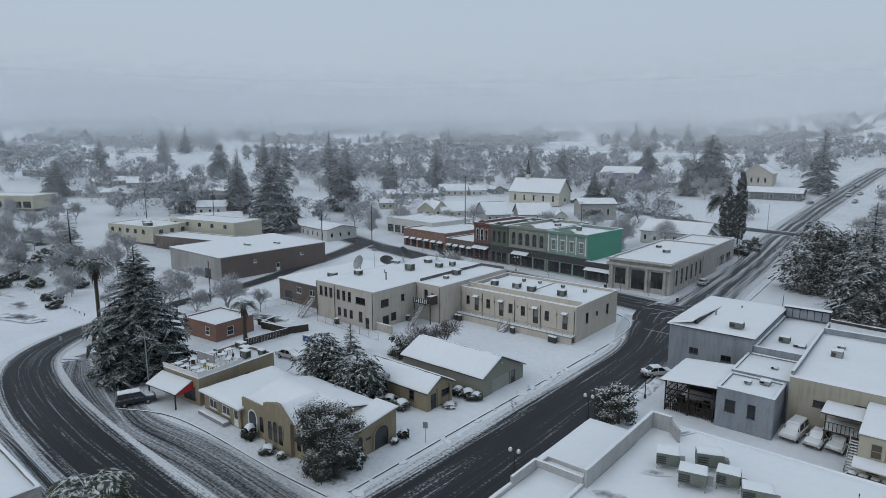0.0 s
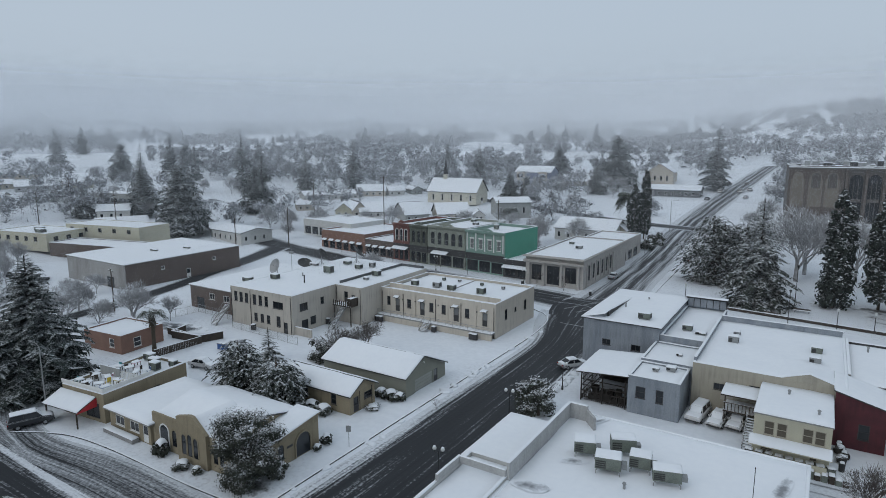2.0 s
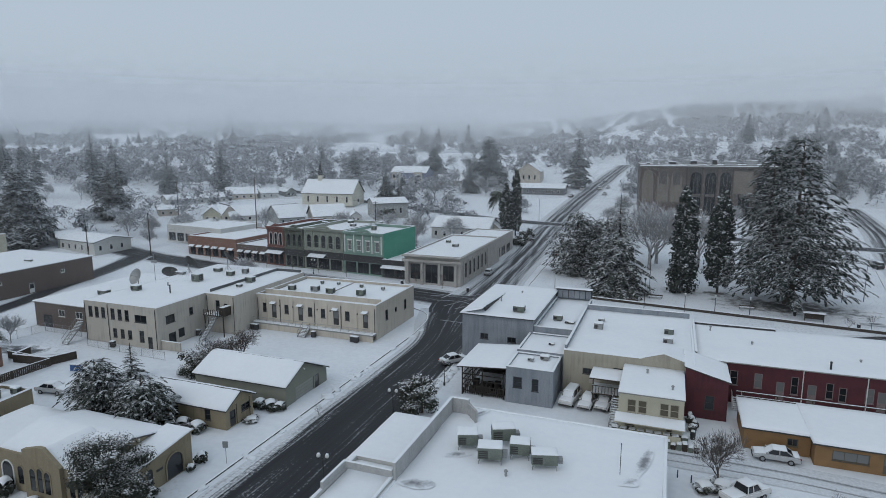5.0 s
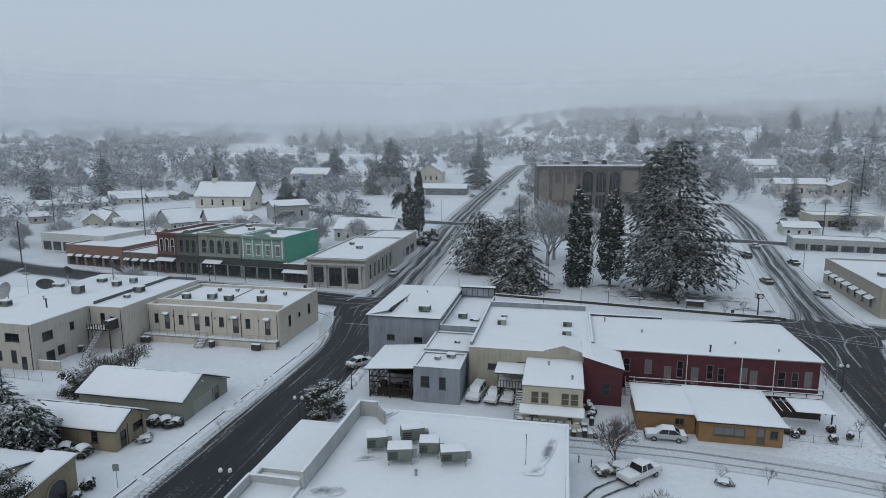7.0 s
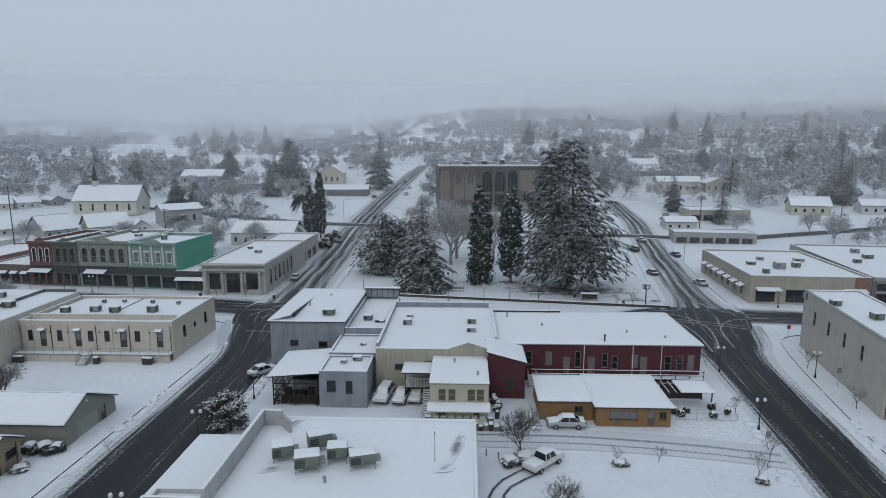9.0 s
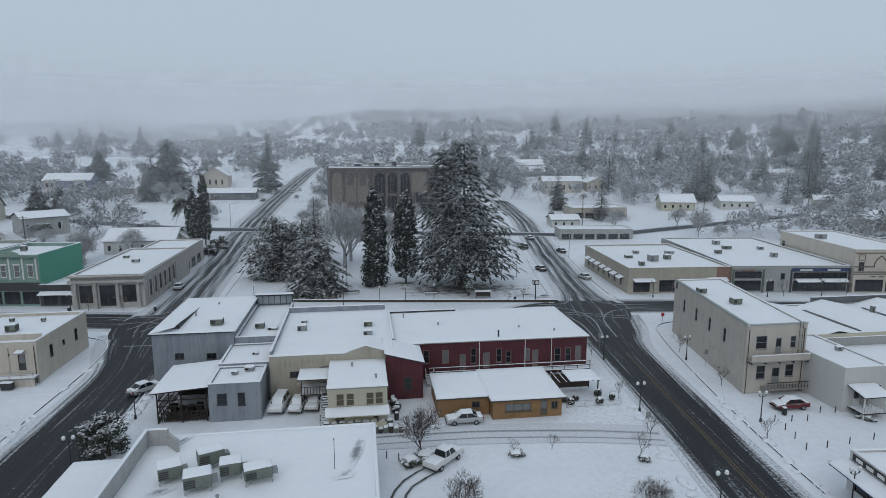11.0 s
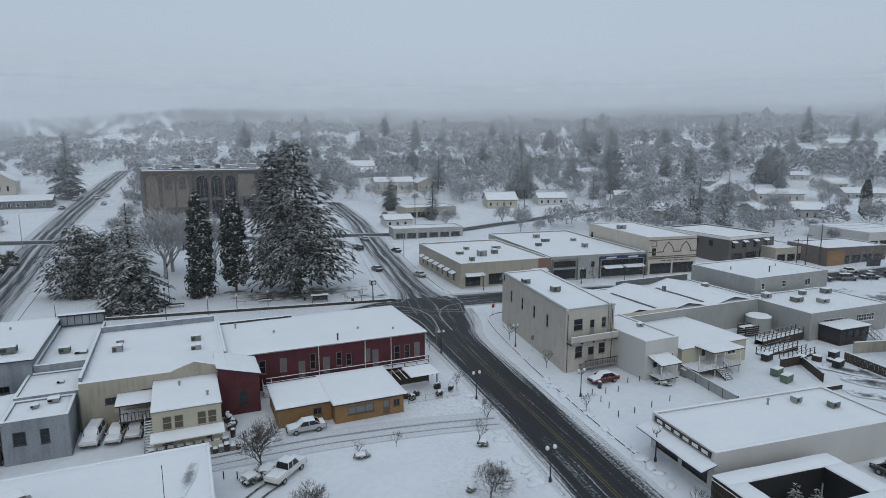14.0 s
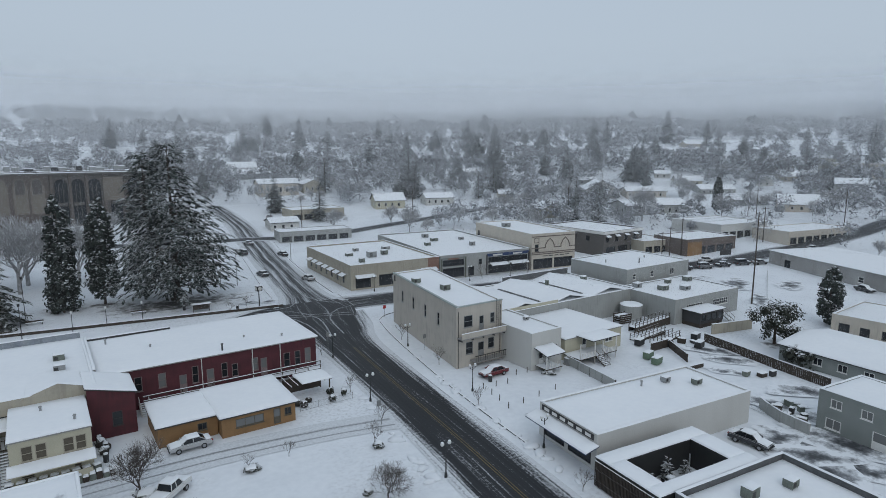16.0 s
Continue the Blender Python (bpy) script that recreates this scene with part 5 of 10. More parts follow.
part("screen", boxes((4.6, 5.6, -2.0, -0.02, 3.95, 5.4)), DARKWOOD, an)
cap(an, 1.2, 4.5, -2.1, -0.1, 3.95, 0.08, 0.7, None, 8)

# yellow annex: awning, shutters
bm = bmesh.new()
prism(bm, [(-1.5, 2.2), (-0.01, 2.75), (-0.01, 2.85), (-1.5, 2.3)], -0.3, 7.4, "x")
part("awning", bm, YELLOW, apt)
cap(apt, -0.3, 7.4, -1.5, -0.03, 0, 0.13, 0.7, lambda x, y: 2.86 + y * 0.369, 4, "awning_snow")
part("porch_wall", boxes((0.1, 7.0, -1.3, -1.15, 0, 1.3)), YELLOW, apt)

# two-storey block: balcony, ladder
tb = bpy.data.objects["two_storey_block"]
bm = boxes((-0.1, 0.32, 0.0, 28.6, 9.82, 10.0), (0.33, 9.1, -0.1, 0.3, 9.82, 9.95))
for v in bm.verts:
    v.co.x += 0.175 * v.co.y
part("coping", bm, COPING, tb, "pale grey-green metal coping")
part("balcony_floor", boxes((0.1, 8.9, -1.3, -0.01, 4.9, 5.05)), CONCRETE, tb)
part("balcony_front", boxes((0.1, 8.9, -1.3, -1.22, 5.05, 5.9)), OFFICE, tb)
cap(tb, 0.1, 8.9, -1.36, -1.16, 5.9, 0.08, 0.8, None, 1)
for u in (0.2, 2.3, 4.4, 6.5, 8.6):
    part("bracket", boxes((u, u + 0.12, -1.2, -0.01, 4.6, 4.9)), DARKTRIM, tb)
for u in (7.7, 8.2):
    bm = bmesh.new()
    tube(bm, (u, -0.2, 5.0), (u, -0.2, 10.3), 0.03, None, 5)
    part("ladder_rail", bm, IRON, tb)
for k in range(13):
    bm = bmesh.new()
    tube(bm, (7.7, -0.2, 5.3 + k * 0.36), (8.2, -0.2, 5.3 + k * 0.36), 0.02, None, 5)
    part("rung", bm, IRON, tb)
part("porch_deck", boxes((2.6, 8.8, -1.5, -0.01, 0.9, 1.05)), CONCRETE, tb)
part("porch_rail", boxes((2.6, 8.8, -1.5, -1.42, 1.9, 2.0)), IRON, tb)
for k in range(14):
    part("baluster", boxes((2.7 + k * 0.46, 2.74 + k * 0.46, -1.48, -1.44, 1.05, 1.9)), IRON, tb)

# porch of the grey-white block
pp = thing("side_porch", "small wooden side porch with a snowy roof", "porch", 62.0, 63.6, 0, 0)
for x, y in ((0.1, 0.1), (3.0, 0.1)):
    part("post", boxes((x, x + 0.13, y, y + 0.13, 0, 3.0)), WHITE, pp)
part("deck", boxes((0, 3.3, 0, 2.55, 0.7, 0.85)), DARKWOOD, pp)
bm = bmesh.new()
prism(bm, [(-0.3, 2.95), (2.55, 3.6), (2.55, 3.72), (-0.3, 3.07)], -0.3, 3.6, "x")
part("roof", bm, DARKTRIM, pp)
cap(pp, -0.3, 3.6, -0.3, 2.55, 0, 0.15, 0.7, lambda x, y: 3.16 + y * 0.228, 2, "roof_snow")
for i in range(9):
    part("baluster", boxes((0.15 + i * 0.36, 0.21 + i * 0.36, 0.1, 0.16, 0.85, 1.7)), WHITE, pp)

# deck of the yellow cottage
dk = thing("wooden_deck", "raised wooden deck with pickets and posts", "deck", 68.6, 63.0, 0, 0)
part("floor", boxes((0, 8.6, 0, 3.6, 1.1, 1.25)), DARKWOOD, dk)
cap(dk, 0, 8.6, 0, 3.6, 1.25, 0.08, 0.8, None, 3)
for i in range(26):
    if not 10 < i < 15:
        part("picket", boxes((0.05 + i * 0.335, 0.2 + i * 0.335, 0.0, 0.06, 1.1, 2.1)), WHITE, dk)
for x in (0.1, 3.4, 5.2, 8.4):
    part("post", boxes((x, x + 0.14, 0.1, 0.24, 0, 3.7)), WHITE, dk)
part("porch_roof", boxes((2.6, 9.0, -0.2, 3.58, 3.72, 3.86)), DARKTRIM, dk)
cap(dk, 2.6, 9.0, -0.2, 3.58, 3.86, 0.16, 0.9, None, 4, "roof_snow")

# glazed porch of the clinic
gp = thing("glazed_porch", "dark glazed porch with a snowy lean-to roof", "porch", 103.0, 64.8, 0, -2)
wall(gp, (0, 0), (7.2, 0), 0.8, 2.9, DARKTRIM, row_of(4, 0.3, 1.75, 1.2, 1.4, 1.4, "shop"), 0.15, GREYWALL)
wall(gp, (7.2, 0.15), (7.2, 4.0), 0.8, 2.9, DARKTRIM, [(0.5, 1.2, 2.6, 1.4, "shop")], 0.15, GREYWALL)
wall(gp, (0, 4.0), (0, 0.15), 0.8, 2.9, DARKTRIM, [], 0.15)
part("base", boxes((0.1, 7.1, 0.1, 4.0, 0, 0.8)), DARKWOOD, gp)
part("roof", boxes((-0.3, 7.5, -0.3, 4.0, 2.92, 3.05)), DARKTRIM, gp)
cap(gp, -0.3, 7.5, -0.3, 4.0, 3.05, 0.16, 0.9, None, 5, "roof_snow")

# white shop: sign band, awning, and the courtyard roof beside it
wsop = bpy.data.objects["white_shop"]
NAVY = material("navy_cloth", (0.03, 0.055, 0.14), (0.022, 0.04, 0.10), 0.8, 1.0, 8, 0.05)
bm = bmesh.new()
prism(bm, [(-1.9, 2.5), (-0.02, 3.0), (-0.02, 3.1), (-1.9, 2.6)], -0.4, 10.2, "x")
for v in bm.verts:
    v.co = Vector((v.co.y, v.co.x, v.co.z))
part("awning", bm, NAVY, wsop, "navy blue awning")
bm = bmesh.new()
snow_slab(bm, -1.9, -0.06, -0.4, 10.2, 0, 0.14, 0.8, lambda x, y: 3.12 + x * 0.266, 3)
part("awning_snow", bm, SNOW_ROOF, wsop)
bmesh_sign = boxes((-0.08, -0.005, 0.5, 9.4, 3.35, 4.0))
part("sign_band", bmesh_sign, DARKTRIM, wsop)
for k in range(6):
    part("sign_bar", boxes((-0.12, -0.085, 0.9 + k * 1.42, 1.8 + k * 1.42, 3.5, 3.85)), WHITE, wsop)
ct = thing("courtyard_roof", "square snowy roof round a dark open courtyard", "building", 44.0, 30.4, 0, -6)
for d in ((0, 14.2, 0, 1.6), (0, 14.2, 6.4, 8.4), (0, 2.2, 1.62, 6.38), (11.6, 14.2, 1.62, 6.38)):
    part("roof", boxes((d[0], d[1], d[2], d[3], 2.9, 3.05)), IRON, ct)
    cap(ct, d[0], d[1], d[2], d[3], 3.05, 0.16, 1.0, None, d[0] + d[3], "roof_snow")
for a, b in (((0.1, 0.1), (14.1, 0.1)), ((14.1, 0.3), (14.1, 8.3)), ((0.1, 8.3), (0.1, 0.3))):
    wall(ct, a, b, 0, 2.88, IRON, [], 0.18)
for a, b in (((2.2, 1.6), (11.6, 1.6)), ((11.6, 1.8), (11.6, 6.2)), ((11.6, 6.4), (2.2, 6.4)), ((2.2, 6.2), (2.2, 1.8))):
    wall(ct, b, a, 0, 2.88, IRON, [], 0.12)
for k in range(44):
    part("slat", boxes((-0.16, -0.1, 0.12 + k * 0.186, 0.22 + k * 0.186, 0.1, 2.75)), DARKWOOD, ct)
for z in (0.5, 1.7, 2.6):
    part("rail", boxes((-0.09, 0.05, 0.1, 8.3, z, z + 0.12)), DARKWOOD, ct)
for i in range(3):
    x, y = 4.2 + i * 2.6, 3.0 + (i % 2) * 1.6
    bm = bmesh.new()
    tube(bm, (x, y, 0), (x, y, 0.7), 0.05, None, 6)
    tube(bm, (x, y, 0.7), (x, y, 0.76), 0.5, None, 12)
    tb2 = thing("patio_table", "round patio table under a heap of snow", "table", 0, 0, 0, 0, "patio tables")
    tb2.matrix_basis = at(44.0, 30.4, 0, -6)
    part("table", bm, IRON, tb2)
    cap(tb2, x - 0.38, x + 0.38, y - 0.38, y + 0.38, 0.765, 0.2, 0.3, None, i)
    for k in range(3):
        a = k * 2.1 + i
        cx, cy = x + math.cos(a) * 0.9, y + math.sin(a) * 0.9
        ch = thing("patio_chair", "dark patio chair heaped with snow", "chair", 0, 0, 0, 0, "patio chairs")
        ch.matrix_basis = at(44.0, 30.4, 0, -6) @ at(cx, cy, 0, math.degrees(a) - 90)
        part("seat", boxes((-0.22, 0.22, -0.22, 0.22, 0.42, 0.46)), IRON, ch)
        part("backrest", boxes((-0.22, 0.22, 0.18, 0.22, 0.46, 0.95)), IRON, ch)
        for lx in (-0.2, 0.17):
            for ly in (-0.2, 0.17):
                part("leg", boxes((lx, lx + 0.03, ly, ly + 0.03, 0, 0.42)), IRON, ch)
        cap(ch, -0.2, 0.2, -0.2, 0.16, 0.46, 0.14, 0.2, None, k + i)

ms = bpy.data.objects["mid_store"]
for u in (1.0, 12.5, 24.0):
    cap(ms, u, u + 10.5, 0.6, 18.4, 0, 0.15, 1.1, lambda x, y: 4.85 + max(0.0, 1.1 - abs(x - u - 5.25) * 0.21), u, "ridge_snow")
for u in (11.75, 23.4):
    part("roof_seam", boxes((u, u + 0.55, 3.0, 15.5, 4.98, 5.07)), SLATEWALL, ms, "dark wet seam between roof waves")
part("parapet_strip", boxes((2.0, 14.0, 0.02, 0.24, 5.12, 5.7)), YELLOW, ms, "pale yellow upstand")
part("parapet_strip", boxes((16.0, 35.5, 18.7, 18.98, 5.12, 6.4)), SLATEWALL, ms, "slate-grey back wall")
cap(ms, 16.0, 35.5, 18.66, 19.0, 6.4, 0.08, 1.0, None, 5)
# bank columns and cornice
bank = bpy.data.objects["corner_bank"]
for u in (1.0, 4.9, 9.4, 13.6):
    bm = bmesh.new()
    tube(bm, (u, -0.35, 0.5), (u, -0.35, 5.3), 0.34, 0.29, 12)
    box(bm, u - 0.42, u + 0.42, -0.75, -0.01, 0.0, 0.5)
    box(bm, u - 0.42, u + 0.42, -0.75, -0.01, 5.3, 5.6)
    part("column", bm, STONE, bank)
part("cornice", soften(boxes((-0.3, 15.0, -0.9, -0.01, 5.62, 6.2), (-0.4, 15.1, -1.0, -0.01, 6.9, 7.2)), 0.04, 1), STONE, bank)
part("cornice_side", soften(boxes((14.71, 15.1, 0, 35, 6.9, 7.2)), 0.04, 1), STONE, bank)
for i in range(7):
    part("pilaster", soften(boxes((14.71, 14.95, 2.1 + i * 3.4, 2.7 + i * 3.4, 0.4, 5.9)), 0.03, 1), STONE, bank)

# awnings of the low shopfronts
def awnings(ob, spans, z, depth=1.6, mat=None, drop=0.55):
    for u0, u1 in spans:
        bm = bmesh.new()
        prism(bm, [(-depth, z - drop), (-0.02, z), (-0.02, z + 0.06), (-depth, z - drop + 0.06)], u0, u1, "x")
        part("awning", bm, mat or DARKTRIM, ob)
        cap(ob, u0, u1, -depth, -0.05, 0, 0.1, 0.7, lambda x, y: z + 0.07 + (y + 0.02) * drop / depth, u0, "awning_snow")


awnings(bpy.data.objects["brick_store"], [(0.7 + i * 3.25, 2.9 + i * 3.25) for i in range(6)], 3.4, 0.9)
awnings(bpy.data.objects["low_store"], [(0.6 + i * 2.9, 2.6 + i * 2.9) for i in range(4)], 3.3, 0.9)
awnings(bpy.data.objects["dark_shop"], [(0.2, 7.6)], 3.2)
awnings(bpy.data.objects["mall_corner"], [(1.0, 6.0), (19, 23.5)], 3.6)
awnings(bpy.data.objects["mall_middle"], [(15.0, 20.6), (21.2, 27.2)], 3.2, 1.6)
awnings(bpy.data.objects["stone_corner"], [(0.8 + i * 4.6, 2.8 + i * 4.6) for i in range(4)], 6.8, 1.0)
th = bpy.data.objects["theatre"]
outline = [(0.1, 6.2), (4.6, 6.2), (4.6, 6.9), (5.2, 8.0), (6.1, 8.8), (7.0, 8.0), (7.6, 6.9), (7.6, 6.2), (10.0, 6.2), (10.0, 6.9), (10.6, 8.0), (11.5, 8.8), (12.4, 8.0), (13.0, 6.9), (13.0, 6.2), (14.9, 6.2)]
bm = bmesh.new()
for p, q in zip(outline, outline[1:]):
    run, a = math.hypot(q[0] - p[0], q[1] - p[1]), math.atan2(q[1] - p[1], q[0] - p[0])
    box(bm, -0.1, run + 0.1, -0.07, -0.006, -0.13, 0.13, Matrix.Translation((p[0], 0, p[1])) @ Matrix.Rotation(-a, 4, "Y"))
part("brick_arch_line", bm, BROWNBRICK, th, "dark brick line tracing two pointed arches")
for z in (4.35, 4.85, 9.35):
    part("belt_course", boxes((0, 15, -0.10, -0.008, z, z + 0.22)), BROWNBRICK, th)
part("frame_panel", boxes((0.8, 2.4, -0.06, -0.004, 7.7, 7.85), (0.8, 2.4, -0.06, -0.004, 9.0, 9.15), (0.8, 0.95, -0.06, -0.004, 7.85, 9.0), (2.25, 2.4, -0.06, -0.004, 7.85, 9.0)), BROWNBRICK, th)
for k in range(5):
    part("sign_bar", boxes((4.0 + k * 1.9, 5.4 + k * 1.9, -0.05, -0.004, 3.72, 3.95)), DARKTRIM, th)
mm = bpy.data.objects["mall_middle"]
part("fascia", boxes((14.2, 27.9, -0.14, -0.006, 5.0, 5.8)), NAVY, mm, "slate-blue fascia board")
part("fascia", boxes((0.2, 7.6, -0.12, -0.006, 5.25, 5.7)), SAGE, mm, "green-grey fascia board")
for u in (0.15, 7.3, 13.9, 27.6):
    part("pilaster", boxes((u, u + 0.4, -0.16, -0.008, 0, 5.6)), DARKGREEN if u < 8 else DARKTRIM, mm)
for u, w in ((16.0, 3.0), (22.5, 3.0), (2.2, 3.2)):
    part("sign_bar", boxes((u, u + w, -0.20, -0.145, 5.15, 5.55)), WHITE if u > 8 else BRICK, mm)
sc = bpy.data.objects["stone_corner"]
part("cornice", soften(boxes((-0.2, 19.7, -0.35, -0.012, 7.2, 8.0), (-0.35, -0.012, 0.0, 26, 7.2, 8.0)), 0.05, 1), WHITE, sc, "pale cornice under the roof")
part("brick_pier", boxes((21.2, 24.4, -0.1, -0.006, 0.2, 6.2)), BRICK, bpy.data.objects["mall_corner"])
mw = bpy.data.objects["mall_corner"]
for i in range(7):
    v = 3.0 + i * 4.2
    bm = bmesh.new()
    snow_slab(bm, -1.3, -0.05, 34 - v - 3.0, 34 - v, 0, 0.1, 0.7, lambda x, y: 3.6 + x * 0.4, i)
    part("awning_snow", bm, SNOW_ROOF, mw)
    bm = bmesh.new()
    prism(bm, [(-1.3, 3.02), (-0.01, 3.54), (-0.01, 3.59), (-1.3, 3.07)], 34 - v - 3.0, 34 - v)
    part("awning", bm, DARKTRIM, mw)

# ---- the hill behind: hall, church, houses ----
hall = house("town_hall", "massive brownstone hall with tall arches and snowy roof", "building", -12.5, 264, 5, 51, 26, 20.6, HALL, {}, 0.5, z=tz(0, 266) - 0.5)
part("tower_face", boxes((0.0, 17.6, -0.5, -0.01, 0, 20.3)), HALLBRICK, hall, "lighter brown brick end bay")
for u in (1.6, 7.4, 12.6):
    part("panel", soften(boxes((u - 0.7, u + 3.7, -0.62, -0.505, 6.0, 16.2)), 0.03, 1), HALLTRIM, hall, "tan stucco panel")
    arch(hall, at(u, -0.625, 13.0), 3.0, 5.6, HALLPALE, HALL if u > 2 else HALLTRIM, "arched_window", 0.3)
for u in (19.4, 24.9, 30.4, 37.5, 44.0):
    arch(hall, at(u, -0.02, 1.0), 4.2, 17.2, HALLBRICK, GLASS, "tall_arch", 0.35)
    part("spandrel", boxes((u + 0.3, u + 3.9, -0.10, -0.03, 8.2, 9.4)), HALL, hall)
    for k in (1.35, 2.75):
        part("mullion", boxes((u + k - 0.09, u + k + 0.09, -0.12, -0.03, 1.2, 16.2)), HALL, hall)
for u in (18.0, 24.0, 29.5, 35.4, 42.6, 49.2):
    part("pier", soften(boxes((u, u + 0.9, -0.8, -0.01, 0, 19.6)), 0.05, 1), HALLBRICK, hall)
part("sign_panel", boxes((35.3, 42.4, -0.9, -0.4, 9.6, 18.6)), HALLTRIM, hall, "broad tan panel between the arches")
part("cornice", soften(boxes((-0.3, 51.3, -0.7, -0.01, 19.7, 20.5)), 0.05, 1), HALL, hall)
for i in range(16):
    u, v, w, h = 2.5 + i * 2.95, 3 + (i * 7 % 5) * 3.2, 1.3 + (i * 5 % 4) * 0.5, 1.0 + (i * 3 % 4) * 0.4
    part("roof_unit", soften(boxes((u, u + w, v, v + 1.8, 20.6, 20.6 + h)), 0.05, 1), GALV if i % 3 else DARKTRIM, hall)
    cap(hall, u, u + w, v, v + 1.8, 20.6 + h, 0.22, 0.5, None, i, "unit_snow")
for i, u in enumerate((8.5, 9.6, 22.0, 27.4, 31.8, 40.5)):
    bm = bmesh.new()
    tube(bm, (u, 4 + i % 3 * 4, 20.6), (u, 4 + i % 3 * 4, 22.6 + i % 2), 0.22, None, 6)
    part("vent_pipe", bm, GALV, hall)
cap(hall, -0.3, 51.3, -0.72, 0.5, 20.5, 0.3, 0.6, None, 77, "parapet_snow")

ch = gable("church", "cream wooden church with a snowy gabled roof", "church", -159, 238, 5, 25, 13, 5.8, 5.6, CHURCH, {"S": row_of(5, 2.4, 4.8, 1.6, 1.1, 2.8, "sash"), "E": [(5.5, 0.2, 2, 2.8, "door"), (6, 6, 1, 1.6, "sash")]}, "x", 0.5, z=tz(-148, 243) - 0.3)
bm = bmesh.new()
box(bm, 5.4, 7.2, 5.6, 7.4, 9.0, 13.4)
bmesh.ops.recalc_face_normals(bm, faces=bm.faces[:])
part("belfry", bm, CHURCH, ch)
bm = bmesh.new()
tube(bm, (6.3, 6.5, 13.4), (6.3, 6.5, 20.5), 1.15, 0.05, 8)
part("spire", bm, DARKTRIM, ch, "dark slender spire")

COTTAGE_MATS = [CREAM, WHITEWALL, YELLOW, SAGE, OFFICE, TAN, GREYWALL]


HOMES = []


def cottage(k, x, y, w, d, h, rise, ang, ridge="x", label=None, mat=None):
    n = max(2, int(w / 3.2))
    m = max(1, int(d / 4))
    mid = pose(x, y, 0, 0, 0, ang) @ Vector((w / 2, d / 2, 0))
    HOMES.append((mid.x, mid.y, max(w, d) / 2 + 1.5))
    holes = {"S": row_of(n, 1.0, (w - 1.4) / n, h * 0.35, 1.1, h * 0.38, "plain"), "E" if x < 0 else "W": row_of(m, 1.2, (d - 1.6) / m, h * 0.35, 1.0, h * 0.38, "plain")}
    z = min(tz(x, y), tz(x + w * math.cos(math.radians(ang)), y + w * math.sin(math.radians(ang)))) - 0.2
    return gable("house", label or "small wooden house with a snow-covered gabled roof", "house", x, y, ang, w, d, h, rise, mat or COTTAGE_MATS[k % 7], holes, ridge, 0.5, z, group="houses on the hills", snow=0.2)


BLUEHOUSE = material("faded_blue_boards", (0.26, 0.29, 0.38), (0.20, 0.225, 0.30), 0.8, 0.4, 6, 0.1)
vic = cottage(6, -146, 306, 20, 14, 8.2, 3.2, 4, label="grey-blue two-storey Victorian house with a snowy roof", mat=BLUEHOUSE)
for u in (1.2, 13.6):
    part("bay", soften(boxes((u, u + 4.6, -1.6, -0.02, 0, 8.6)), 0.08, 1), CREAM, vic, "cream two-storey bay")
    for z in (1.6, 5.4):
        for k in range(2):
            part("bay_window", boxes((u + 0.6 + k * 1.9, u + 1.9 + k * 1.9, -1.68, -1.605, z, z + 2.0)), GLASS, vic)
    cap(vic, u - 0.3, u + 4.9, -1.9, 1.0, 8.6, 0.3, 0.9, None, u, "bay_snow")
part("belt_course", boxes((0, 20, -0.12, -0.01, 4.2, 4.6)), WHITE, vic)
cottage(4, -73, 303, 23, 13, 3.6, 1.8, 3, label="long low dark-walled house with a broad snowy roof", mat=SLATEWALL)
cottage(0, -84, 340, 14, 18, 7.0, 4.6, 5, "y", label="tall cream house with a steep snowy gable")
cottage(1, -79, 198, 21, 13, 4.8, 3.0, 0, label="pale house with a broad snowy roof behind the bank")
cottage(5, -62, 204, 6, 8, 4.2, 2.4, 0, "y")
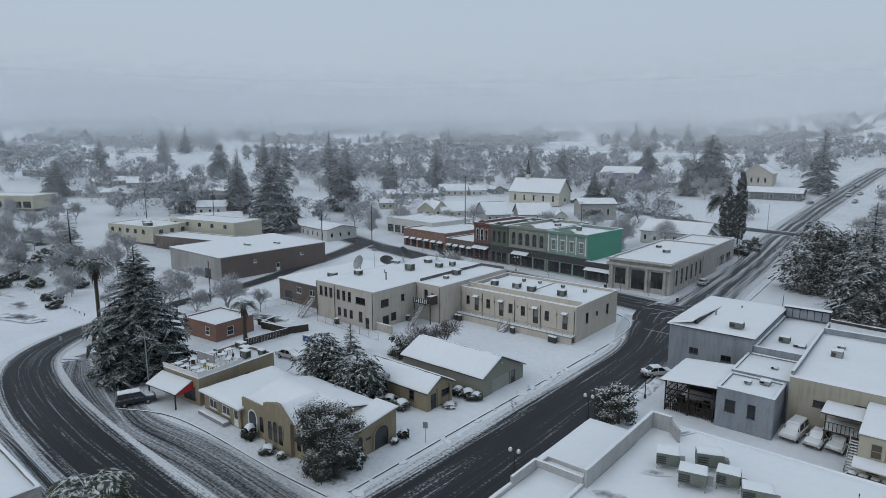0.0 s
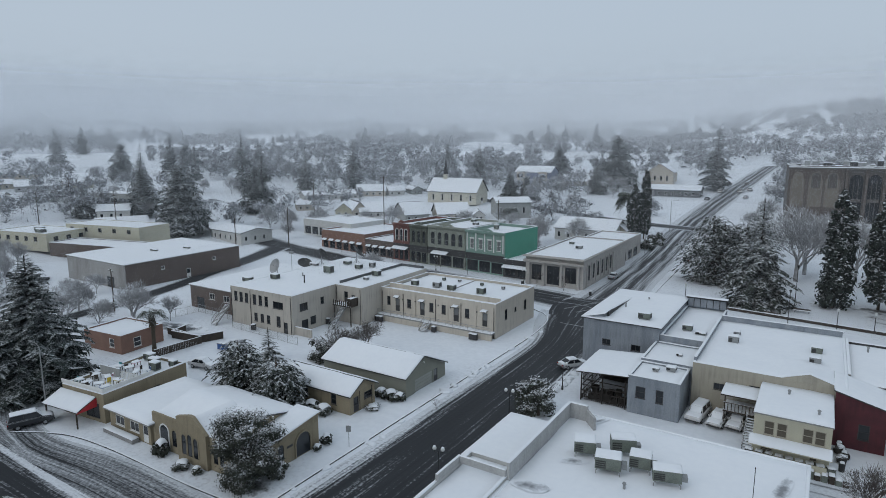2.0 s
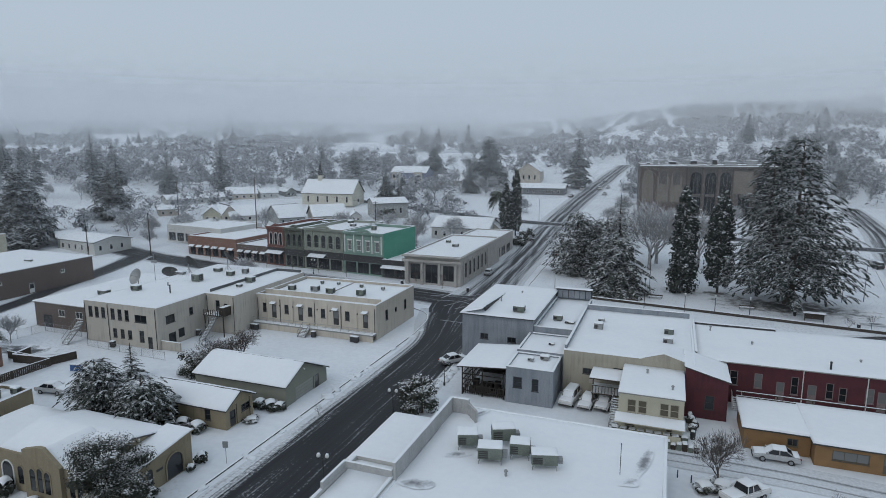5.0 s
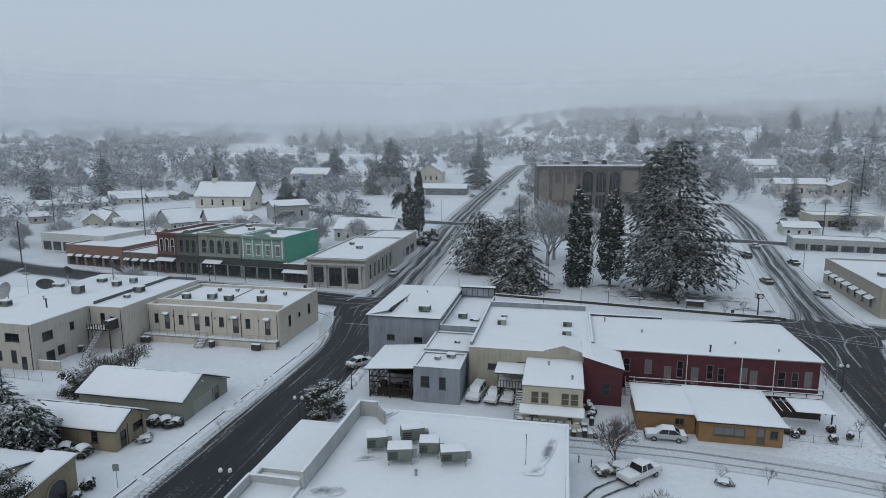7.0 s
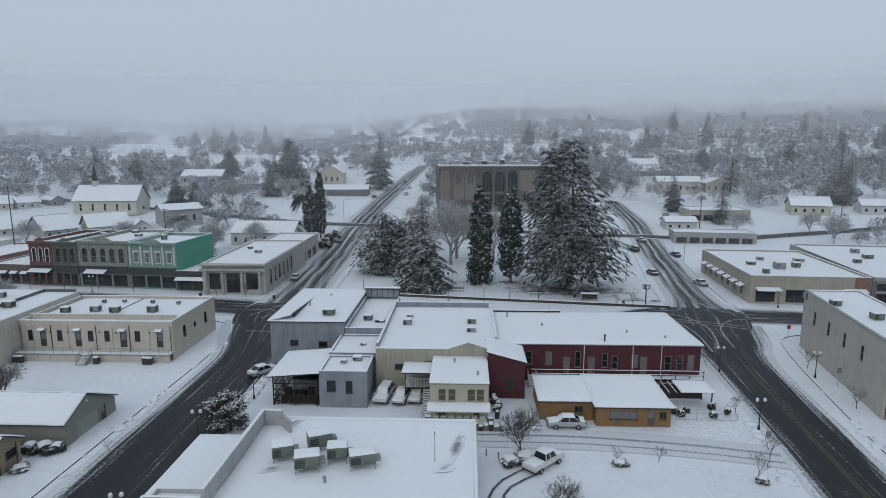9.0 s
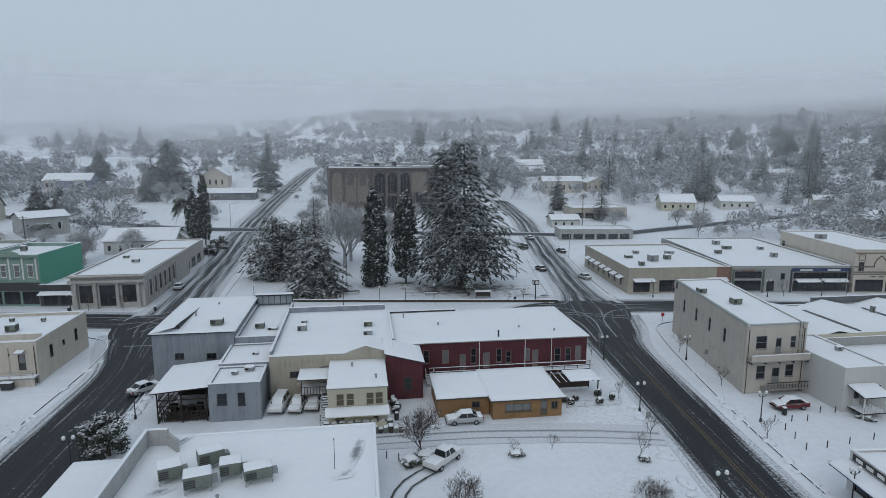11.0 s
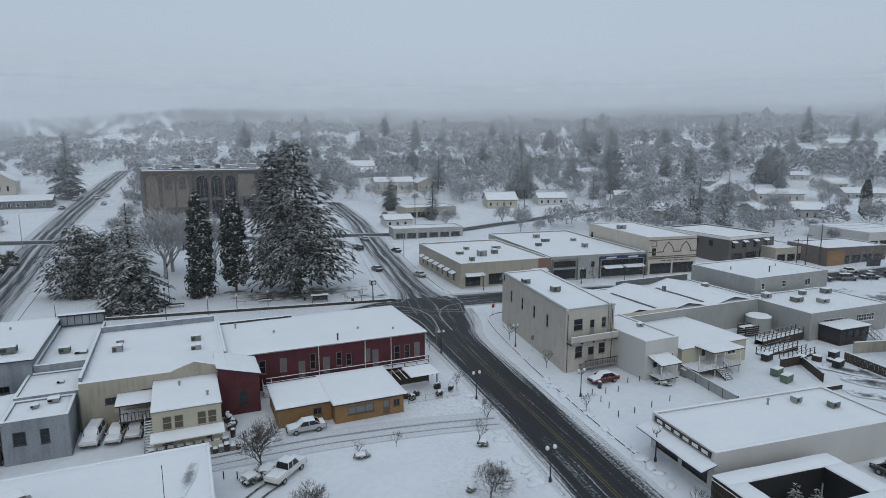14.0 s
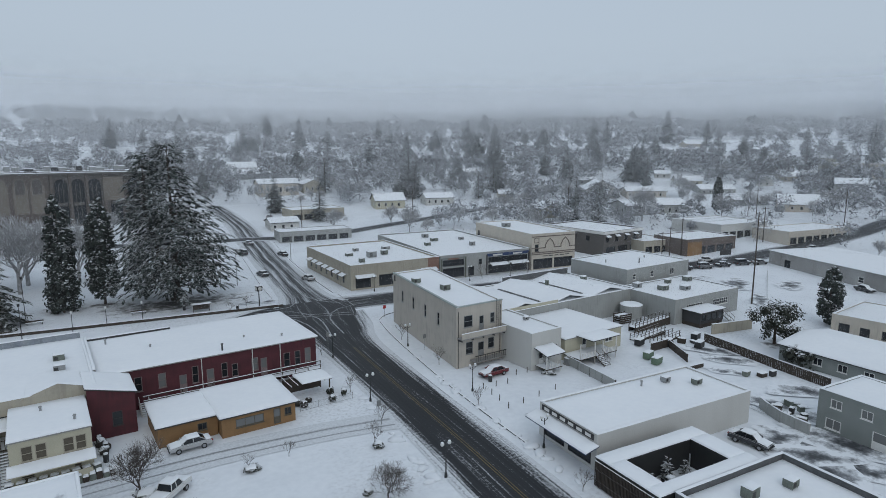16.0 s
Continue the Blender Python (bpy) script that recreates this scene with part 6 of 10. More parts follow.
for i, (k, x, y, w, d, h, rise, ang, rg) in enumerate((
        (0, 94, 303, 20, 12, 6.6, 2.2, -6, "x"), (5, 117, 302, 11, 11, 5.0, 2.2, -6, "y"), (1, 74, 226, 11, 9, 3.4, 1.4, -4, "x"), (2, 130, 247, 14, 11, 4.2, 3.0, -15, "x"), (4, 385, 278, 38, 16, 4.6, 2.0, -30, "x"), (6, 208, 168, 30, 14, 4.6, 2.0, -20, "x"), (1, -180, 134, 18, 12, 4.2, 1.2, -8, "x"), (0, 440, 300, 22, 12, 4, 2.4, -30, "x"), (3, -400, 110, 22, 12, 4, 2.4, 30, "x"),
        (3, -227, 60, 5.5, 8, 3.1, 2.0, 69, "y"), (1, -235, 124, 11.3, 10, 3.9, 2.1, 61, "x"), (4, -215, 113, 16.5, 11, 2.8, 1.9, 59, "x"), (0, -371, 144, 21.9, 12, 2.8, 1.9, 69, "x"),
        (5, -336, 123, 15.4, 11, 2.8, 1.9, 69, "x"), (6, -321, 133, 15.4, 11, 2.9, 2.3, 68, "x"), (4, -304, 106, 13.7, 12, 2.8, 1.4, 61, "x"), (1, -312, 100, 11.7, 10, 2.8, 1.2, 64, "x"),
        (3, -291, 122, 16.4, 11, 2.8, 1.2, 57, "x"), (1, -395, 176, 12.3, 10, 2.8, 1.2, 79, "x"), (2, -316, 153, 12.6, 11, 2.8, 1.7, 72, "x"), (3, -181, 134, 6.6, 9, 3.5, 1.2, 61, "x"),
        (1, -207, 206, 27.7, 12, 2.8, 1.7, 51, "x"), (4, -193, 187, 7.1, 9, 2.8, 1.2, 53, "x"), (2, -170, 186, 6.7, 12, 3.3, 2.7, 50, "y"), (0, -164, 190, 5.9, 12, 3.3, 3.4, 54, "y"),
        (1, -161, 191, 10.2, 11, 2.8, 3.4, 53, "x"), (6, -141, 195, 10.4, 14, 3.2, 4.4, 49, "x"), (4, -132, 205, 13.5, 13, 2.8, 3.8, 45, "x"), (1, -119, 211, 4.6, 9, 2.8, 1.8, 43, "y"),
        (1, -184, 241, 8.2, 10, 2.8, 2.2, 51, "x"), (0, -196, 231, 13.8, 11, 2.8, 2.7, 47, "x"), (3, -177, 251, 5.5, 10, 2.8, 1.6, 49, "y"), (6, -113, 220, 14.3, 12, 6.8, 1.7, 40, "x"),
        (5, -122, 317, 17.0, 12, 2.8, 3.7, 34, "x"), (1, 155, 243, 14.0, 10, 3.8, 2.1, -20, "x"), (2, 194, 236, 6.9, 9, 2.8, 1.6, -26, "x"), (5, 178, 188, 12.2, 12, 4.1, 2.6, -30, "y"),
        (1, 227, 209, 16.2, 14, 4.8, 4.6, -35, "y"), (6, 254, 239, 9.0, 9, 2.8, 1.7, -33, "x"), (4, 242, 196, 19.5, 11, 3.9, 1.8, -39, "x"), (1, 224, 177, 15.9, 11, 3.1, 1.5, -39, "x"),
        (6, 274, 177, 17.2, 11, 2.8, 1.9, -45, "x"), (3, 261, 152, 14.1, 12, 2.8, 1.3, -47, "x"), (0, 261, 132, 15.2, 13, 3.4, 3.6, -50, "x"), (5, 330, 166, 20.7, 12, 3.0, 2.8, -51, "x"),
        (1, 311, 169, 7.3, 10, 2.8, 2.4, -48, "y"), (6, 301, 128, 12.1, 11, 6.9, 2.2, -54, "x"), (1, 302, 122, 8.7, 9, 2.8, 1.2, -55, "x"), (1, 102, 392, 18.0, 12, 2.8, 3.6, -5, "x"),
        (3, 94, 358, 24.1, 12, 3.6, 2.8, -9, "x"), (4, 360, 193, 16.0, 11, 2.8, 1.7, -49, "x"), (1, 299, 223, 8.5, 9, 2.8, 1.6, -40, "x"), (2, 286, 199, 13.1, 10, 3.0, 2.5, -42, "x"),
        (0, 359, 135, 7.0, 10, 2.9, 2.1, -56, "x"), (1, 222, 305, 10.7, 9, 2.8, 1.5, -26, "x"), (4, 137, 334, 8.2, 9, 2.8, 1.2, -16, "x"), (1, 350, 216, 10.0, 10, 2.8, 1.6, -45, "x"),
        (2, 410, 188, 12.8, 11, 2.8, 1.4, -52, "x"))):
    cottage(k, x, y, w, d, h, rise, ang + (i * 37 % 23 - 11 if i > 8 else 0), rg)

for name, label, x, y, ang, w, d, h, mat in (
        ("hill_office", "low modern office with a flat snowy roof", 88, 241, -2, 23, 14, 4.4, TAN), ("hill_shop", "low flat-roofed shop below the hill", 70, 205, -8, 26, 10, 3.8, GREYWALL),
        ("plaza_shop", "orange and brown shop on a cleared street", 168, 112, -8, 22, 14, 5.2, BROWNBRICK), ("tan_store", "small tan store with a snowy flat roof", 160, 122, -8, 12, 16, 4.2, TAN), ("blue_store", "long pale blue store with a white front", 196, 118, -8, 24, 22, 5.6, WHITEWALL),
        ("street_store", "long low store with a snowy roof", 206, 100, -10, 32, 14, 4.4, CREAM), ("corner_store", "low store with dark eaves beside the street", 222, 60, -60, 30, 18, 4.2, GREYWALL), ("tan_block", "large tan block far up the slope", 362, 155, -40, 36, 18, 6, TAN),
        ("bright_store", "long store with an ochre wall and snowy roof", -303, 62, 35, 30, 14, 5.0, YELLOW), ("flat_block", "low dark-walled block with a snowy roof", -272, 140, 15, 26, 14, 4.6, GREYWALL), ("glass_store", "grey store with tall front windows", -160, 158, -8, 26, 18, 5.4, WHITEWALL)):
    n = int(w / 4)
    mid = pose(x, y, 0, 0, 0, ang) @ Vector((w / 2, d / 2, 0))
    HOMES.append((mid.x, mid.y, max(w, d) / 2 + 1.5))
    house(name, label, "building", x, y, ang, w, d, h, mat, {"S": row_of(n, 0.8, (w - 1.2) / n, 0.5, (w - 1.2) / n - 0.8, h * 0.5, "shop")}, 0.35, z=tz(x, y) - 0.2, frame_mat=DARKTRIM)
ps = bpy.data.objects["plaza_shop"]
part("orange_panel", boxes((0.3, 6.5, -0.1, -0.03, 0.3, 4.6)), ORANGE, ps, "bright orange panel")

# ---- trees ----
def poly_mesh(name, verts, faces, mat, smooth=False):
    me = bpy.data.meshes.new(name)
    me.from_pydata(verts, [], faces)
    if smooth:
        me.polygons.foreach_set("use_smooth", [True] * len(me.polygons))
    me.materials.append(mat)
    return me


def trunk_mesh(points, sides=8, mat=None):
    """A tapered trunk along (x, y, z, radius) points."""
    bm = bmesh.new()
    for a, b in zip(points, points[1:]):
        tube(bm, a[:3], b[:3], a[3], b[3], sides, cap=False)
    me = bpy.data.meshes.new("trunk")
    bm.to_mesh(me)
    bm.free()
    me.materials.append(mat or BARK)
    return me


def frond(V, F, root, yaw, length, droop, rise, width, rng, segs=5):
    """One drooping branch: a bowed, ragged spray with hanging side twigs."""
    c, s = math.cos(yaw), math.sin(yaw)
    base = len(V)
    for i in range(segs + 1):
        t = i / segs
        out = length * t
        z = rise * length * t - droop * length * t * t
        w = width * length * (0.25 + 1.5 * t * (1.15 - t)) * rng.uniform(0.75, 1.25)
        cx, cy, cz = root[0] + c * out, root[1] + s * out, root[2] + z
        V.append((cx - s * w, cy + c * w, cz - 0.25 * w))
        V.append((cx, cy, cz + 0.10 * w))
        V.append((cx + s * w, cy - c * w, cz - 0.25 * w))
    for i in range(segs):
        a = base + 3 * i
        F.append((a, a + 1, a + 4, a + 3))
        F.append((a + 1, a + 2, a + 5, a + 4))
    for k in range(int(5 + length * 1.6)):
        t = rng.uniform(0.25, 1.0)
        side = rng.choice((-1, 1))
        out = length * t
        z = rise * length * t - droop * length * t * t
        w = width * length * rng.uniform(0.5, 1.5)
        px, py, pz = root[0] + c * out, root[1] + s * out, root[2] + z
        tip = (px + c * w * 0.8 - side * s * w, py + s * w * 0.8 + side * c * w, pz - rng.uniform(0.25, 0.9) * w)
        q = len(V)
        V += [(px, py, pz), (px + c * 0.22 * length * 0.5, py + s * 0.22 * length * 0.5, pz - 0.03 * length), tip]
        F.append((q, q + 1, q + 2))


def conifer_mesh(seed, height, radius, base=0.08, droop=0.35, rise=0.12, gap=0.7, per=9, shape=1.0, width=0.16, ragged=0.25, tops=((0, 0, 1.0),)):
    rng = random.Random(seed)
    V, F = [], []
    for ox, oy, share in tops:
        top = height * share
        z = height * base if share == 1.0 else top * 0.55
        while z < top - 0.4:
            t = (z - height * base) / (height * (1 - base))
            reach = radius * (max(0.0, 1 - (z / top - base) / (1 - base)) ** shape) + 0.25
            if t < 0.12:
                reach *= 0.72 + 2.2 * t
            lump = 1 + ragged * noise.noise((seed * 7.3, z * 0.35, share))
            n = max(5, int(per * (0.55 + 0.45 * reach / radius)))
            turn = rng.uniform(0, 6.28)
            for k in range(n):
                yaw = turn + 6.283 * (k + rng.uniform(-0.3, 0.3)) / n
                side = 1 + ragged * noise.noise((math.cos(yaw) * 1.3 + seed, math.sin(yaw) * 1.3, z * 0.3))
                length = reach * lump * side * rng.uniform(0.72, 1.12)
                lean = 0.35 * t
                frond(V, F, (ox, oy, z + rng.uniform(-0.3, 0.3)), yaw, length, droop * (1 - 0.6 * lean), rise + lean, width, rng)
            z += gap * rng.uniform(0.8, 1.2) * (0.65 + 0.35 * reach / radius)
        q = len(V)
        V += [(ox - 0.12, oy, top - 0.9), (ox + 0.12, oy, top - 0.9), (ox, oy, top + 0.2), (ox, oy - 0.12, top - 0.9), (ox, oy + 0.12, top - 0.9)]
        F += [(q, q + 1, q + 2), (q + 3, q + 4, q + 2)]
    return V, F


def clumps(V, F, centres, per, size, rng, flat=0.8):
    """Many small leaves in ragged clumps round the centres (x, y, z, radius)."""
    for cx, cy, cz, r in centres:
        for _ in range(per):
            while True:
                a, b, c = rng.uniform(-1, 1), rng.uniform(-1, 1), rng.uniform(-1, 1)
                d = a * a + b * b + c * c
                if 0.15 < d < 1:
                    break
            k = (0.55 + 0.45 * d)
            x, y, z = cx + a * r * k, cy + b * r * k, cz + c * r * k * flat
            s = size * rng.uniform(0.6, 1.4)
            q = len(V)
            n = Vector((a, b, c + 0.5)).normalized()
            u = n.orthogonal().normalized()
            u.rotate(Euler((rng.uniform(-0.35, 0.35), rng.uniform(-0.35, 0.35), rng.uniform(-0.5, 0.5))))
            v = n.cross(u)
            o = Vector((x, y, z))
            V += [tuple(o - u * s - v * s * 0.3), tuple(o + u * s * 0.2 - v * s * 0.8), tuple(o + u * s + v * s * 0.2), tuple(o - u * s * 0.2 + v * s * 0.8)]
            F.append((q, q + 1, q + 2, q + 3))


def plant(name, label, trunk, crown, x, y, ang=0, scale=1.0, category="tree", group="", crown_name="crown"):
    th = thing(name, label, category, x, y, tz(x, y), ang, group)
    th.scale = (scale, scale, scale)
    if trunk:
        mesh_part("trunk", trunk, th)
    mesh_part(crown_name, crown, th)
    return th


def conifer(name, label, seed, x, y, height, radius, mat=None, group="", **kw):
    V, F = conifer_mesh(seed, height, radius, **kw)
    return plant(name, label, trunk_mesh([(0, 0, -0.2, height * 0.022), (0, 0, height * 0.5, height * 0.013), (0, 0, height * 0.96, 0.04)]), poly_mesh("crown", V, F, mat or NEEDLE), x, y, seed * 40, group=group)


conifer("fir_tree", "tall dark fir with snow on its drooping branches beside a street", 3, -90.5, 37.5, 19.5, 7.8, base=0.04, gap=0.5, per=17, shape=0.85, width=0.19)
conifer("fir_tree", "dark fir with snowy branches beyond a bend", 5, -187, 61, 16.7, 5.0, gap=0.7)
conifer("park_fir", "park fir with snow-laden drooping boughs", 8, -10.5, 141.5, 23.0, 7.8, LADEN, base=0.03, gap=0.8, per=11, droop=0.5, shape=0.75, width=0.18)


def cedar(name, label, seed, x, y, height, radius, outline, tops, clear=0.1, gap=0.9, per=12, spray=2.3, mat=None):
    """A broad cedar: tiers of limbs, each feathered with short snowy sprays; outline gives the reach at each share of the height."""
    rng = random.Random(seed)
    V, F = [], []
    bm = bmesh.new()
    for ox, oy, share in tops:
        tube(bm, (ox * 0.15, oy * 0.15, -0.3), (ox, oy, height * share * 0.6), 0.9 if share == 1 else 0.5, 0.35, 8, cap=False)
        tube(bm, (ox, oy, height * share * 0.6), (ox, oy, height * share), 0.35, 0.04, 6, cap=False)
        z = height * (clear if share == 1 else 0.5)
        while z < height * share - 0.5:
            t = z / (height * share)
            reach = radius * float(np.interp(t, *zip(*outline))) * (1 if share == 1 else 0.6)
            n = max(5, int(per * (0.4 + 0.6 * reach / radius)))
            turn = rng.uniform(0, 6.28)
            for k in range(n):
                yaw = turn + 6.283 * (k + rng.uniform(-0.35, 0.35)) / n
                lump = 1 + 0.55 * noise.noise((math.cos(yaw) * 1.1 + seed, math.sin(yaw) * 1.1, z * 0.16))
                length = max(0.8, reach * lump * rng.uniform(0.75, 1.1))
                up = 0.10 + 0.5 * max(0, t - 0.45)
                tip = (ox + math.cos(yaw) * length, oy + math.sin(yaw) * length, z + length * (up - 0.18))
                tube(bm, (ox, oy, z), tip, 0.05 + 0.008 * length, 0.02, 3, cap=False)
                m = max(2, int(length / 1.5))
                for q in range(m):
                    u = 0.30 + 0.70 * (q + rng.random()) / m
                    d = length * u
                    root = (ox + math.cos(yaw) * d, oy + math.sin(yaw) * d, z + d * up - 0.18 * d * u + rng.uniform(-0.35, 0.35))
                    for side in (-1, 1):
                        frond(V, F, root, yaw + side * rng.uniform(0.2, 1.1), spray * rng.uniform(0.6, 1.15), 0.5, 0.08, 0.17, rng, 3)
            z += gap * rng.uniform(0.8, 1.2)
    me = bpy.data.meshes.new("trunk")
    bm.to_mesh(me)
    bm.free()
    me.materials.append(BARK)
    return plant(name, label, me, poly_mesh("crown", V, F, mat or CEDAR), x, y)


cedar("great_cedar", "great dark park cedar with two tops and snowy tiers", 11, 25.0, 144.0, 35.5, 12.6, ((0.05, 0.7), (0.12, 0.92), (0.22, 1.04), (0.4, 0.90), (0.58, 0.64), (0.75, 0.38), (0.9, 0.17), (1.0, 0.04)), ((0, 0, 1.0), (-5.0, 1.0, 0.94)), clear=0.10, gap=1.25, per=12, spray=2.5)
ROUND = ((0.0, 0.7), (0.15, 1.0), (0.5, 0.95), (0.75, 0.7), (0.9, 0.4), (1.0, 0.1))
cedar("park_cedar", "rounded dark park conifer with heavy snow", 14, -22.5, 160.0, 17.0, 7.6, ROUND, ((0, 0, 1.0), (2.5, 0, 0.9)), 0.05, 0.75, 11, 1.8, LADEN)
cedar("park_cedar", "bushy dark park conifer with heavy snow", 15, -15.5, 164.0, 15.0, 6.0, ROUND, ((0, 0, 1.0),), 0.05, 0.75, 11, 1.8, LADEN)


def cypress(name, label, seed, x, y, height, radius, mat=None, group=""):
    rng = random.Random(seed)
    V, F, cs = [], [], []
    z = height * 0.10
    while z < height * 0.985:
        t = z / height
        r = radius * (min(1, t * 6) ** 0.7) * (1 - max(0, (t - 0.55) / 0.45) ** 1.8 * 0.88)
        n = max(4, int(7 * r / radius + 2))
        for k in range(n):
            a = rng.uniform(0, 6.28)
            cs.append((math.cos(a) * r * 0.68, math.sin(a) * r * 0.68, z + rng.uniform(-0.4, 0.4), r * 0.42 * rng.uniform(0.7, 1.3)))
        z += radius * 0.34
    clumps(V, F, cs, 26, 0.20 * radius ** 0.5, rng, 1.25)
    return plant(name, label, trunk_mesh([(0, 0, -0.2, 0.28), (0, 0, height * 0.5, 0.15), (0, 0, height * 0.9, 0.04)]), poly_mesh("crown", V, F, mat or CYPRESS), x, y, group=group)


for k, (u, v, h, r) in enumerate(((3.0, 5.4, 2.2, 0.7), (5.0, 5.7, 1.6, 0.6), (7.4, 5.6, 2.6, 0.8), (9.8, 5.3, 1.8, 0.7), (10.6, 3.2, 1.5, 0.6), (6.2, 2.4, 1.3, 0.8))):
    p = pose(44.0, 30.4, 0, 0, 0, -6) @ Vector((u, v, 0))
    conifer("potted_conifer", "small courtyard conifer bent under snow", 120 + k, p.x, p.y, h, r, LADEN, "courtyard conifers", base=0.05, gap=0.22, per=9)
cypress("cypress_tree", "columnar dark cypress dotted with snow in the park", 21, 3.6, 151.5, 24.8, 3.3, group="park cypresses")
cypress("cypress_tree", "columnar dark cypress dotted with snow in the park", 22, 11.2, 150.2, 24.4, 3.4, group="park cypresses")
cypress("small_cypress", "small rounded cypress with clots of snow", 23, 3.2, 147.0, 8.5, 3.4)
cypress("slim_cypress", "very tall slim dark cypress on the hill street", 24, -52.0, 212, 24.5, 2.2)
cypress("slim_cypress", "very tall slim dark cypress on the hill street", 25, -54.5, 208, 19.5, 2.6)
cypress("yard_cypress", "dark columnar cypress in a yard", 26, 126.4, 52.5, 11.5, 2.4)
cypress("far_cypress", "slim dark cypress among houses", 27, 243, 149, 16.0, 2.0)


def leafy(name, label, seed, x, y, height, radius, mat=None, per=46, size=0.30, stem=0.25, blobs=16, category="tree", flat=0.85):
    rng = random.Random(seed)
    V, F, cs = [], [], []
    for _ in range(blobs):
        a, q = rng.uniform(0, 6.28), rng.uniform(0.1, 0.8) ** 0.6
        zz = rng.uniform(stem + 0.06, 0.86)
        cap = math.sqrt(max(0.05, 1 - ((zz - (stem + 1) / 2) / ((1 - stem) / 1.7)) ** 2))
        cs.append((math.cos(a) * radius * q * cap, math.sin(a) * radius * q * cap, zz * height, radius * rng.uniform(0.28, 0.46)))
    clumps(V, F, cs, per, size, rng, flat)
    bm = bmesh.new()
    tube(bm, (0, 0, -0.2), (0, 0, height * 0.45), 0.05 * radius + 0.06, 0.04 * radius + 0.03, 8)
    for c in cs[::3]:
        tube(bm, (0, 0, height * 0.35), c[:3], 0.03 * radius + 0.02, 0.015, 5)
    me = bpy.data.meshes.new("trunk")
    bm.to_mesh(me)
    bm.free()
    me.materials.append(BARK)
    return plant(name, label, me, poly_mesh("crown", V, F, mat or SHRUB), x, y, category=category)


leafy("garden_tree", "dense dark garden tree with snow on its leaves", 31, -47.0, 37.4, 8.4, 3.5, blobs=90, per=330, size=0.085, stem=0.02, flat=0.75)
for k, (x, y, h, r) in enumerate(((-64.4, 50.6, 8.3, 3.5), (-57.6, 51.0, 6.9, 3.4))):
    cedar("garden_tree", "spreading evergreen heavy with snow behind a house", 32 + k, x, y, h, r, ROUND, ((0, 0, 1.0), (-1.4, 0.5, 0.84), (1.4, 0.3, 0.88), (0.3, -1.0, 0.76)), 0.05, 0.5, 13, 1.3, LADEN)
conifer("garden_tree", "slender evergreen with snow by a fence", 37, -72.4, 62.8, 5.6, 2.0, LADEN, base=0.05, gap=0.35, per=10)
leafy("magnolia_bush", "round magnolia bush with clots of snow at the kerb", 34, -28.4, 67.5, 4.3, 3.2, blobs=28, per=140, size=0.14, stem=0.06, category="bush")
leafy("yard_tree", "dark evergreen yard tree under snow", 35, 105.4, 52.0, 8.6, 4.2, blobs=30, per=130, size=0.18, stem=0.15)
leafy("yard_hedge", "low snowy hedge along a wooden fence", 36, 98, 43.5, 2.6, 3.0, blobs=12, per=50, size=0.3, stem=0.02, category="bush")
leafy("street_bush", "snowy bushes beside the bank street", 38, -45.8, 205, 4.5, 3.2, blobs=14, per=40, size=0.35, stem=0.02, category="bush")
leafy("street_bush", "snowy bushes beside the bank street", 39, -47.2, 197, 3.5, 2.6, blobs=12, per=40, size=0.35, stem=0.02, category="bush")


def bare_mesh(seed, height, spread=0.55, depth=5, thick=0.11, twig=0.012, kids=3):
    """A leafless tree: limbs that fork again and again into fine twigs."""
    rng = random.Random(seed)
    bm = bmesh.new()

    def grow(p, d, length, r, k):
        bend = (d + Vector((rng.uniform(-1, 1), rng.uniform(-1, 1), rng.uniform(-0.3, 0.5))) * 0.18).normalized()
        m, q = p + d * length * 0.5, p + d * length * 0.5 + bend * length * 0.5
        if k > 2:
            tube(bm, p, m, r, r * 0.85, 5, cap=False)
            tube(bm, m, q, r * 0.85, r * 0.66, 5, cap=False)
        else:
            tube(bm, p, q, r, r * 0.5, 3, cap=False)
        if k == 0:
            return
        n = kids + (1 if k in (1, depth) else 0)
        turn = rng.uniform(0, 6.28)
        for i in range(n):
            a = turn + 6.283 * (i + rng.uniform(-0.25, 0.25)) / n
            side = d.orthogonal().normalized()
            side.rotate(Matrix.Rotation(a, 3, d))
            nd = (bend + side * spread * rng.uniform(0.7, 1.3) + Vector((0, 0, 0.12))).normalized()
            u = rng.uniform(0.45, 1.0) if i else 1.0
            o = p + d * length * u if u < 0.5 else m + bend * length * (u - 0.5)
            grow(o, nd, length * rng.uniform(0.68, 0.9), max(r * 0.58, twig), k - 1)

    grow(Vector((0, 0, -0.1)), Vector((0, 0, 1)), height * 0.26, thick, depth)
    me = bpy.data.meshes.new("crown")
    bm.to_mesh(me)
    bm.free()
    me.materials.append(TWIG)
    return me


BARE_NEAR = [bare_mesh(51, 5.5, 0.6, 5, 0.10, 0.012, 4), bare_mesh(52, 5.0, 0.75, 5, 0.09, 0.012, 4), bare_mesh(53, 4.0, 0.5, 4, 0.05, 0.01)]
for me in BARE_NEAR:
    me.materials[0] = TWIG_DARK


def bare(label, k, x, y, scale=1.0, ang=0, group=""):
    th = thing("bare_tree", label, "tree", x, y, tz(x, y), ang, group)
    th.scale = (scale,) * 3
    mesh_part("crown", BARE_NEAR[k], th)
    return th


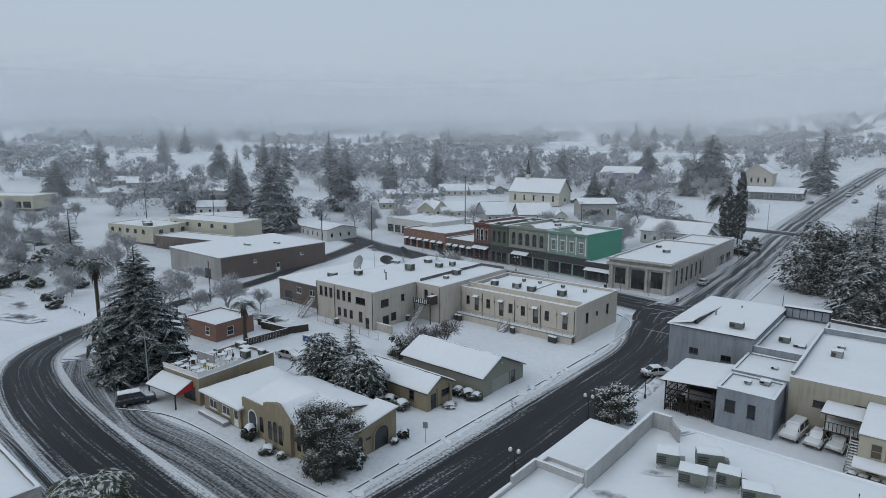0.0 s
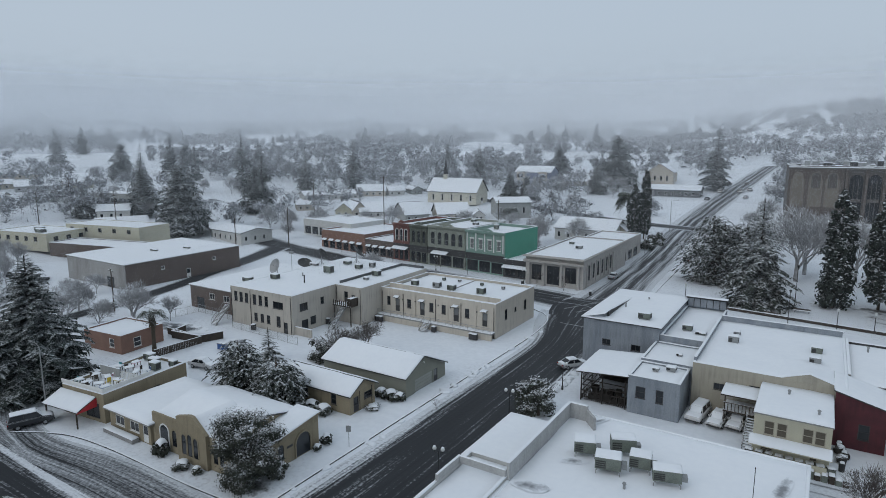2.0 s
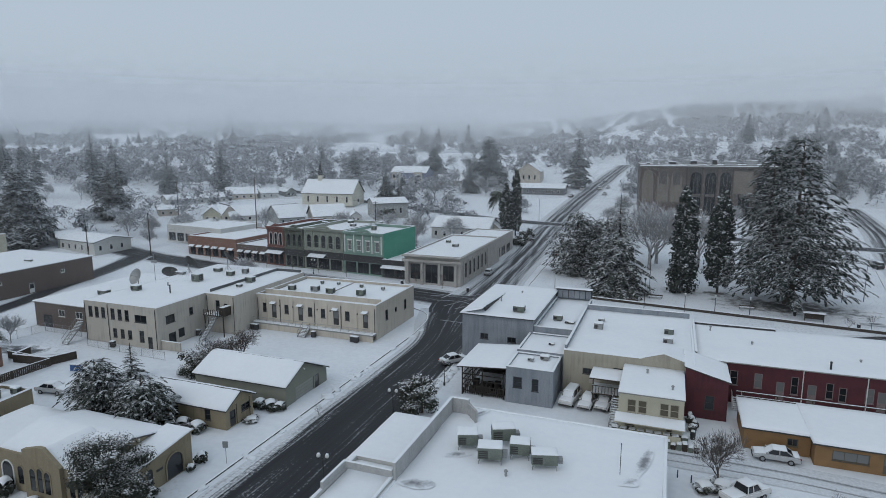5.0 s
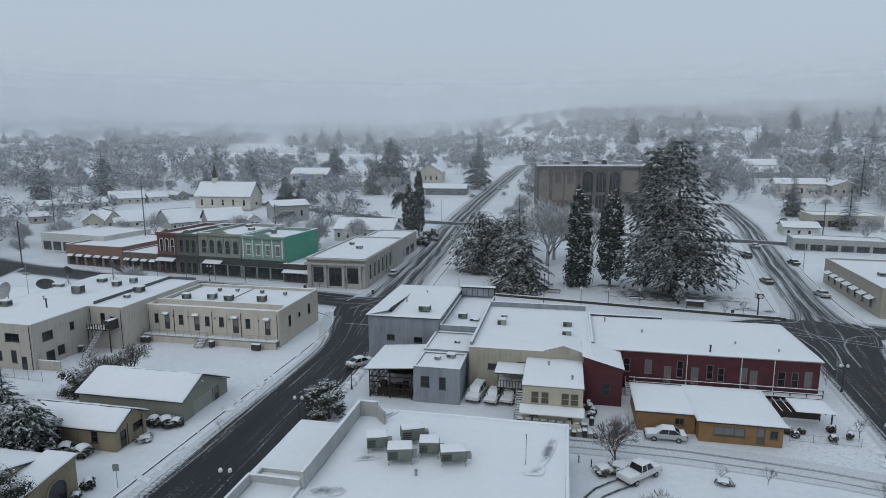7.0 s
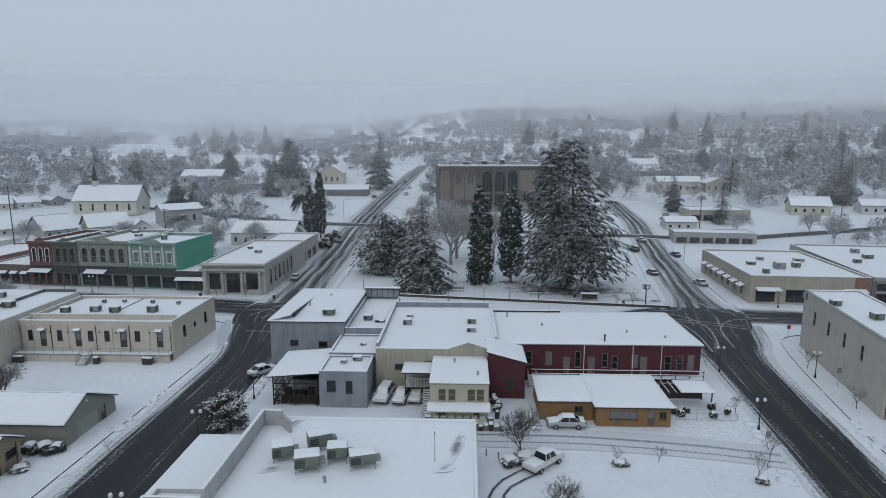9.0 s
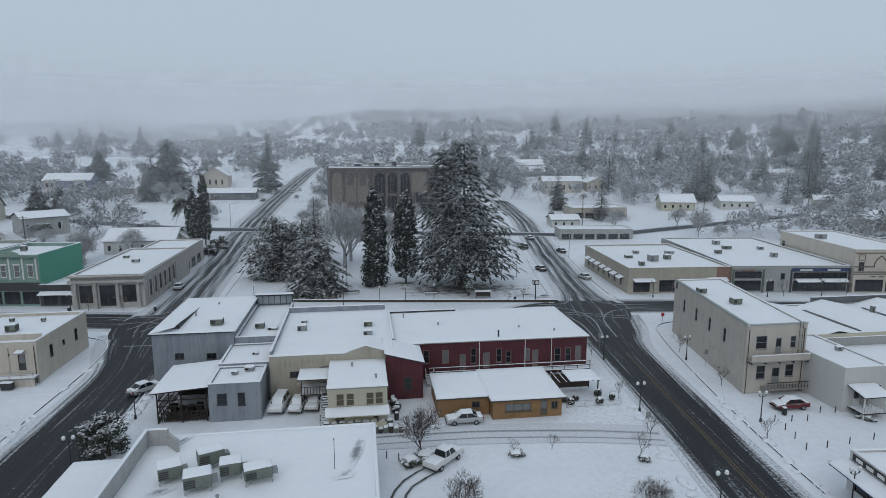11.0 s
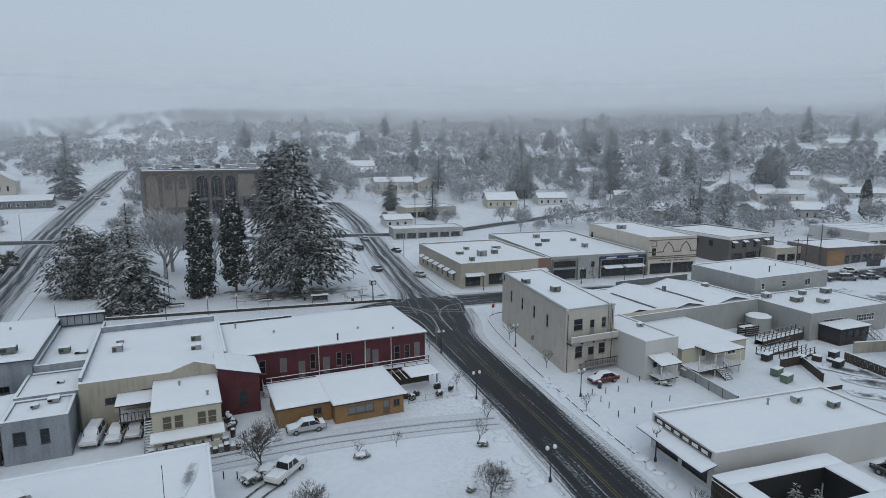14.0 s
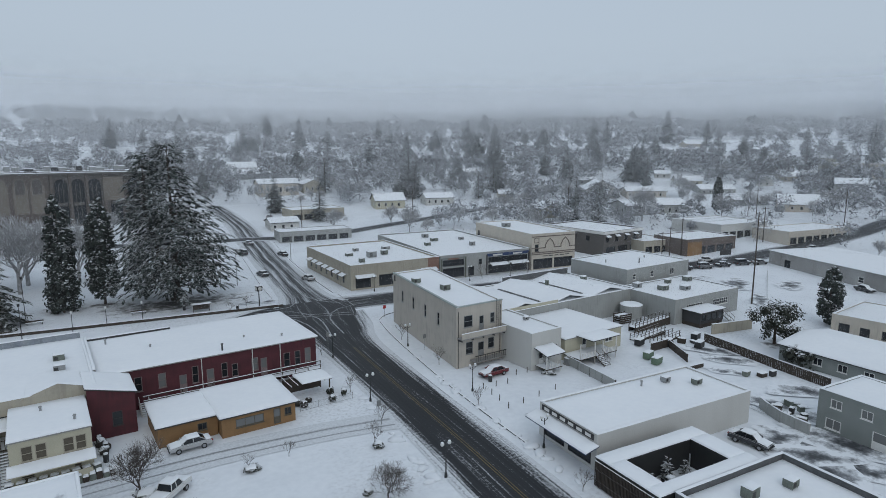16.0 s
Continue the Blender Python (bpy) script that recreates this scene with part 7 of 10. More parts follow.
bare("leafless tree dusted with snow beside the alley", 0, 6.1, 62.6, 1.2)
bare("leafless spreading tree dusted with snow near the street", 1, 26.2, 48.4, 1.25).scale.z = 0.9
bare("leafless tree dusted with snow at the lot's edge", 0, 8.9, 50.8, 0.85, 70)
for x, y, s in ((30.2, 58.8, 1.0), (16.5, 61.5, 0.6), (21.0, 61.8, 0.65), (33.4, 63.0, 0.95), (34.6, 74.5, 0.8), (46.7, 60.5, 0.9), (51.0, 76.5, 1.0), (52.6, 91.0, 1.0), (37.4, 91.5, 0.9), (43.0, 38.5, 0.8), (36, 128.5, 1.0), (32, 127, 0.8), (63.5, 65.4, 0.9), (-40.3, 62, 0.5), (-78, 135.5, 1.3), (-87, 136.5, 1.3), (-96, 137.5, 1.2), (-105, 138.3, 1.3), (-116, 139.5, 1.3), (-127, 141, 1.3), (-50, 132, 1.2), (-57, 132.5, 1.2), (72, 126.5, 1.3), (81, 125.5, 1.2), (96, 123.5, 1.3), (110, 121.2, 1.3)):
    bare("young leafless street tree in the snow", 2, x, y, s, x * 31, "street trees")
bare("bare tree with snow on its limbs behind the garage", 1, -62.4, 69.0, 1.5)
bare("thin bare tree beside a dark shrub", 0, -60.9, 73.2, 1.25, 40)
leafy("garden_hedge", "dark snowy shrub below a bare tree", 40, -65.4, 67.6, 3.4, 3.0, blobs=26, per=160, size=0.12, stem=0.02, category="bush")
for i, (x, y, h, r) in enumerate(((213.0, 202.0, 15.5, 4.4), (219.0, 192.0, 15.0, 4.2), (203.0, 252.0, 18.0, 5.0), (160.0, 262.0, 17.0, 4.8), (98.0, 236.0, 15.0, 5.0), (238.0, 236.0, 17.0, 4.4), (128.0, 300.0, 22.0, 5.0), (187.0, 244.0, 15.0, 4.2))):
    conifer("conifer", "dark conifer lightly frosted with snow among the houses", 310 + i, x, y, h, r, group="conifers among the houses")
BARE_BIG = [bare_mesh(61, 13, 0.6, 5, 0.34, 0.035, 4), bare_mesh(62, 12, 0.7, 5, 0.30, 0.035, 4)]
for i, (x, y, s) in enumerate(((-4.5, 172, 1.7), (-88, 160, 0.8), (-118, 54, 0.75), (-128, 62, 0.7), (-108, 62, 0.8), (-70, 195, 0.9), (-80, 185, 1.0), (263, 181, 1.1), (205, 158, 1.3), (95, 215, 0.9), (170, 205, 0.9), (-160, 165, 0.9), (-140, 185, 0.8), (-100, 41, 0.5), (-3, 182, 1.6), (8, 180, 1.6), (-14, 190, 1.3), (120, 215, 0.8), (26, 196, 1.0))):
    th = thing("bare_tree", "large leafless tree with frosted limbs", "tree", x, y, tz(x, y), i * 55, "large bare trees")
    th.scale = (s, s, s)
    mesh_part("crown", BARE_BIG[i % 2], th)


def palm(name, label, x, y, height, crown, n=34, trunk_r=0.22, skirt=True, seed=1, z=None):
    rng = random.Random(seed)
    V, F = [], []
    for i in range(n):
        yaw, lift = rng.uniform(0, 6.28), rng.uniform(-0.55, 1.0)
        length = crown * rng.uniform(0.8, 1.1)
        c, s = math.cos(yaw), math.sin(yaw)
        pts = []
        for k in range(6):
            t = k / 5
            pts.append((c * length * t * (1 - 0.25 * abs(lift) * t), s * length * t * (1 - 0.25 * abs(lift) * t), height + length * (lift * 0.75 * t - 0.75 * t * t)))
        for k in range(5):
            p, q = pts[k], pts[k + 1]
            for m in range(3):
                u = (m + rng.random()) / 3
                px, py, pz = (p[j] + (q[j] - p[j]) * u for j in range(3))
                w = length * 0.30 * (1.05 - abs(k / 5 - 0.35))
                for side in (-1, 1):
                    b = len(V)
                    V.extend([(px, py, pz), (px + c * w * 0.25, py + s * w * 0.25, pz), (px + c * w * 0.65 - side * s * w, py + s * w * 0.65 + side * c * w, pz - w * rng.uniform(0.2, 0.6))])
                    F.append((b, b + 1, b + 2))
    z = tz(x, y) if z is None else z
    th = thing(name, label, "palm tree", x, y, z)
    mesh_part("trunk", trunk_mesh([(0, 0, -0.2, trunk_r * 1.5), (0.05, 0, height * 0.3, trunk_r), (0.1, 0.05, height * 0.99, trunk_r * 0.9)], 10, PALMSKIRT), th)
    mesh_part("fronds", poly_mesh("fronds", V, F, PALMLEAF), th)
    if skirt:
        V, F = [], []
        for i in range(130):
            a, zz = rng.uniform(0, 6.28), height - rng.uniform(0.1, crown * 0.95)
            r = crown * 0.32 * rng.uniform(0.7, 1.1)
            b = len(V)
            V += [(math.cos(a - 0.2) * r * 0.5, math.sin(a - 0.2) * r * 0.5, zz + 0.4), (math.cos(a + 0.2) * r * 0.5, math.sin(a + 0.2) * r * 0.5, zz + 0.4), (math.cos(a) * r, math.sin(a) * r, zz - crown * 0.4)]
            F.append((b, b + 1, b + 2))
        mesh_part("skirt", poly_mesh("skirt", V, F, PALMSKIRT), th)
    return th


palm("fan_palm", "tall slender fan palm with snow on its fronds", -107.8, 38.2, 15.0, 3.2, n=46, seed=4, trunk_r=0.3)
palm("fan_palm", "short fan palm with a snowy head beside a fence", -90.0, 54.5, 7.4, 2.3, n=44, seed=5, trunk_r=0.3)
palm("small_palm", "small bushy palm with snowy fronds", -111.5, 38.4, 2.8, 2.6, seed=6, skirt=False, trunk_r=0.3)


def feather_palm(name, label, x, y, height, length, n, seed, leaf=0.07):
    """A palm head of long arching fronds, each a rib with many narrow hanging leaflets."""
    rng = random.Random(seed)
    V, F = [], []
    for i in range(n):
        yaw, lift = 6.283 * (i * 0.618 % 1), rng.uniform(-0.15, 1.1)
        c, s = math.cos(yaw), math.sin(yaw)
        reach = length * rng.uniform(0.85, 1.1)
        pts = [(c * reach * t * (1 - 0.2 * lift * t), s * reach * t * (1 - 0.2 * lift * t), height + reach * (lift * 0.8 * t - 0.95 * t * t)) for t in (k / 16 for k in range(17))]
        for k, (p, q) in enumerate(zip(pts, pts[1:])):
            b = len(V)
            V += [(p[0] + s * 0.04, p[1] - c * 0.04, p[2]), (p[0] - s * 0.04, p[1] + c * 0.04, p[2]), (q[0] - s * 0.04, q[1] + c * 0.04, q[2]), (q[0] + s * 0.04, q[1] - c * 0.04, q[2])]
            F.append((b, b + 1, b + 2, b + 3))
            w = length * 0.24 * math.sin(math.pi * min(1, 0.15 + k / 17)) + 0.1
            for side in (-1, 1):
                for e in (0.0, 0.33, 0.67):
                    o = [p[j] + (q[j] - p[j]) * e for j in range(3)]
                    b = len(V)
                    tip = (o[0] + c * w * 0.55 - side * s * w, o[1] + s * w * 0.55 + side * c * w, o[2] - w * rng.uniform(0.35, 0.9))
                    V += [tuple(o), (o[0] + c * leaf, o[1] + s * leaf, o[2] - 0.01), tip]
                    F.append((b, b + 1, b + 2))
    th = thing(name, label, "palm tree", x, y, tz(x, y))
    mesh_part("trunk", trunk_mesh([(0, 0, -0.2, 0.45), (0.05, 0, height * 0.3, 0.32), (0, 0, height, 0.30)], 10, PALMSKIRT), th)
    mesh_part("fronds", poly_mesh("fronds", V, F, PALMLEAF), th)
    return th


feather_palm("near_palm", "palm head with drooping green fronds under snow", -41.0, 12.7, 11.9, 3.7, 34, 8, 0.15)
feather_palm("date_palm", "great date palm with drooping snowy fronds", -57.0, 213.0, 14.6, 6.4, 60, 7, 0.34)
bare("leafless frosted tree beside the palm", 0, -41.8, 17.4, 1.75, 20)
palm("far_palm", "stubby palm with snowy fronds below the hill", -104, 214, 6.0, 4.0, n=50, seed=9, trunk_r=0.4)

# conifers of the middle distance: a few shapes, each planted several times
FAR_SHAPES = []
for k, (hh, rr, sh) in enumerate(((24, 6.0, 0.9), (24, 4.2, 0.85), (24, 8.0, 0.6))):
    V, F = conifer_mesh(70 + k, hh, rr, base=0.05, gap=0.95, per=12, droop=0.4, shape=sh, width=0.3, ragged=0.45)
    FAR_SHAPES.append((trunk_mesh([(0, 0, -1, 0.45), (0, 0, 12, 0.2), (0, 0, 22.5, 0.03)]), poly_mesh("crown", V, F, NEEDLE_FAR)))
for i, (x, y, h, k) in enumerate((
        (-192, 130, 25, 2), (-201, 138, 24, 2), (-236, 144, 28, 1), (-229, 139, 25, 0), (-255, 210, 32, 1), (-214, 187, 27, 1), (-214, 249, 28, 1), (-227, 227, 22, 0), (-313, 99, 17, 2), (-244, 124, 12, 2),
        (-47, 329, 31, 0), (-95, 324, 28, 2), (180, 171, 19, 1), (187, 165, 19, 1), (159, 266, 25, 0), (241, 295, 26, 0), (203, 530, 30, 0), (190, 577, 36, 1), (200, 461, 26, 1), (285, 227, 20, 2),
        (421, 160, 30, 1), (273, 511, 27, 1), (424, 272, 29, 1), (88, 262, 18, 0), (-275, 190, 22, 0), (-205, 175, 20, 2), (-300, 215, 24, 1), (255, 250, 22, 0), (330, 300, 24, 0), (375, 215, 24, 1), (-165, 300, 22, 1),
        (-128, 262, 13, 2), (-122, 268, 11, 2), (-370, 140, 26, 1), (-420, 200, 26, 0), (310, 420, 28, 0), (150, 520, 26, 1), (60, 600, 28, 0), (470, 340, 30, 0), (-250, 600, 28, 0), (-235, 610, 30, 1), (-265, 590, 26, 1), (-205, 620, 30, 0), (150, 262, 15, 0), (172, 280, 22, 1), (196, 275, 20, 0), (215, 262, 14, 2), (232, 290, 24, 1), (262, 275, 18, 0), (300, 268, 22, 1), (322, 250, 20, 0), (350, 262, 24, 1), (388, 240, 22, 0), (260, 340, 24, 0), (290, 360, 26, 1), (330, 370, 24, 1), (220, 370, 22, 0), (180, 350, 24, 1), (140, 370, 20, 0), (120, 430, 24, 1), (90, 480, 26, 0), (240, 430, 26, 1), (380, 330, 26, 0), (420, 380, 28, 1), (345, 185, 16, 2), (318, 140, 15, 2), (372, 175, 18, 1), (-130, 330, 20, 2), (-110, 345, 18, 0), (-168, 262, 14, 2), (-98, 300, 14, 2), (-176, 318, 22, 1), (-205, 330, 20, 0), (-330, 190, 20, 2), (-345, 230, 24, 0), (-360, 250, 22, 1), (-300, 260, 20, 0))):
    th = plant("conifer", "dark snowy conifer among the houses and woods", *FAR_SHAPES[k], x, y, i * 67, h / 24, group="distant conifers")


rs = random.Random(95)
for i in range(48):
    while True:
        a, r = math.radians(rs.uniform(-74, 8) if i % 4 else rs.uniform(8, 80)), rs.uniform(290, 900)
        x, y = -math.sin(a) * r, math.cos(a) * r
        if noise.noise((x * 0.011, y * 0.011, 5)) > -0.05 and abs(x + 38) > 22:
            break
    plant("conifer", "dark snowy conifer among the houses and woods", *FAR_SHAPES[(0, 1, 1, 2)[i % 4]], x, y, i * 67, rs.uniform(0.45, 1.05), group="distant conifers")

HOMES.append((-147, 244, 15))


def in_yard(x, y, front=26):
    """Inside a house's plot or the open yard on its town side."""
    for hx, hy, hr in HOMES:
        d = math.hypot(hx, hy)
        along, across = ((x - hx) * hx + (y - hy) * hy) / d, abs((x - hx) * hy - (y - hy) * hx) / d
        if -front < along < hr + 2 and across < hr + 1.5:
            return True
    return False


def wood(name, label, seed, count, rmin, rmax, a0, a1, clear, size, mat, per=70, keep_from=(), slim=0.16):
    """Snow-laden bare woods, too many to count: one mesh of ragged crowns."""
    rs = np.random.RandomState(seed)
    made, verts = 0, []
    while made < count:
        a, r = math.radians(rs.uniform(a0, a1)), math.sqrt(rs.uniform(rmin ** 2, rmax ** 2))
        x, y = -math.sin(a) * r, math.cos(a) * r
        if noise.noise((x * 0.009, y * 0.009, seed)) < clear + (0.25 if x < -170 and y < 260 else 0) - (0.25 if x > 0 else 0):
            continue
        if any(abs(x - kx) < kw and abs(y - ky) < kd for kx, ky, kw, kd in keep_from):
            continue
        if r < 440 and in_yard(x, y, 10):
            continue
        h = rs.uniform(6, 14)
        R = h * rs.uniform(0.38, 0.58)
        nb = 7
        turn = rs.uniform(0, 6.28, nb)
        out = R * rs.uniform(0.25, 0.62, nb)
        c = np.stack([x + np.cos(turn) * out, y + np.sin(turn) * out, tz(x, y) + h * rs.uniform(0.42, 0.74, nb)], 1)
        lump = R * rs.uniform(0.34, 0.56, nb)
        o = rs.normal(0, 1, (per, 3))
        o /= np.linalg.norm(o, axis=1)[:, None]
        pick = rs.randint(0, nb, per)
        p = c[pick] + o * rs.uniform(0.72, 1.06, (per, 1)) * lump[pick][:, None] * (1, 1, 0.85)
        low = rs.uniform(0, 1, per) < 0.10
        p[low] = np.array((x, y, tz(x, y))) + rs.uniform(-1, 1, (low.sum(), 3)) * (R * 0.35, R * 0.35, 0) + np.stack([0 * p[low, 0], 0 * p[low, 0], rs.uniform(0, h * 0.4, low.sum())], 1)
        a = rs.normal(0, 1, (per, 3)) * 0.75
        u = a - o * (a * o).sum(1)[:, None] * 0.75 + o * 0.35
        w = np.cross(o, u) * slim + rs.normal(0, 0.15, (per, 3))
        s = size * rs.uniform(0.55, 1.5, (per, 1)) * (0.8 + r / 900)
        verts.append(np.stack([p - u * s - w * s, p - u * s + w * s, p + u * s], 1).reshape(-1, 3))
        made += 1
    verts = np.concatenate(verts)
    faces = np.arange(len(verts)).reshape(-1, 3)
    me = poly_mesh(name, verts.tolist(), faces.tolist(), mat)
    return tagged(new(name, me), label, "wood", kind="stuff")


STREETS_CLEAR = ((-40, 300, 16, 140), (64, 240, 14, 60), (0, 200, 60, 50), (12, 262, 40, 26), (-145, 250, 22, 24), (-100, 240, 120, 9), (110, 232, 70, 30), (-136, 309, 14, 12), (-62, 300, 18, 14), (-76, 342, 12, 12), (-150, 205, 30, 30), (104, 300, 22, 16))
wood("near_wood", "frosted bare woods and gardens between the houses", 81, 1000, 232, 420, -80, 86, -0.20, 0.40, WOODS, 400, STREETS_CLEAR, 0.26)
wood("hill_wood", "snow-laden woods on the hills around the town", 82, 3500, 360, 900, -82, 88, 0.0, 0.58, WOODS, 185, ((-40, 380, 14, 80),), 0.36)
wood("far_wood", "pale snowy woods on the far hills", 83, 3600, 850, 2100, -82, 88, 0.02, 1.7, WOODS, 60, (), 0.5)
MEDIUM = [bare_mesh(91, 9, 0.65, 4, 0.17, 0.035, 5), bare_mesh(92, 8, 0.8, 4, 0.15, 0.035, 5), bare_mesh(93, 10, 0.55, 4, 0.17, 0.035, 5)]
rs = random.Random(94)
spots = []
while len(spots) < 130:
    a, r = math.radians(rs.uniform(-78, 84)), rs.uniform(150, 330)
    x, y = -math.sin(a) * r, math.cos(a) * r
    block = (*STREETS_CLEAR, (-150, 95, 28, 34), (-200, 95, 45, 30), (-115, 150, 40, 26), (-55, 165, 22, 40), (100, 145, 60, 40), (150, 120, 50, 45), (-130, 60, 20, 60), (200, 105, 60, 30), (12, 150, 50, 30), (60, 150, 18, 70), (-80, 203, 20, 10), (175, 75, 30, 40))
    if any(abs(x - kx) < kw and abs(y - ky) < kd for kx, ky, kw, kd in block) or any(math.hypot(x - p, y - q) < 6 for p, q in spots) or in_yard(x, y, 14):
        continue
    spots.append((x, y))
    th = thing("frosted_tree", "bare garden tree with frosted branches", "tree", x, y, tz(x, y), rs.uniform(0, 360), "frosted garden trees")
    k = rs.uniform(0.7, 1.25)
    th.scale = (k, k, k)
    mesh_part("crown", MEDIUM[len(spots) % 3], th)
for i, (x, y, k) in enumerate(((-150, 48, 0.9), (-160, 56, 1.0), (-172, 52, 0.8), (-140, 52, 0.6), (-134, 49, 0.5), (-205, 50, 1.0), (-195, 42, 0.9), (-182, 40, 0.8), (-178, 68, 0.9), (-210, 68, 0.9), (-222, 56, 1.1), (-168, 34, 0.8), (-113, 58, 0.8), (-116, 66, 0.8), (-106, 68, 0.6), (-152, 49, 0.7), (-146, 45, 0.6), (-160, 50, 0.7), (-169, 46, 0.8), (-178, 43, 0.9), (-186, 47, 0.9), (-159, 58, 0.8), (-144, 57, 0.8), (-135, 64, 0.7), (-128, 64, 0.7), (-150, 62, 0.8), (-165, 64, 0.9), (-174, 62, 1.0), (-195, 62, 1.0), (-204, 45, 1.0), (-215, 60, 1.1), (-226, 70, 1.1), (-236, 66, 1.1), (-246, 75, 1.1), (-256, 80, 1.1), (-230, 52, 1.2), (-240, 58, 1.2), (-140, 72, 0.8), (-185, 75, 0.9), (-200, 78, 0.9))):
    th = thing("frosted_tree", "bare garden tree with frosted branches", "tree", x, y, tz(x, y), i * 77, "frosted garden trees")
    th.scale = (k, k, k)
    mesh_part("crown", MEDIUM[i % 3], th)
for i, (x, y, r) in enumerate(((-178, 56, 4.0), (-190, 50, 3.5), (-166, 46, 2.4), (-200, 60, 3.6), (-112, 44, 2.0), (-98, 44, 2.2), (-194, 56, 3.2), (-172, 40, 2.8), (-150, 44, 2.0), (-142, 42, 1.6), (-158, 52, 2.4), (-205, 52, 3.4), (-214, 50, 3.6), (-180, 46, 3.0), (-222, 64, 3.6))):
    leafy("garden_shrub", "broad evergreen shrub bent under snow", 300 + i, x, y, r * 1.0, r, blobs=14, per=50, size=0.3, stem=0.02, category="bush")
for i, (x, y, k) in enumerate(((-16, 205, 1.3), (-8, 212, 1.4), (0, 222, 1.3), (14, 215, 1.2), (30, 214, 1.2), (38, 225, 1.3), (47, 235, 1.2), (-22, 240, 1.2), (-18, 250, 1.2), (44, 250, 1.3), (50, 262, 1.2), (22, 240, 1.1), (6, 245, 1.1), (-27, 178, 1.1), (-22, 186, 1.2), (34, 178, 1.1), (40, 190, 1.1), (20, 170, 1.0), (-100, 168, 1.0), (-92, 172, 1.1), (-86, 176, 0.9), (-74, 170, 0.9), (-152, 172, 1.0), (-146, 176, 0.9), (-170, 160, 1.0))):
    th = thing("frosted_tree", "bare garden tree with frosted branches", "tree", x, y, tz(x, y), i * 51, "frosted garden trees")
    th.scale = (k, k, k)
    mesh_part("crown", MEDIUM[i % 3], th)

# ---- vehicles ----
TYRE = material("tyre_rubber", (0.02, 0.02, 0.021), (0.03, 0.03, 0.03), 0.9, 3, 20, 0.1)
RIM = material("alloy_rim", (0.35, 0.36, 0.37), (0.25, 0.26, 0.27), 0.4, 3, 20, 0.0, metal=0.6)
LAMPGLASS = glass_material("clear_headlamp", (0.5, 0.52, 0.54), 0.15)
REDLAMP = glass_material("red_tail_lamp", (0.25, 0.01, 0.01), 0.2)
PAINTS = {"silver": (0.42, 0.43, 0.44), "white": (0.62, 0.62, 0.61), "red": (0.12, 0.010, 0.015), "dark": (0.035, 0.038, 0.043), "grey": (0.16, 0.165, 0.17)}
PAINTS = {k: material(k + "_car_paint", v, tuple(c * 0.9 for c in v), 0.3, 2, 20, 0.0, snow=0.02) for k, v in PAINTS.items()}

# side outlines (x forward, z up) of body and cabin
SHAPES = {
    "sedan": (4.7, 1.78, [(-2.3, 0.35), (2.25, 0.35), (2.33, 0.55), (2.22, 0.74), (1.2, 0.90), (-1.5, 0.95), (-2.28, 0.88), (-2.35, 0.6)], [(-1.75, 0.92), (1.15, 0.90), (0.45, 1.38), (-0.95, 1.42)]),
    "suv": (4.8, 1.9, [(-2.35, 0.42), (2.3, 0.42), (2.4, 0.7), (2.3, 0.98), (1.3, 1.10), (-2.3, 1.12), (-2.4, 0.8)], [(-2.3, 1.1), (1.25, 1.08), (0.6, 1.72), (-2.05, 1.76)]),
    "pickup": (5.2, 1.85, [(-2.6, 0.5), (2.5, 0.5), (2.6, 0.75), (2.5, 1.02), (1.4, 1.12), (-2.6, 1.1), (-2.65, 0.8)], [(-0.75, 1.1), (1.3, 1.1), (0.75, 1.72), (-0.5, 1.74)]),
}
CARS = {}


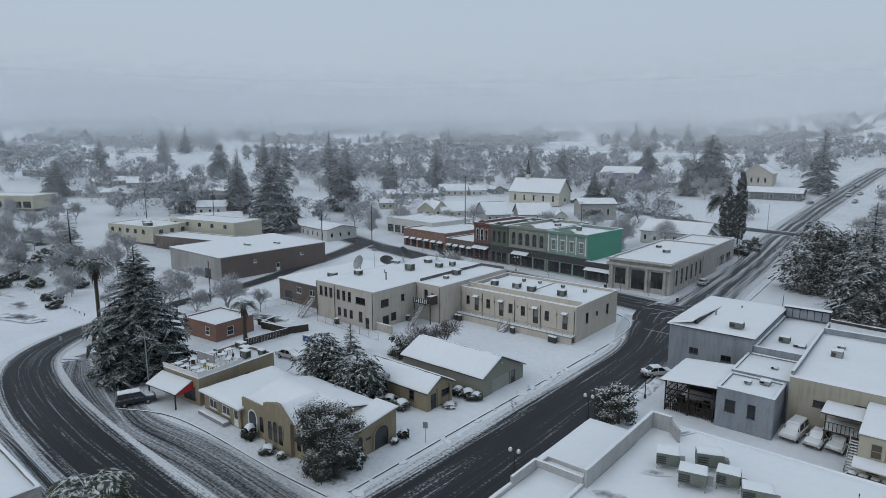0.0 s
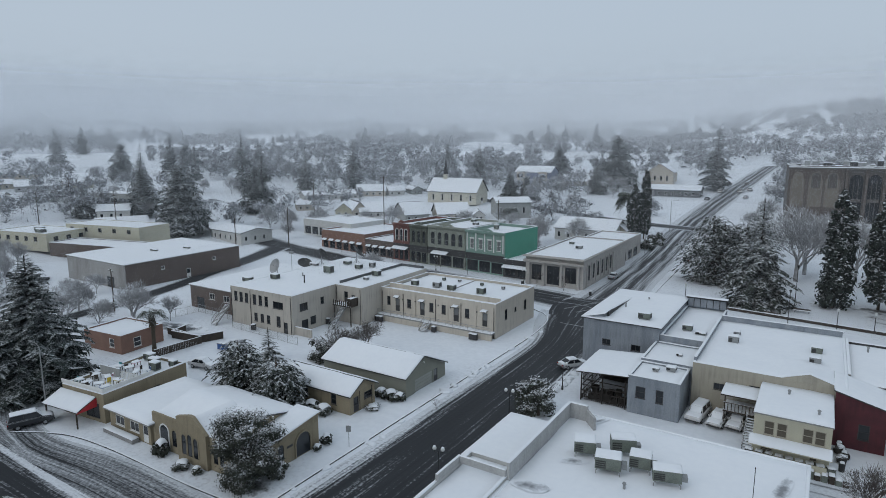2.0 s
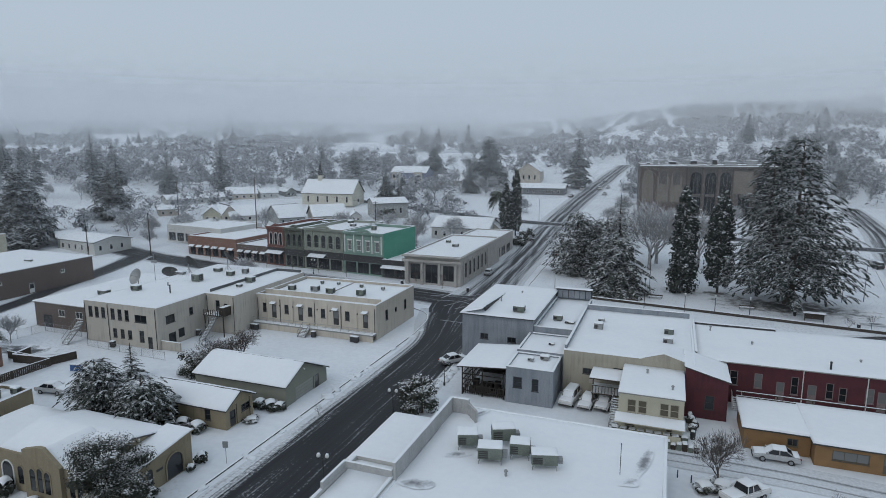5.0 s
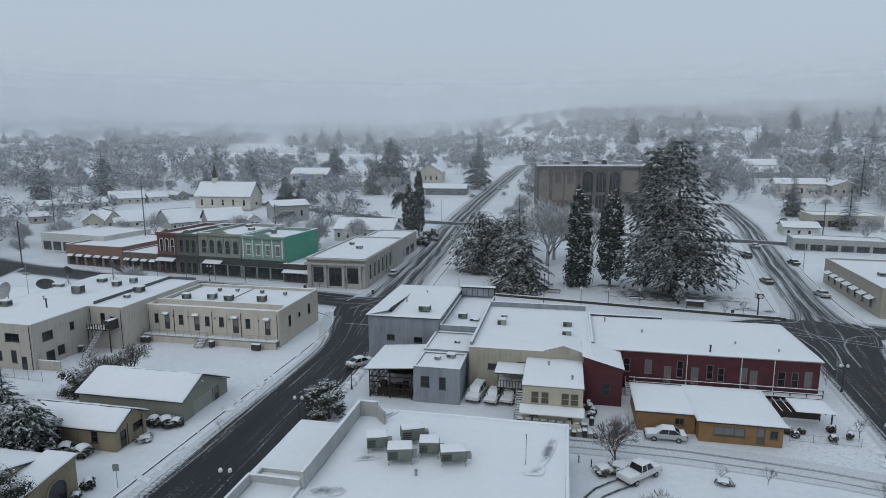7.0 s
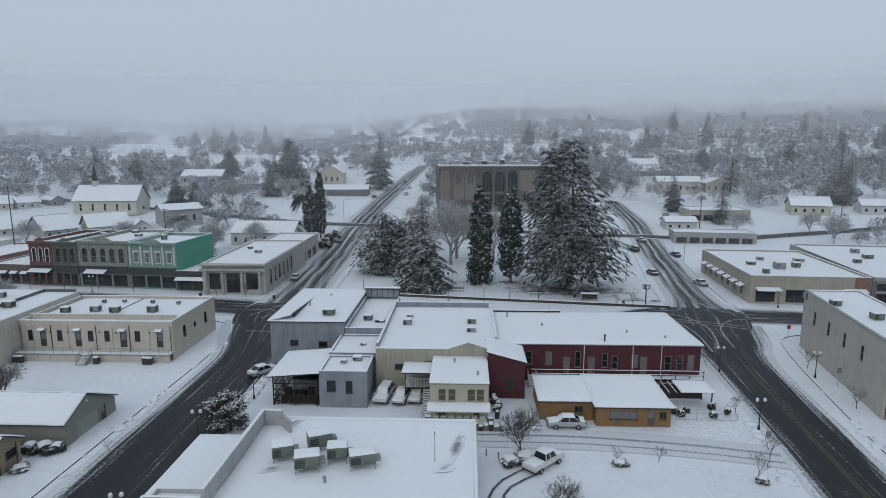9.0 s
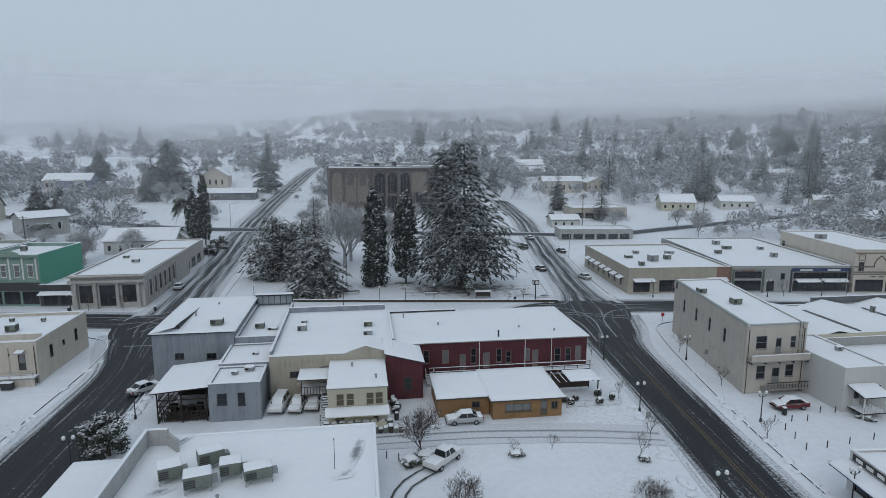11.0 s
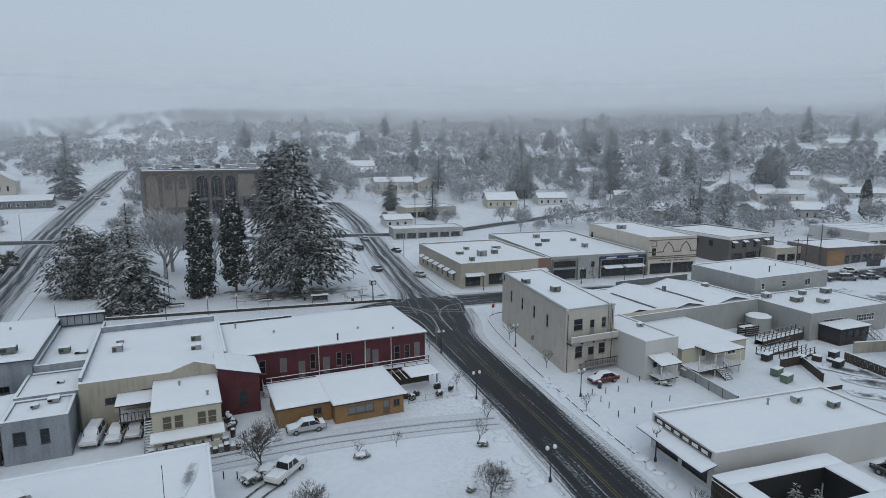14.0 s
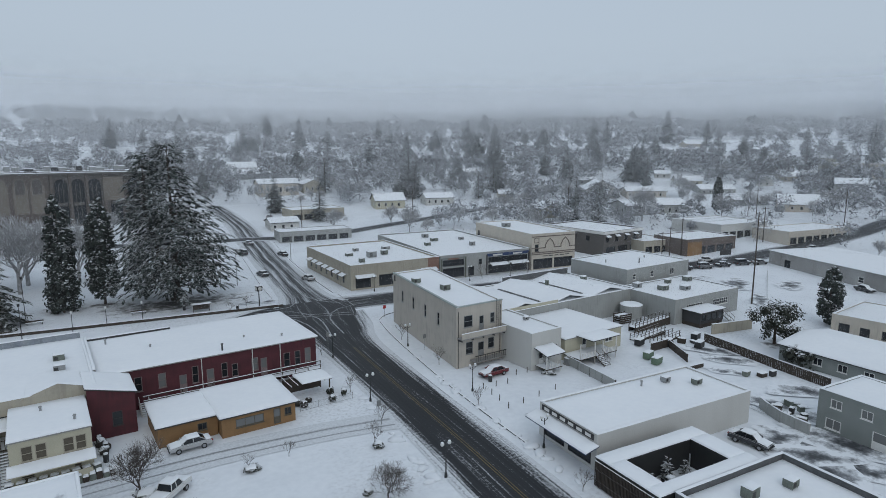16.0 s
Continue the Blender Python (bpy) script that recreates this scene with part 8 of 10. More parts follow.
def make_car(kind, paint, plain=False):
    length, width, body, cabin = SHAPES[kind]
    th = thing(kind, "car", "car")
    bm = bmesh.new()
    prism(bm, body, -width / 2, width / 2)
    soften(bm, 0.09, 2)
    part("body", bm, PAINTS[paint], th)
    bm = bmesh.new()
    prism(bm, cabin, -width / 2 + 0.12, width / 2 - 0.12)
    for v in bm.verts:
        if v.co.z > 1.25:
            v.co.y *= 0.86
    soften(bm, 0.05, 2)
    part("cabin_glass", bm, GLASS, th)
    xs = [c[0] for c in cabin]
    zt = max(c[1] for c in cabin)
    top = [c for c in cabin if c[1] > 1.2]
    a, b = min(c[0] for c in top), max(c[0] for c in top)
    hw = (width / 2 - 0.12) * 0.86
    part("roof", soften(boxes((a - 0.05, b + 0.05, -hw, hw, zt - 0.02, zt + 0.05)), 0.03, 2), PAINTS[paint], th)
    for u in (() if plain else (a, b, (a + b) / 2)):
        lean = (min(xs) + 0.1 if u == a else max(xs) - 0.1 if u == b else u)
        for s in (-1, 1):
            bm = bmesh.new()
            tube(bm, (lean, s * (width / 2 - 0.11), 1.0 if kind == "sedan" else 1.12), (u, s * (hw - 0.01), zt), 0.05, None, 5)
            part("pillar", bm, PAINTS[paint], th)
    for wx in (length * 0.29, -length * 0.29):
        for s in (-1, 1):
            bm = bmesh.new()
            tube(bm, (wx, s * (width / 2 - 0.21), 0.33), (wx, s * (width / 2 + 0.01), 0.33), 0.33, None, 16)
            wheel = part("wheel", bm, TYRE, th)
            if plain:
                continue
            bm = bmesh.new()
            tube(bm, (wx, s * (width / 2 + 0.012), 0.33), (wx, s * (width / 2 + 0.03), 0.33), 0.2, 0.19, 12)
            part("rim", bm, RIM, wheel)
    for s in (-1, 1):
        part("headlight", soften(boxes((length / 2 - 0.22, length / 2 - 0.01, s * width * 0.36 - 0.17, s * width * 0.36 + 0.17, 0.62, 0.78)), 0.02, 1), LAMPGLASS, th)
        part("tail_light", soften(boxes((-length / 2 - 0.01, -length / 2 + 0.12, s * width * 0.4 - 0.1, s * width * 0.4 + 0.1, 0.68, 0.86)), 0.02, 1), REDLAMP, th)
        if plain:
            continue
        part("side_mirror", soften(boxes((max(xs) - 0.35, max(xs) - 0.2, s * (width / 2 + 0.02) - 0.09, s * (width / 2 + 0.02) + 0.09, 1.0, 1.14)), 0.03, 1), PAINTS[paint], th)
    part("bumper", soften(boxes((length / 2 - 0.12, length / 2 + 0.03, -width * 0.44, width * 0.44, 0.36, 0.52)), 0.04, 1), IRON, th)
    part("bumper", soften(boxes((-length / 2 - 0.04, -length / 2 + 0.1, -width * 0.44, width * 0.44, 0.36, 0.52)), 0.04, 1), IRON, th)
    hood = max(body, key=lambda c: c[0] if c[1] > 0.7 else -9)
    cap(th, a - 0.05, b + 0.02, -hw + 0.03, hw - 0.03, zt + 0.04, 0.12, 0.35, None, 3, "roof_snow")
    z0 = 0.90 if kind == "sedan" else 1.10
    cap(th, max(xs) - 0.12, length / 2 - 0.16, -width / 2 + 0.12, width / 2 - 0.12, 0, 0.10, 0.3, lambda x, y: z0 + 0.02 - (x - max(xs)) * 0.13, 4, "hood_snow")
    if kind == "sedan":
        cap(th, -length / 2 + 0.14, min(xs) + 0.2, -width / 2 + 0.14, width / 2 - 0.14, 0.95, 0.10, 0.3, None, 5, "boot_snow")
    if kind == "pickup":
        cap(th, -length / 2 + 0.12, -0.8, -width / 2 + 0.16, width / 2 - 0.16, 1.09, 0.07, 0.3, None, 5, "bed_snow")
    wx0, wx1 = b - 0.02, max(xs) - 0.05
    cap(th, wx0, wx1, -hw + 0.05, hw - 0.05, 0, 0.06, 0.25, lambda x, y: zt + 0.02 - (x - wx0) / (wx1 - wx0) * (zt - z0), 6, "windscreen_snow")
    return th


def car(kind, paint, label, x, y, ang, plain=False):
    if (kind, paint, plain) not in CARS:
        CARS[kind, paint, plain] = ob = make_car(kind, paint, plain)
        ob.matrix_basis = pose(x, y, tz(x, y) + 0.02, 0, 0, ang)
    else:
        ob = copy_thing(CARS[kind, paint, plain], pose(x, y, tz(x, y) + 0.02, 0, 0, ang))
    return tagged(ob, label, "car")


car("sedan", "silver", "silver saloon car under snow beside an orange house", 12.3, 70.0, 180)
car("pickup", "white", "white pickup truck with fresh tracks behind it", 8.4, 60.6, 45)
car("suv", "white", "white van covered in snow behind a shop", -11.1, 77.4, -98)
car("sedan", "white", "white car covered in snow behind a shop", -8.7, 77.2, -98)
car("sedan", "white", "white car half cleared of snow behind a shop", -6.6, 77.6, -98)
car("sedan", "red", "dark red saloon car with snow on its roof", 55.4, 68.2, 180)
car("suv", "dark", "dark estate car with snow on top near a cafe", -80.0, 31.8, 70)
car("sedan", "silver", "silver car parked in a snowy yard", -78.8, 55.4, 10)
car("sedan", "silver", "silver car parked beside a workshop", -30.6, 85.8, 52)
car("sedan", "silver", "pale car parked beside the bank", -44.0, 151.0, 92)
car("sedan", "dark", "dark car half covered in snow by the park", 49.5, 160.0, 97)
car("suv", "dark", "dark car half covered in snow by the park", 54.0, 194.5, 97)
car("sedan", "silver", "grey car parked beside shopfronts", 57.6, 148.0, 97)
car("sedan", "dark", "dark car parked beside shopfronts", 64.2, 186.0, 97)
car("sedan", "dark", "dark car parked on the snowy street", -32.5, 184.5, 92)
car("sedan", "dark", "dark low car under snow beside a courtyard", 66.4, 34.4, -86)
for i, (x, y, a, k, c) in enumerate(((-46, 300, 85, "sedan", "dark"), (-43.5, 322, 85, "suv", "white"), (-51.5, 309, 25, "sedan", "silver"), (-35, 324, 85, "suv", "white"), (-31, 309, 85, "sedan", "silver"), (-43, 346, 85, "suv", "grey"), (-31.5, 330, 85, "sedan", "white"), (-35.0, 350, 85, "sedan", "grey"),
                                     (150, 100.5, -20, "suv", "dark"), (157, 98.6, -20, "suv", "grey"), (163.5, 97, -20, "sedan", "dark"), (170, 95, -20, "suv", "dark"), (175, 92.5, -20, "sedan", "grey"), (163, 60.5, -110, "sedan", "dark"), (166, 104, -12, "sedan", "white"),
                                     (-166, 72, 10, "suv", "dark"), (-176, 70, 10, "sedan", "dark"), (60, 208, 97, "sedan", "grey"), (82, 252, 60, "sedan", "dark"), (205, 92, -12, "sedan", "dark"), (-186, 98, 50, "sedan", "silver"), (-181, 94, 50, "suv", "grey"))):
    car(k, c, "parked car under snow beside the street", x, y, a, True)

# ---- street furniture ----
GLOBE = glass_material("milky_lamp_globe", (0.62, 0.63, 0.62), 0.3)


def twin_lamp(x, y, ang, first=[]):
    if first:
        return copy_thing(first[0], pose(x, y, tz(x, y), 0, 0, ang))
    th = thing("street_lamp", "black iron street lamp with two white globes", "street lamp", x, y, 0, ang, "twin street lamps")
    bm = bmesh.new()
    tube(bm, (0, 0, 0), (0, 0, 0.5), 0.17, 0.13, 10)
    part("base", bm, IRON, th)
    bm = bmesh.new()
    tube(bm, (0, 0, 0.5), (0, 0, 3.6), 0.075, 0.05, 8)
    part("pole", bm, IRON, th)
    for s in (-1, 1):
        bm = bmesh.new()
        tube(bm, (0, 0, 3.2), (s * 0.45, 0, 3.45), 0.035, None, 6)
        tube(bm, (s * 0.45, 0, 3.4), (s * 0.45, 0, 3.62), 0.05, 0.09, 6)
        arm = part("arm", bm, IRON, th)
        bm = bmesh.new()
        bmesh.ops.create_uvsphere(bm, u_segments=12, v_segments=8, radius=0.21, matrix=Matrix.Translation((s * 0.45, 0, 3.8)))
        part("globe", bm, GLOBE, arm)
        cap(th, s * 0.45 - 0.13, s * 0.45 + 0.13, -0.13, 0.13, 3.97, 0.08, 0.1, None, s)
    first.append(th)
    return th


for x, y, a in ((-28.8, 76.8, 10), (-31.0, 64.4, 10), (-30.6, 47.5, 10), (49.1, 65.1, 0), (33.1, 48.4, 0), (35.5, 70.1, 0), (38.5, 89.2, 0), (51.7, 87.3, 0), (46.0, 47.3, 0), (-60, 131.5, 0), (-88, 135.5, 0), (-112, 138.5, 0), (66, 127, 0), (92, 123.5, 0), (104, 121.5, 0)):
    twin_lamp(x, y, a)


def park_lamp(x, y, h=3.4, first={}):
    if h in first:
        return copy_thing(first[h], pose(x, y, tz(x, y)))
    th = thing("park_lamp", "slim dark park lamp with a lantern head", "lamp", x, y, 0, 0, "park lamps")
    bm = bmesh.new()
    tube(bm, (0, 0, 0), (0, 0, h), 0.08, 0.05, 8)
    part("pole", bm, IRON, th)
    bm = bmesh.new()
    tube(bm, (0, 0, h), (0, 0, h + 0.45), 0.14, 0.24, 8)
    tube(bm, (0, 0, h + 0.45), (0, 0, h + 0.6), 0.28, 0.05, 8)
    part("lantern", bm, GLOBE if h < 4 else IRON, th)
    first[h] = th
    return th


for x, y, h in ((3.9, 130.3, 3.4), (9.6, 130.5, 3.4), (-3.5, 145.0, 8.2), (-4.0, 130.0, 6.0), (16, 131, 3.4), (-24, 137, 3.4), (36, 150, 3.4)):
    park_lamp(x, y, h)


def cobra(label, x, y, h, ang, reach=2.0):
    th = thing("street_light", label, "street lamp", x, y, tz(x, y), ang)
    bm = bmesh.new()
    tube(bm, (0, 0, 0), (0, 0, h), 0.11, 0.06, 8)
    part("pole", bm, GALV, th)
    bm = bmesh.new()
    tube(bm, (0, 0, h - 0.1), (reach * 0.5, 0, h + 0.3), 0.04, None, 6)
    tube(bm, (reach * 0.5, 0, h + 0.3), (reach, 0, h + 0.32), 0.04, None, 6)
    part("arm", bm, GALV, th)
    part("lamp_head", soften(boxes((reach - 0.1, reach + 0.55, -0.13, 0.13, h + 0.22, h + 0.38)), 0.04, 1), GALV, th)
    return th


cobra("tall steel street light beside a fir", -81.8, 34.4, 9.0, 180)
cobra("tall steel street light near the bank", -46.0, 190, 9.0, 0)
cobra("tall steel street light at the upper crossing", -47, 229, 11, 0)
cobra("tall steel street light by the shopfronts", 64, 178, 8.5, 180)
cobra("tall steel street light in the park edge", 40.5, 152, 8.0, 0)


def utility_pole(x, y, h, ang, arms=1):
    th = thing("utility_pole", "wooden utility pole with crossarm and insulators", "utility pole", x, y, tz(x, y), ang, "utility poles")
    bm = bmesh.new()
    tube(bm, (0, 0, -0.2), (0, 0, h), 0.18, 0.11, 8)
    part("pole", bm, BARK, th)
    for k in range(arms):
        z = h - 0.5 - k * 1.1
        part("crossarm", boxes((-1.2, 1.2, -0.06, 0.06, z - 0.06, z + 0.06)), BARK, th)
        for u in (-1.1, -0.4, 0.4, 1.1):
            bm = bmesh.new()
            tube(bm, (u, 0, z + 0.06), (u, 0, z + 0.24), 0.04, 0.03, 6)
            part("insulator", bm, GLOBE, th)
    return th


POLES = [(-130, 167, 22), (129.5, 69.5, 20.4), (168, 114, 12), (87, 228, 12), (150, 108, 10), (205, 108, 12), (255, 104, 12), (-176, 180, 16), (-95, 186, 14), (-215, 120, 13), (-236, 104, 13), (-262, 128, 13), (137, 226, 12), (175, 216, 12), (183, 178, 14), (155, 109, 11), (240, 130, 12), (-153, 122, 12), (-149, 140, 13), (-122, 66, 9)]
for i, (x, y, h) in enumerate(POLES):
    utility_pole(x, y, h, 30 + i * 17, 2 if h > 15 else 1)


def cable(label, a, b, sag=1.0, r=0.025):
    a, b = Vector(a), Vector(b)
    bm = bmesh.new()
    pts = [a.lerp(b, i / 12) - Vector((0, 0, sag * 4 * (i / 12) * (1 - i / 12))) for i in range(13)]
    for p, q in zip(pts, pts[1:]):
        tube(bm, p, q, r, None, 4, cap=False)
    return tagged(link("power_line", bm, IRON), label, "cable")


for (x0, y0, h0), (x1, y1, h1) in (((-130, 167, 21.5), (-176, 180, 15.5)), ((-130, 167, 21.5), (-95, 186, 13.5)), ((168, 114, 11.5), (205, 108, 11.5)), ((205, 108, 11.5), (255, 104, 11.5)), ((129.5, 69.5, 19.9), (168, 114, 11.5)), ((87, 228, 11.5), (137, 226, 11.5)), ((137, 226, 11.5), (175, 216, 11.5)), ((-215, 120, 12.5), (-236, 104, 12.5)), ((-215, 120, 12.5), (-262, 128, 12.5))):
    cable("sagging dark power line between wooden poles", (x0, y0, tz(x0, y0) + h0), (x1, y1, tz(x1, y1) + h1), 1.0)


def sign(label, x, y, h, ang, w=0.6, hh=0.75, colour=None, name="road_sign"):
    th = thing(name, label, "sign", x, y, tz(x, y), ang)
    bm = bmesh.new()
    tube(bm, (0, 0, 0), (0, 0, h), 0.035, None, 6)
    part("post", bm, GALV, th)
    part("plate", soften(boxes((-w / 2, w / 2, -0.06, -0.037, h - hh, h)), 0.008, 1), colour or GALV, th)
    return th


SIGNRED = material("stop_sign_red", (0.42, 0.02, 0.025), (0.36, 0.02, 0.02), 0.5, 2, 10, 0.0)
sign("slim grey road sign on the pavement", -43.3, 48.4, 2.6, 20)
sign("slim grey road sign at the kerb", -32.0, 70.8, 2.8, 20)
sign("red stop sign at the crossing", 57.4, 106.2, 2.4, 10, 0.7, 0.7, SIGNRED)
sign("slim grey road sign at the corner", 39.8, 94.2, 2.8, 0)
sign("slim grey road sign on the pavement", 53.0, 84.0, 2.8, 0)
sign("slim grey road sign at the alley", 33.8, 64.5, 2.6, 0)
sign("slim grey road sign near the bend", -112, 33.5, 2.2, 30)
sign("dark plaza sign on two posts beside the street", 160, 94.5, 6.0, -15, 4.0, 1.8, DARKTRIM, "plaza_sign")
clk = thing("street_clock", "dark four-faced street clock on an iron post", "clock", 38.6, 128.2, 0, 10)
bm = bmesh.new()
tube(bm, (0, 0, 0), (0, 0, 3.6), 0.16, 0.1, 8)
part("post", bm, IRON, clk)
part("case", soften(boxes((-0.6, 0.6, -0.6, 0.6, 3.6, 4.7)), 0.08, 2), IRON, clk)
for a in (0, 90, 180, 270):
    bm = bmesh.new()
    tube(bm, (0, -0.61, 4.15), (0, -0.63, 4.15), 0.42, None, 16)
    face = part("dial", bm, WHITE, clk)
    face.matrix_basis = at(0, 0, 0, a)
cap(clk, -0.62, 0.62, -0.62, 0.62, 4.7, 0.14, 0.3, None, 1)
ks = thing("park_kiosk", "low park notice board with a snowy top", "kiosk", 25.5, 131.2, 0, -4)
for u in (0.1, 3.3):
    part("post", boxes((u, u + 0.14, 0.3, 0.44, 0, 1.6)), DARKWOOD, ks)
part("board", boxes((0.1, 3.44, 0.2, 0.3, 0.5, 1.5)), DARKWOOD, ks)
part("roof", boxes((-0.2, 3.7, -0.3, 1.0, 1.6, 1.7)), DARKWOOD, ks)
cap(ks, -0.2, 3.7, -0.3, 1.0, 1.7, 0.14, 0.5, None, 2)


def bench(x, y, ang):
    th = thing("park_bench", "dark park bench with snow on the seat", "bench", x, y, tz(x, y), ang, "park benches")
    part("seat", boxes((0, 3.0, 0, 0.5, 0.4, 0.46)), DARKWOOD, th)
    part("backrest", boxes((0, 3.0, 0.46, 0.52, 0.5, 0.85)), DARKWOOD, th)
    for u in (0.2, 2.7):
        part("leg", boxes((u, u + 0.1, 0.05, 0.45, 0, 0.4)), IRON, th)
    cap(th, 0, 3.0, 0, 0.44, 0.46, 0.12, 0.4, None, x)


bench(-3.5, 139.3, 0)
bench(-8.5, 133.5, -5)
bench(14.5, 136.5, -5)
pwl = thing("park_wall", "low dark park wall capped with snow", "wall", -21.3, 135.0, 0, -8.3)
part("wall", boxes((0, 65, 0, 0.35, 0, 0.55)), DARKWOOD, pwl)
cap(pwl, 0, 50, -0.03, 0.38, 0.55, 0.08, 1.5, None, 1)
for i in range(7):
    tb3 = thing("litter_bin", "dark litter bin with a snow cap", "bin", (-43.2, -60.8, 34.0, 24.5, 53.4, 3.8, 4.0)[i], (130.8, 132.4, 128.6, 134.5, 66.5, 77.2, 72.0)[i], 0, 0, "litter bins")
    bm = bmesh.new()
    tube(bm, (0, 0, 0), (0, 0, 0.95), 0.28, 0.32, 10)
    part("can", bm, IRON, tb3)
    cap(tb3, -0.22, 0.22, -0.22, 0.22, 0.95, 0.14, 0.15, None, i)


# ---- roof plant ----
def rtu(x, y, z, w, d, h, ang=0, label="weathered grey rooftop air unit with a snow cap", mat=None, name="air_unit"):
    th = thing(name, label, "air conditioner", x, y, z, ang, "rooftop units")
    for u in (0.1, w - 0.25):
        part("skid", boxes((u, u + 0.15, 0.05, d - 0.05, 0, 0.16)), GALV, th)
    part("casing", soften(boxes((0, w, 0, d, 0.16, h)), 0.03, 1), mat or ACUNIT, th)
    n = max(3, int(w / 0.3))
    for i in range(4):
        part("louvre", boxes((0.08, w * 0.42, -0.03, -0.002, 0.3 + i * (h - 0.5) / 4, 0.42 + i * (h - 0.5) / 4)), LOUVRE, th)
    part("panel", boxes((w * 0.5, w * 0.94, -0.02, -0.002, 0.26, h - 0.12)), mat or ACUNIT, th)
    part("side_grille", boxes((w + 0.002, w + 0.02, d * 0.15, d * 0.85, 0.3, h - 0.15)), LOUVRE, th)
    cap(th, -0.02, w + 0.02, -0.02, d + 0.02, h, 0.15, 0.4, None, x)
    return th


for x, y, w, d, h, a in ((-18.2, 52.3, 2.0, 1.7, 1.3, 20), (-15.6, 50.5, 2.3, 1.6, 1.3, 14), (-15.2, 54.3, 2.3, 1.5, 1.45, 24), (-13.0, 52.4, 1.9, 1.5, 1.3, 10), (-10.6, 51.2, 2.4, 1.4, 1.2, 16)):
    unit = rtu(x, y, 4.62, w, d, h, a, "weathered green-grey rooftop air unit on a steel stand")
    for u in (0.05, w - 0.13):
        for v in (0.05, d - 0.13):
            part("stand_leg", boxes((u, u + 0.08, v, v + 0.08, -0.4, 0.0)), GALV, unit)
    part("duct", soften(boxes((w, w + 0.5, d * 0.2, d * 0.7, 0.25, h * 0.6)), 0.03, 1), GALV, unit)
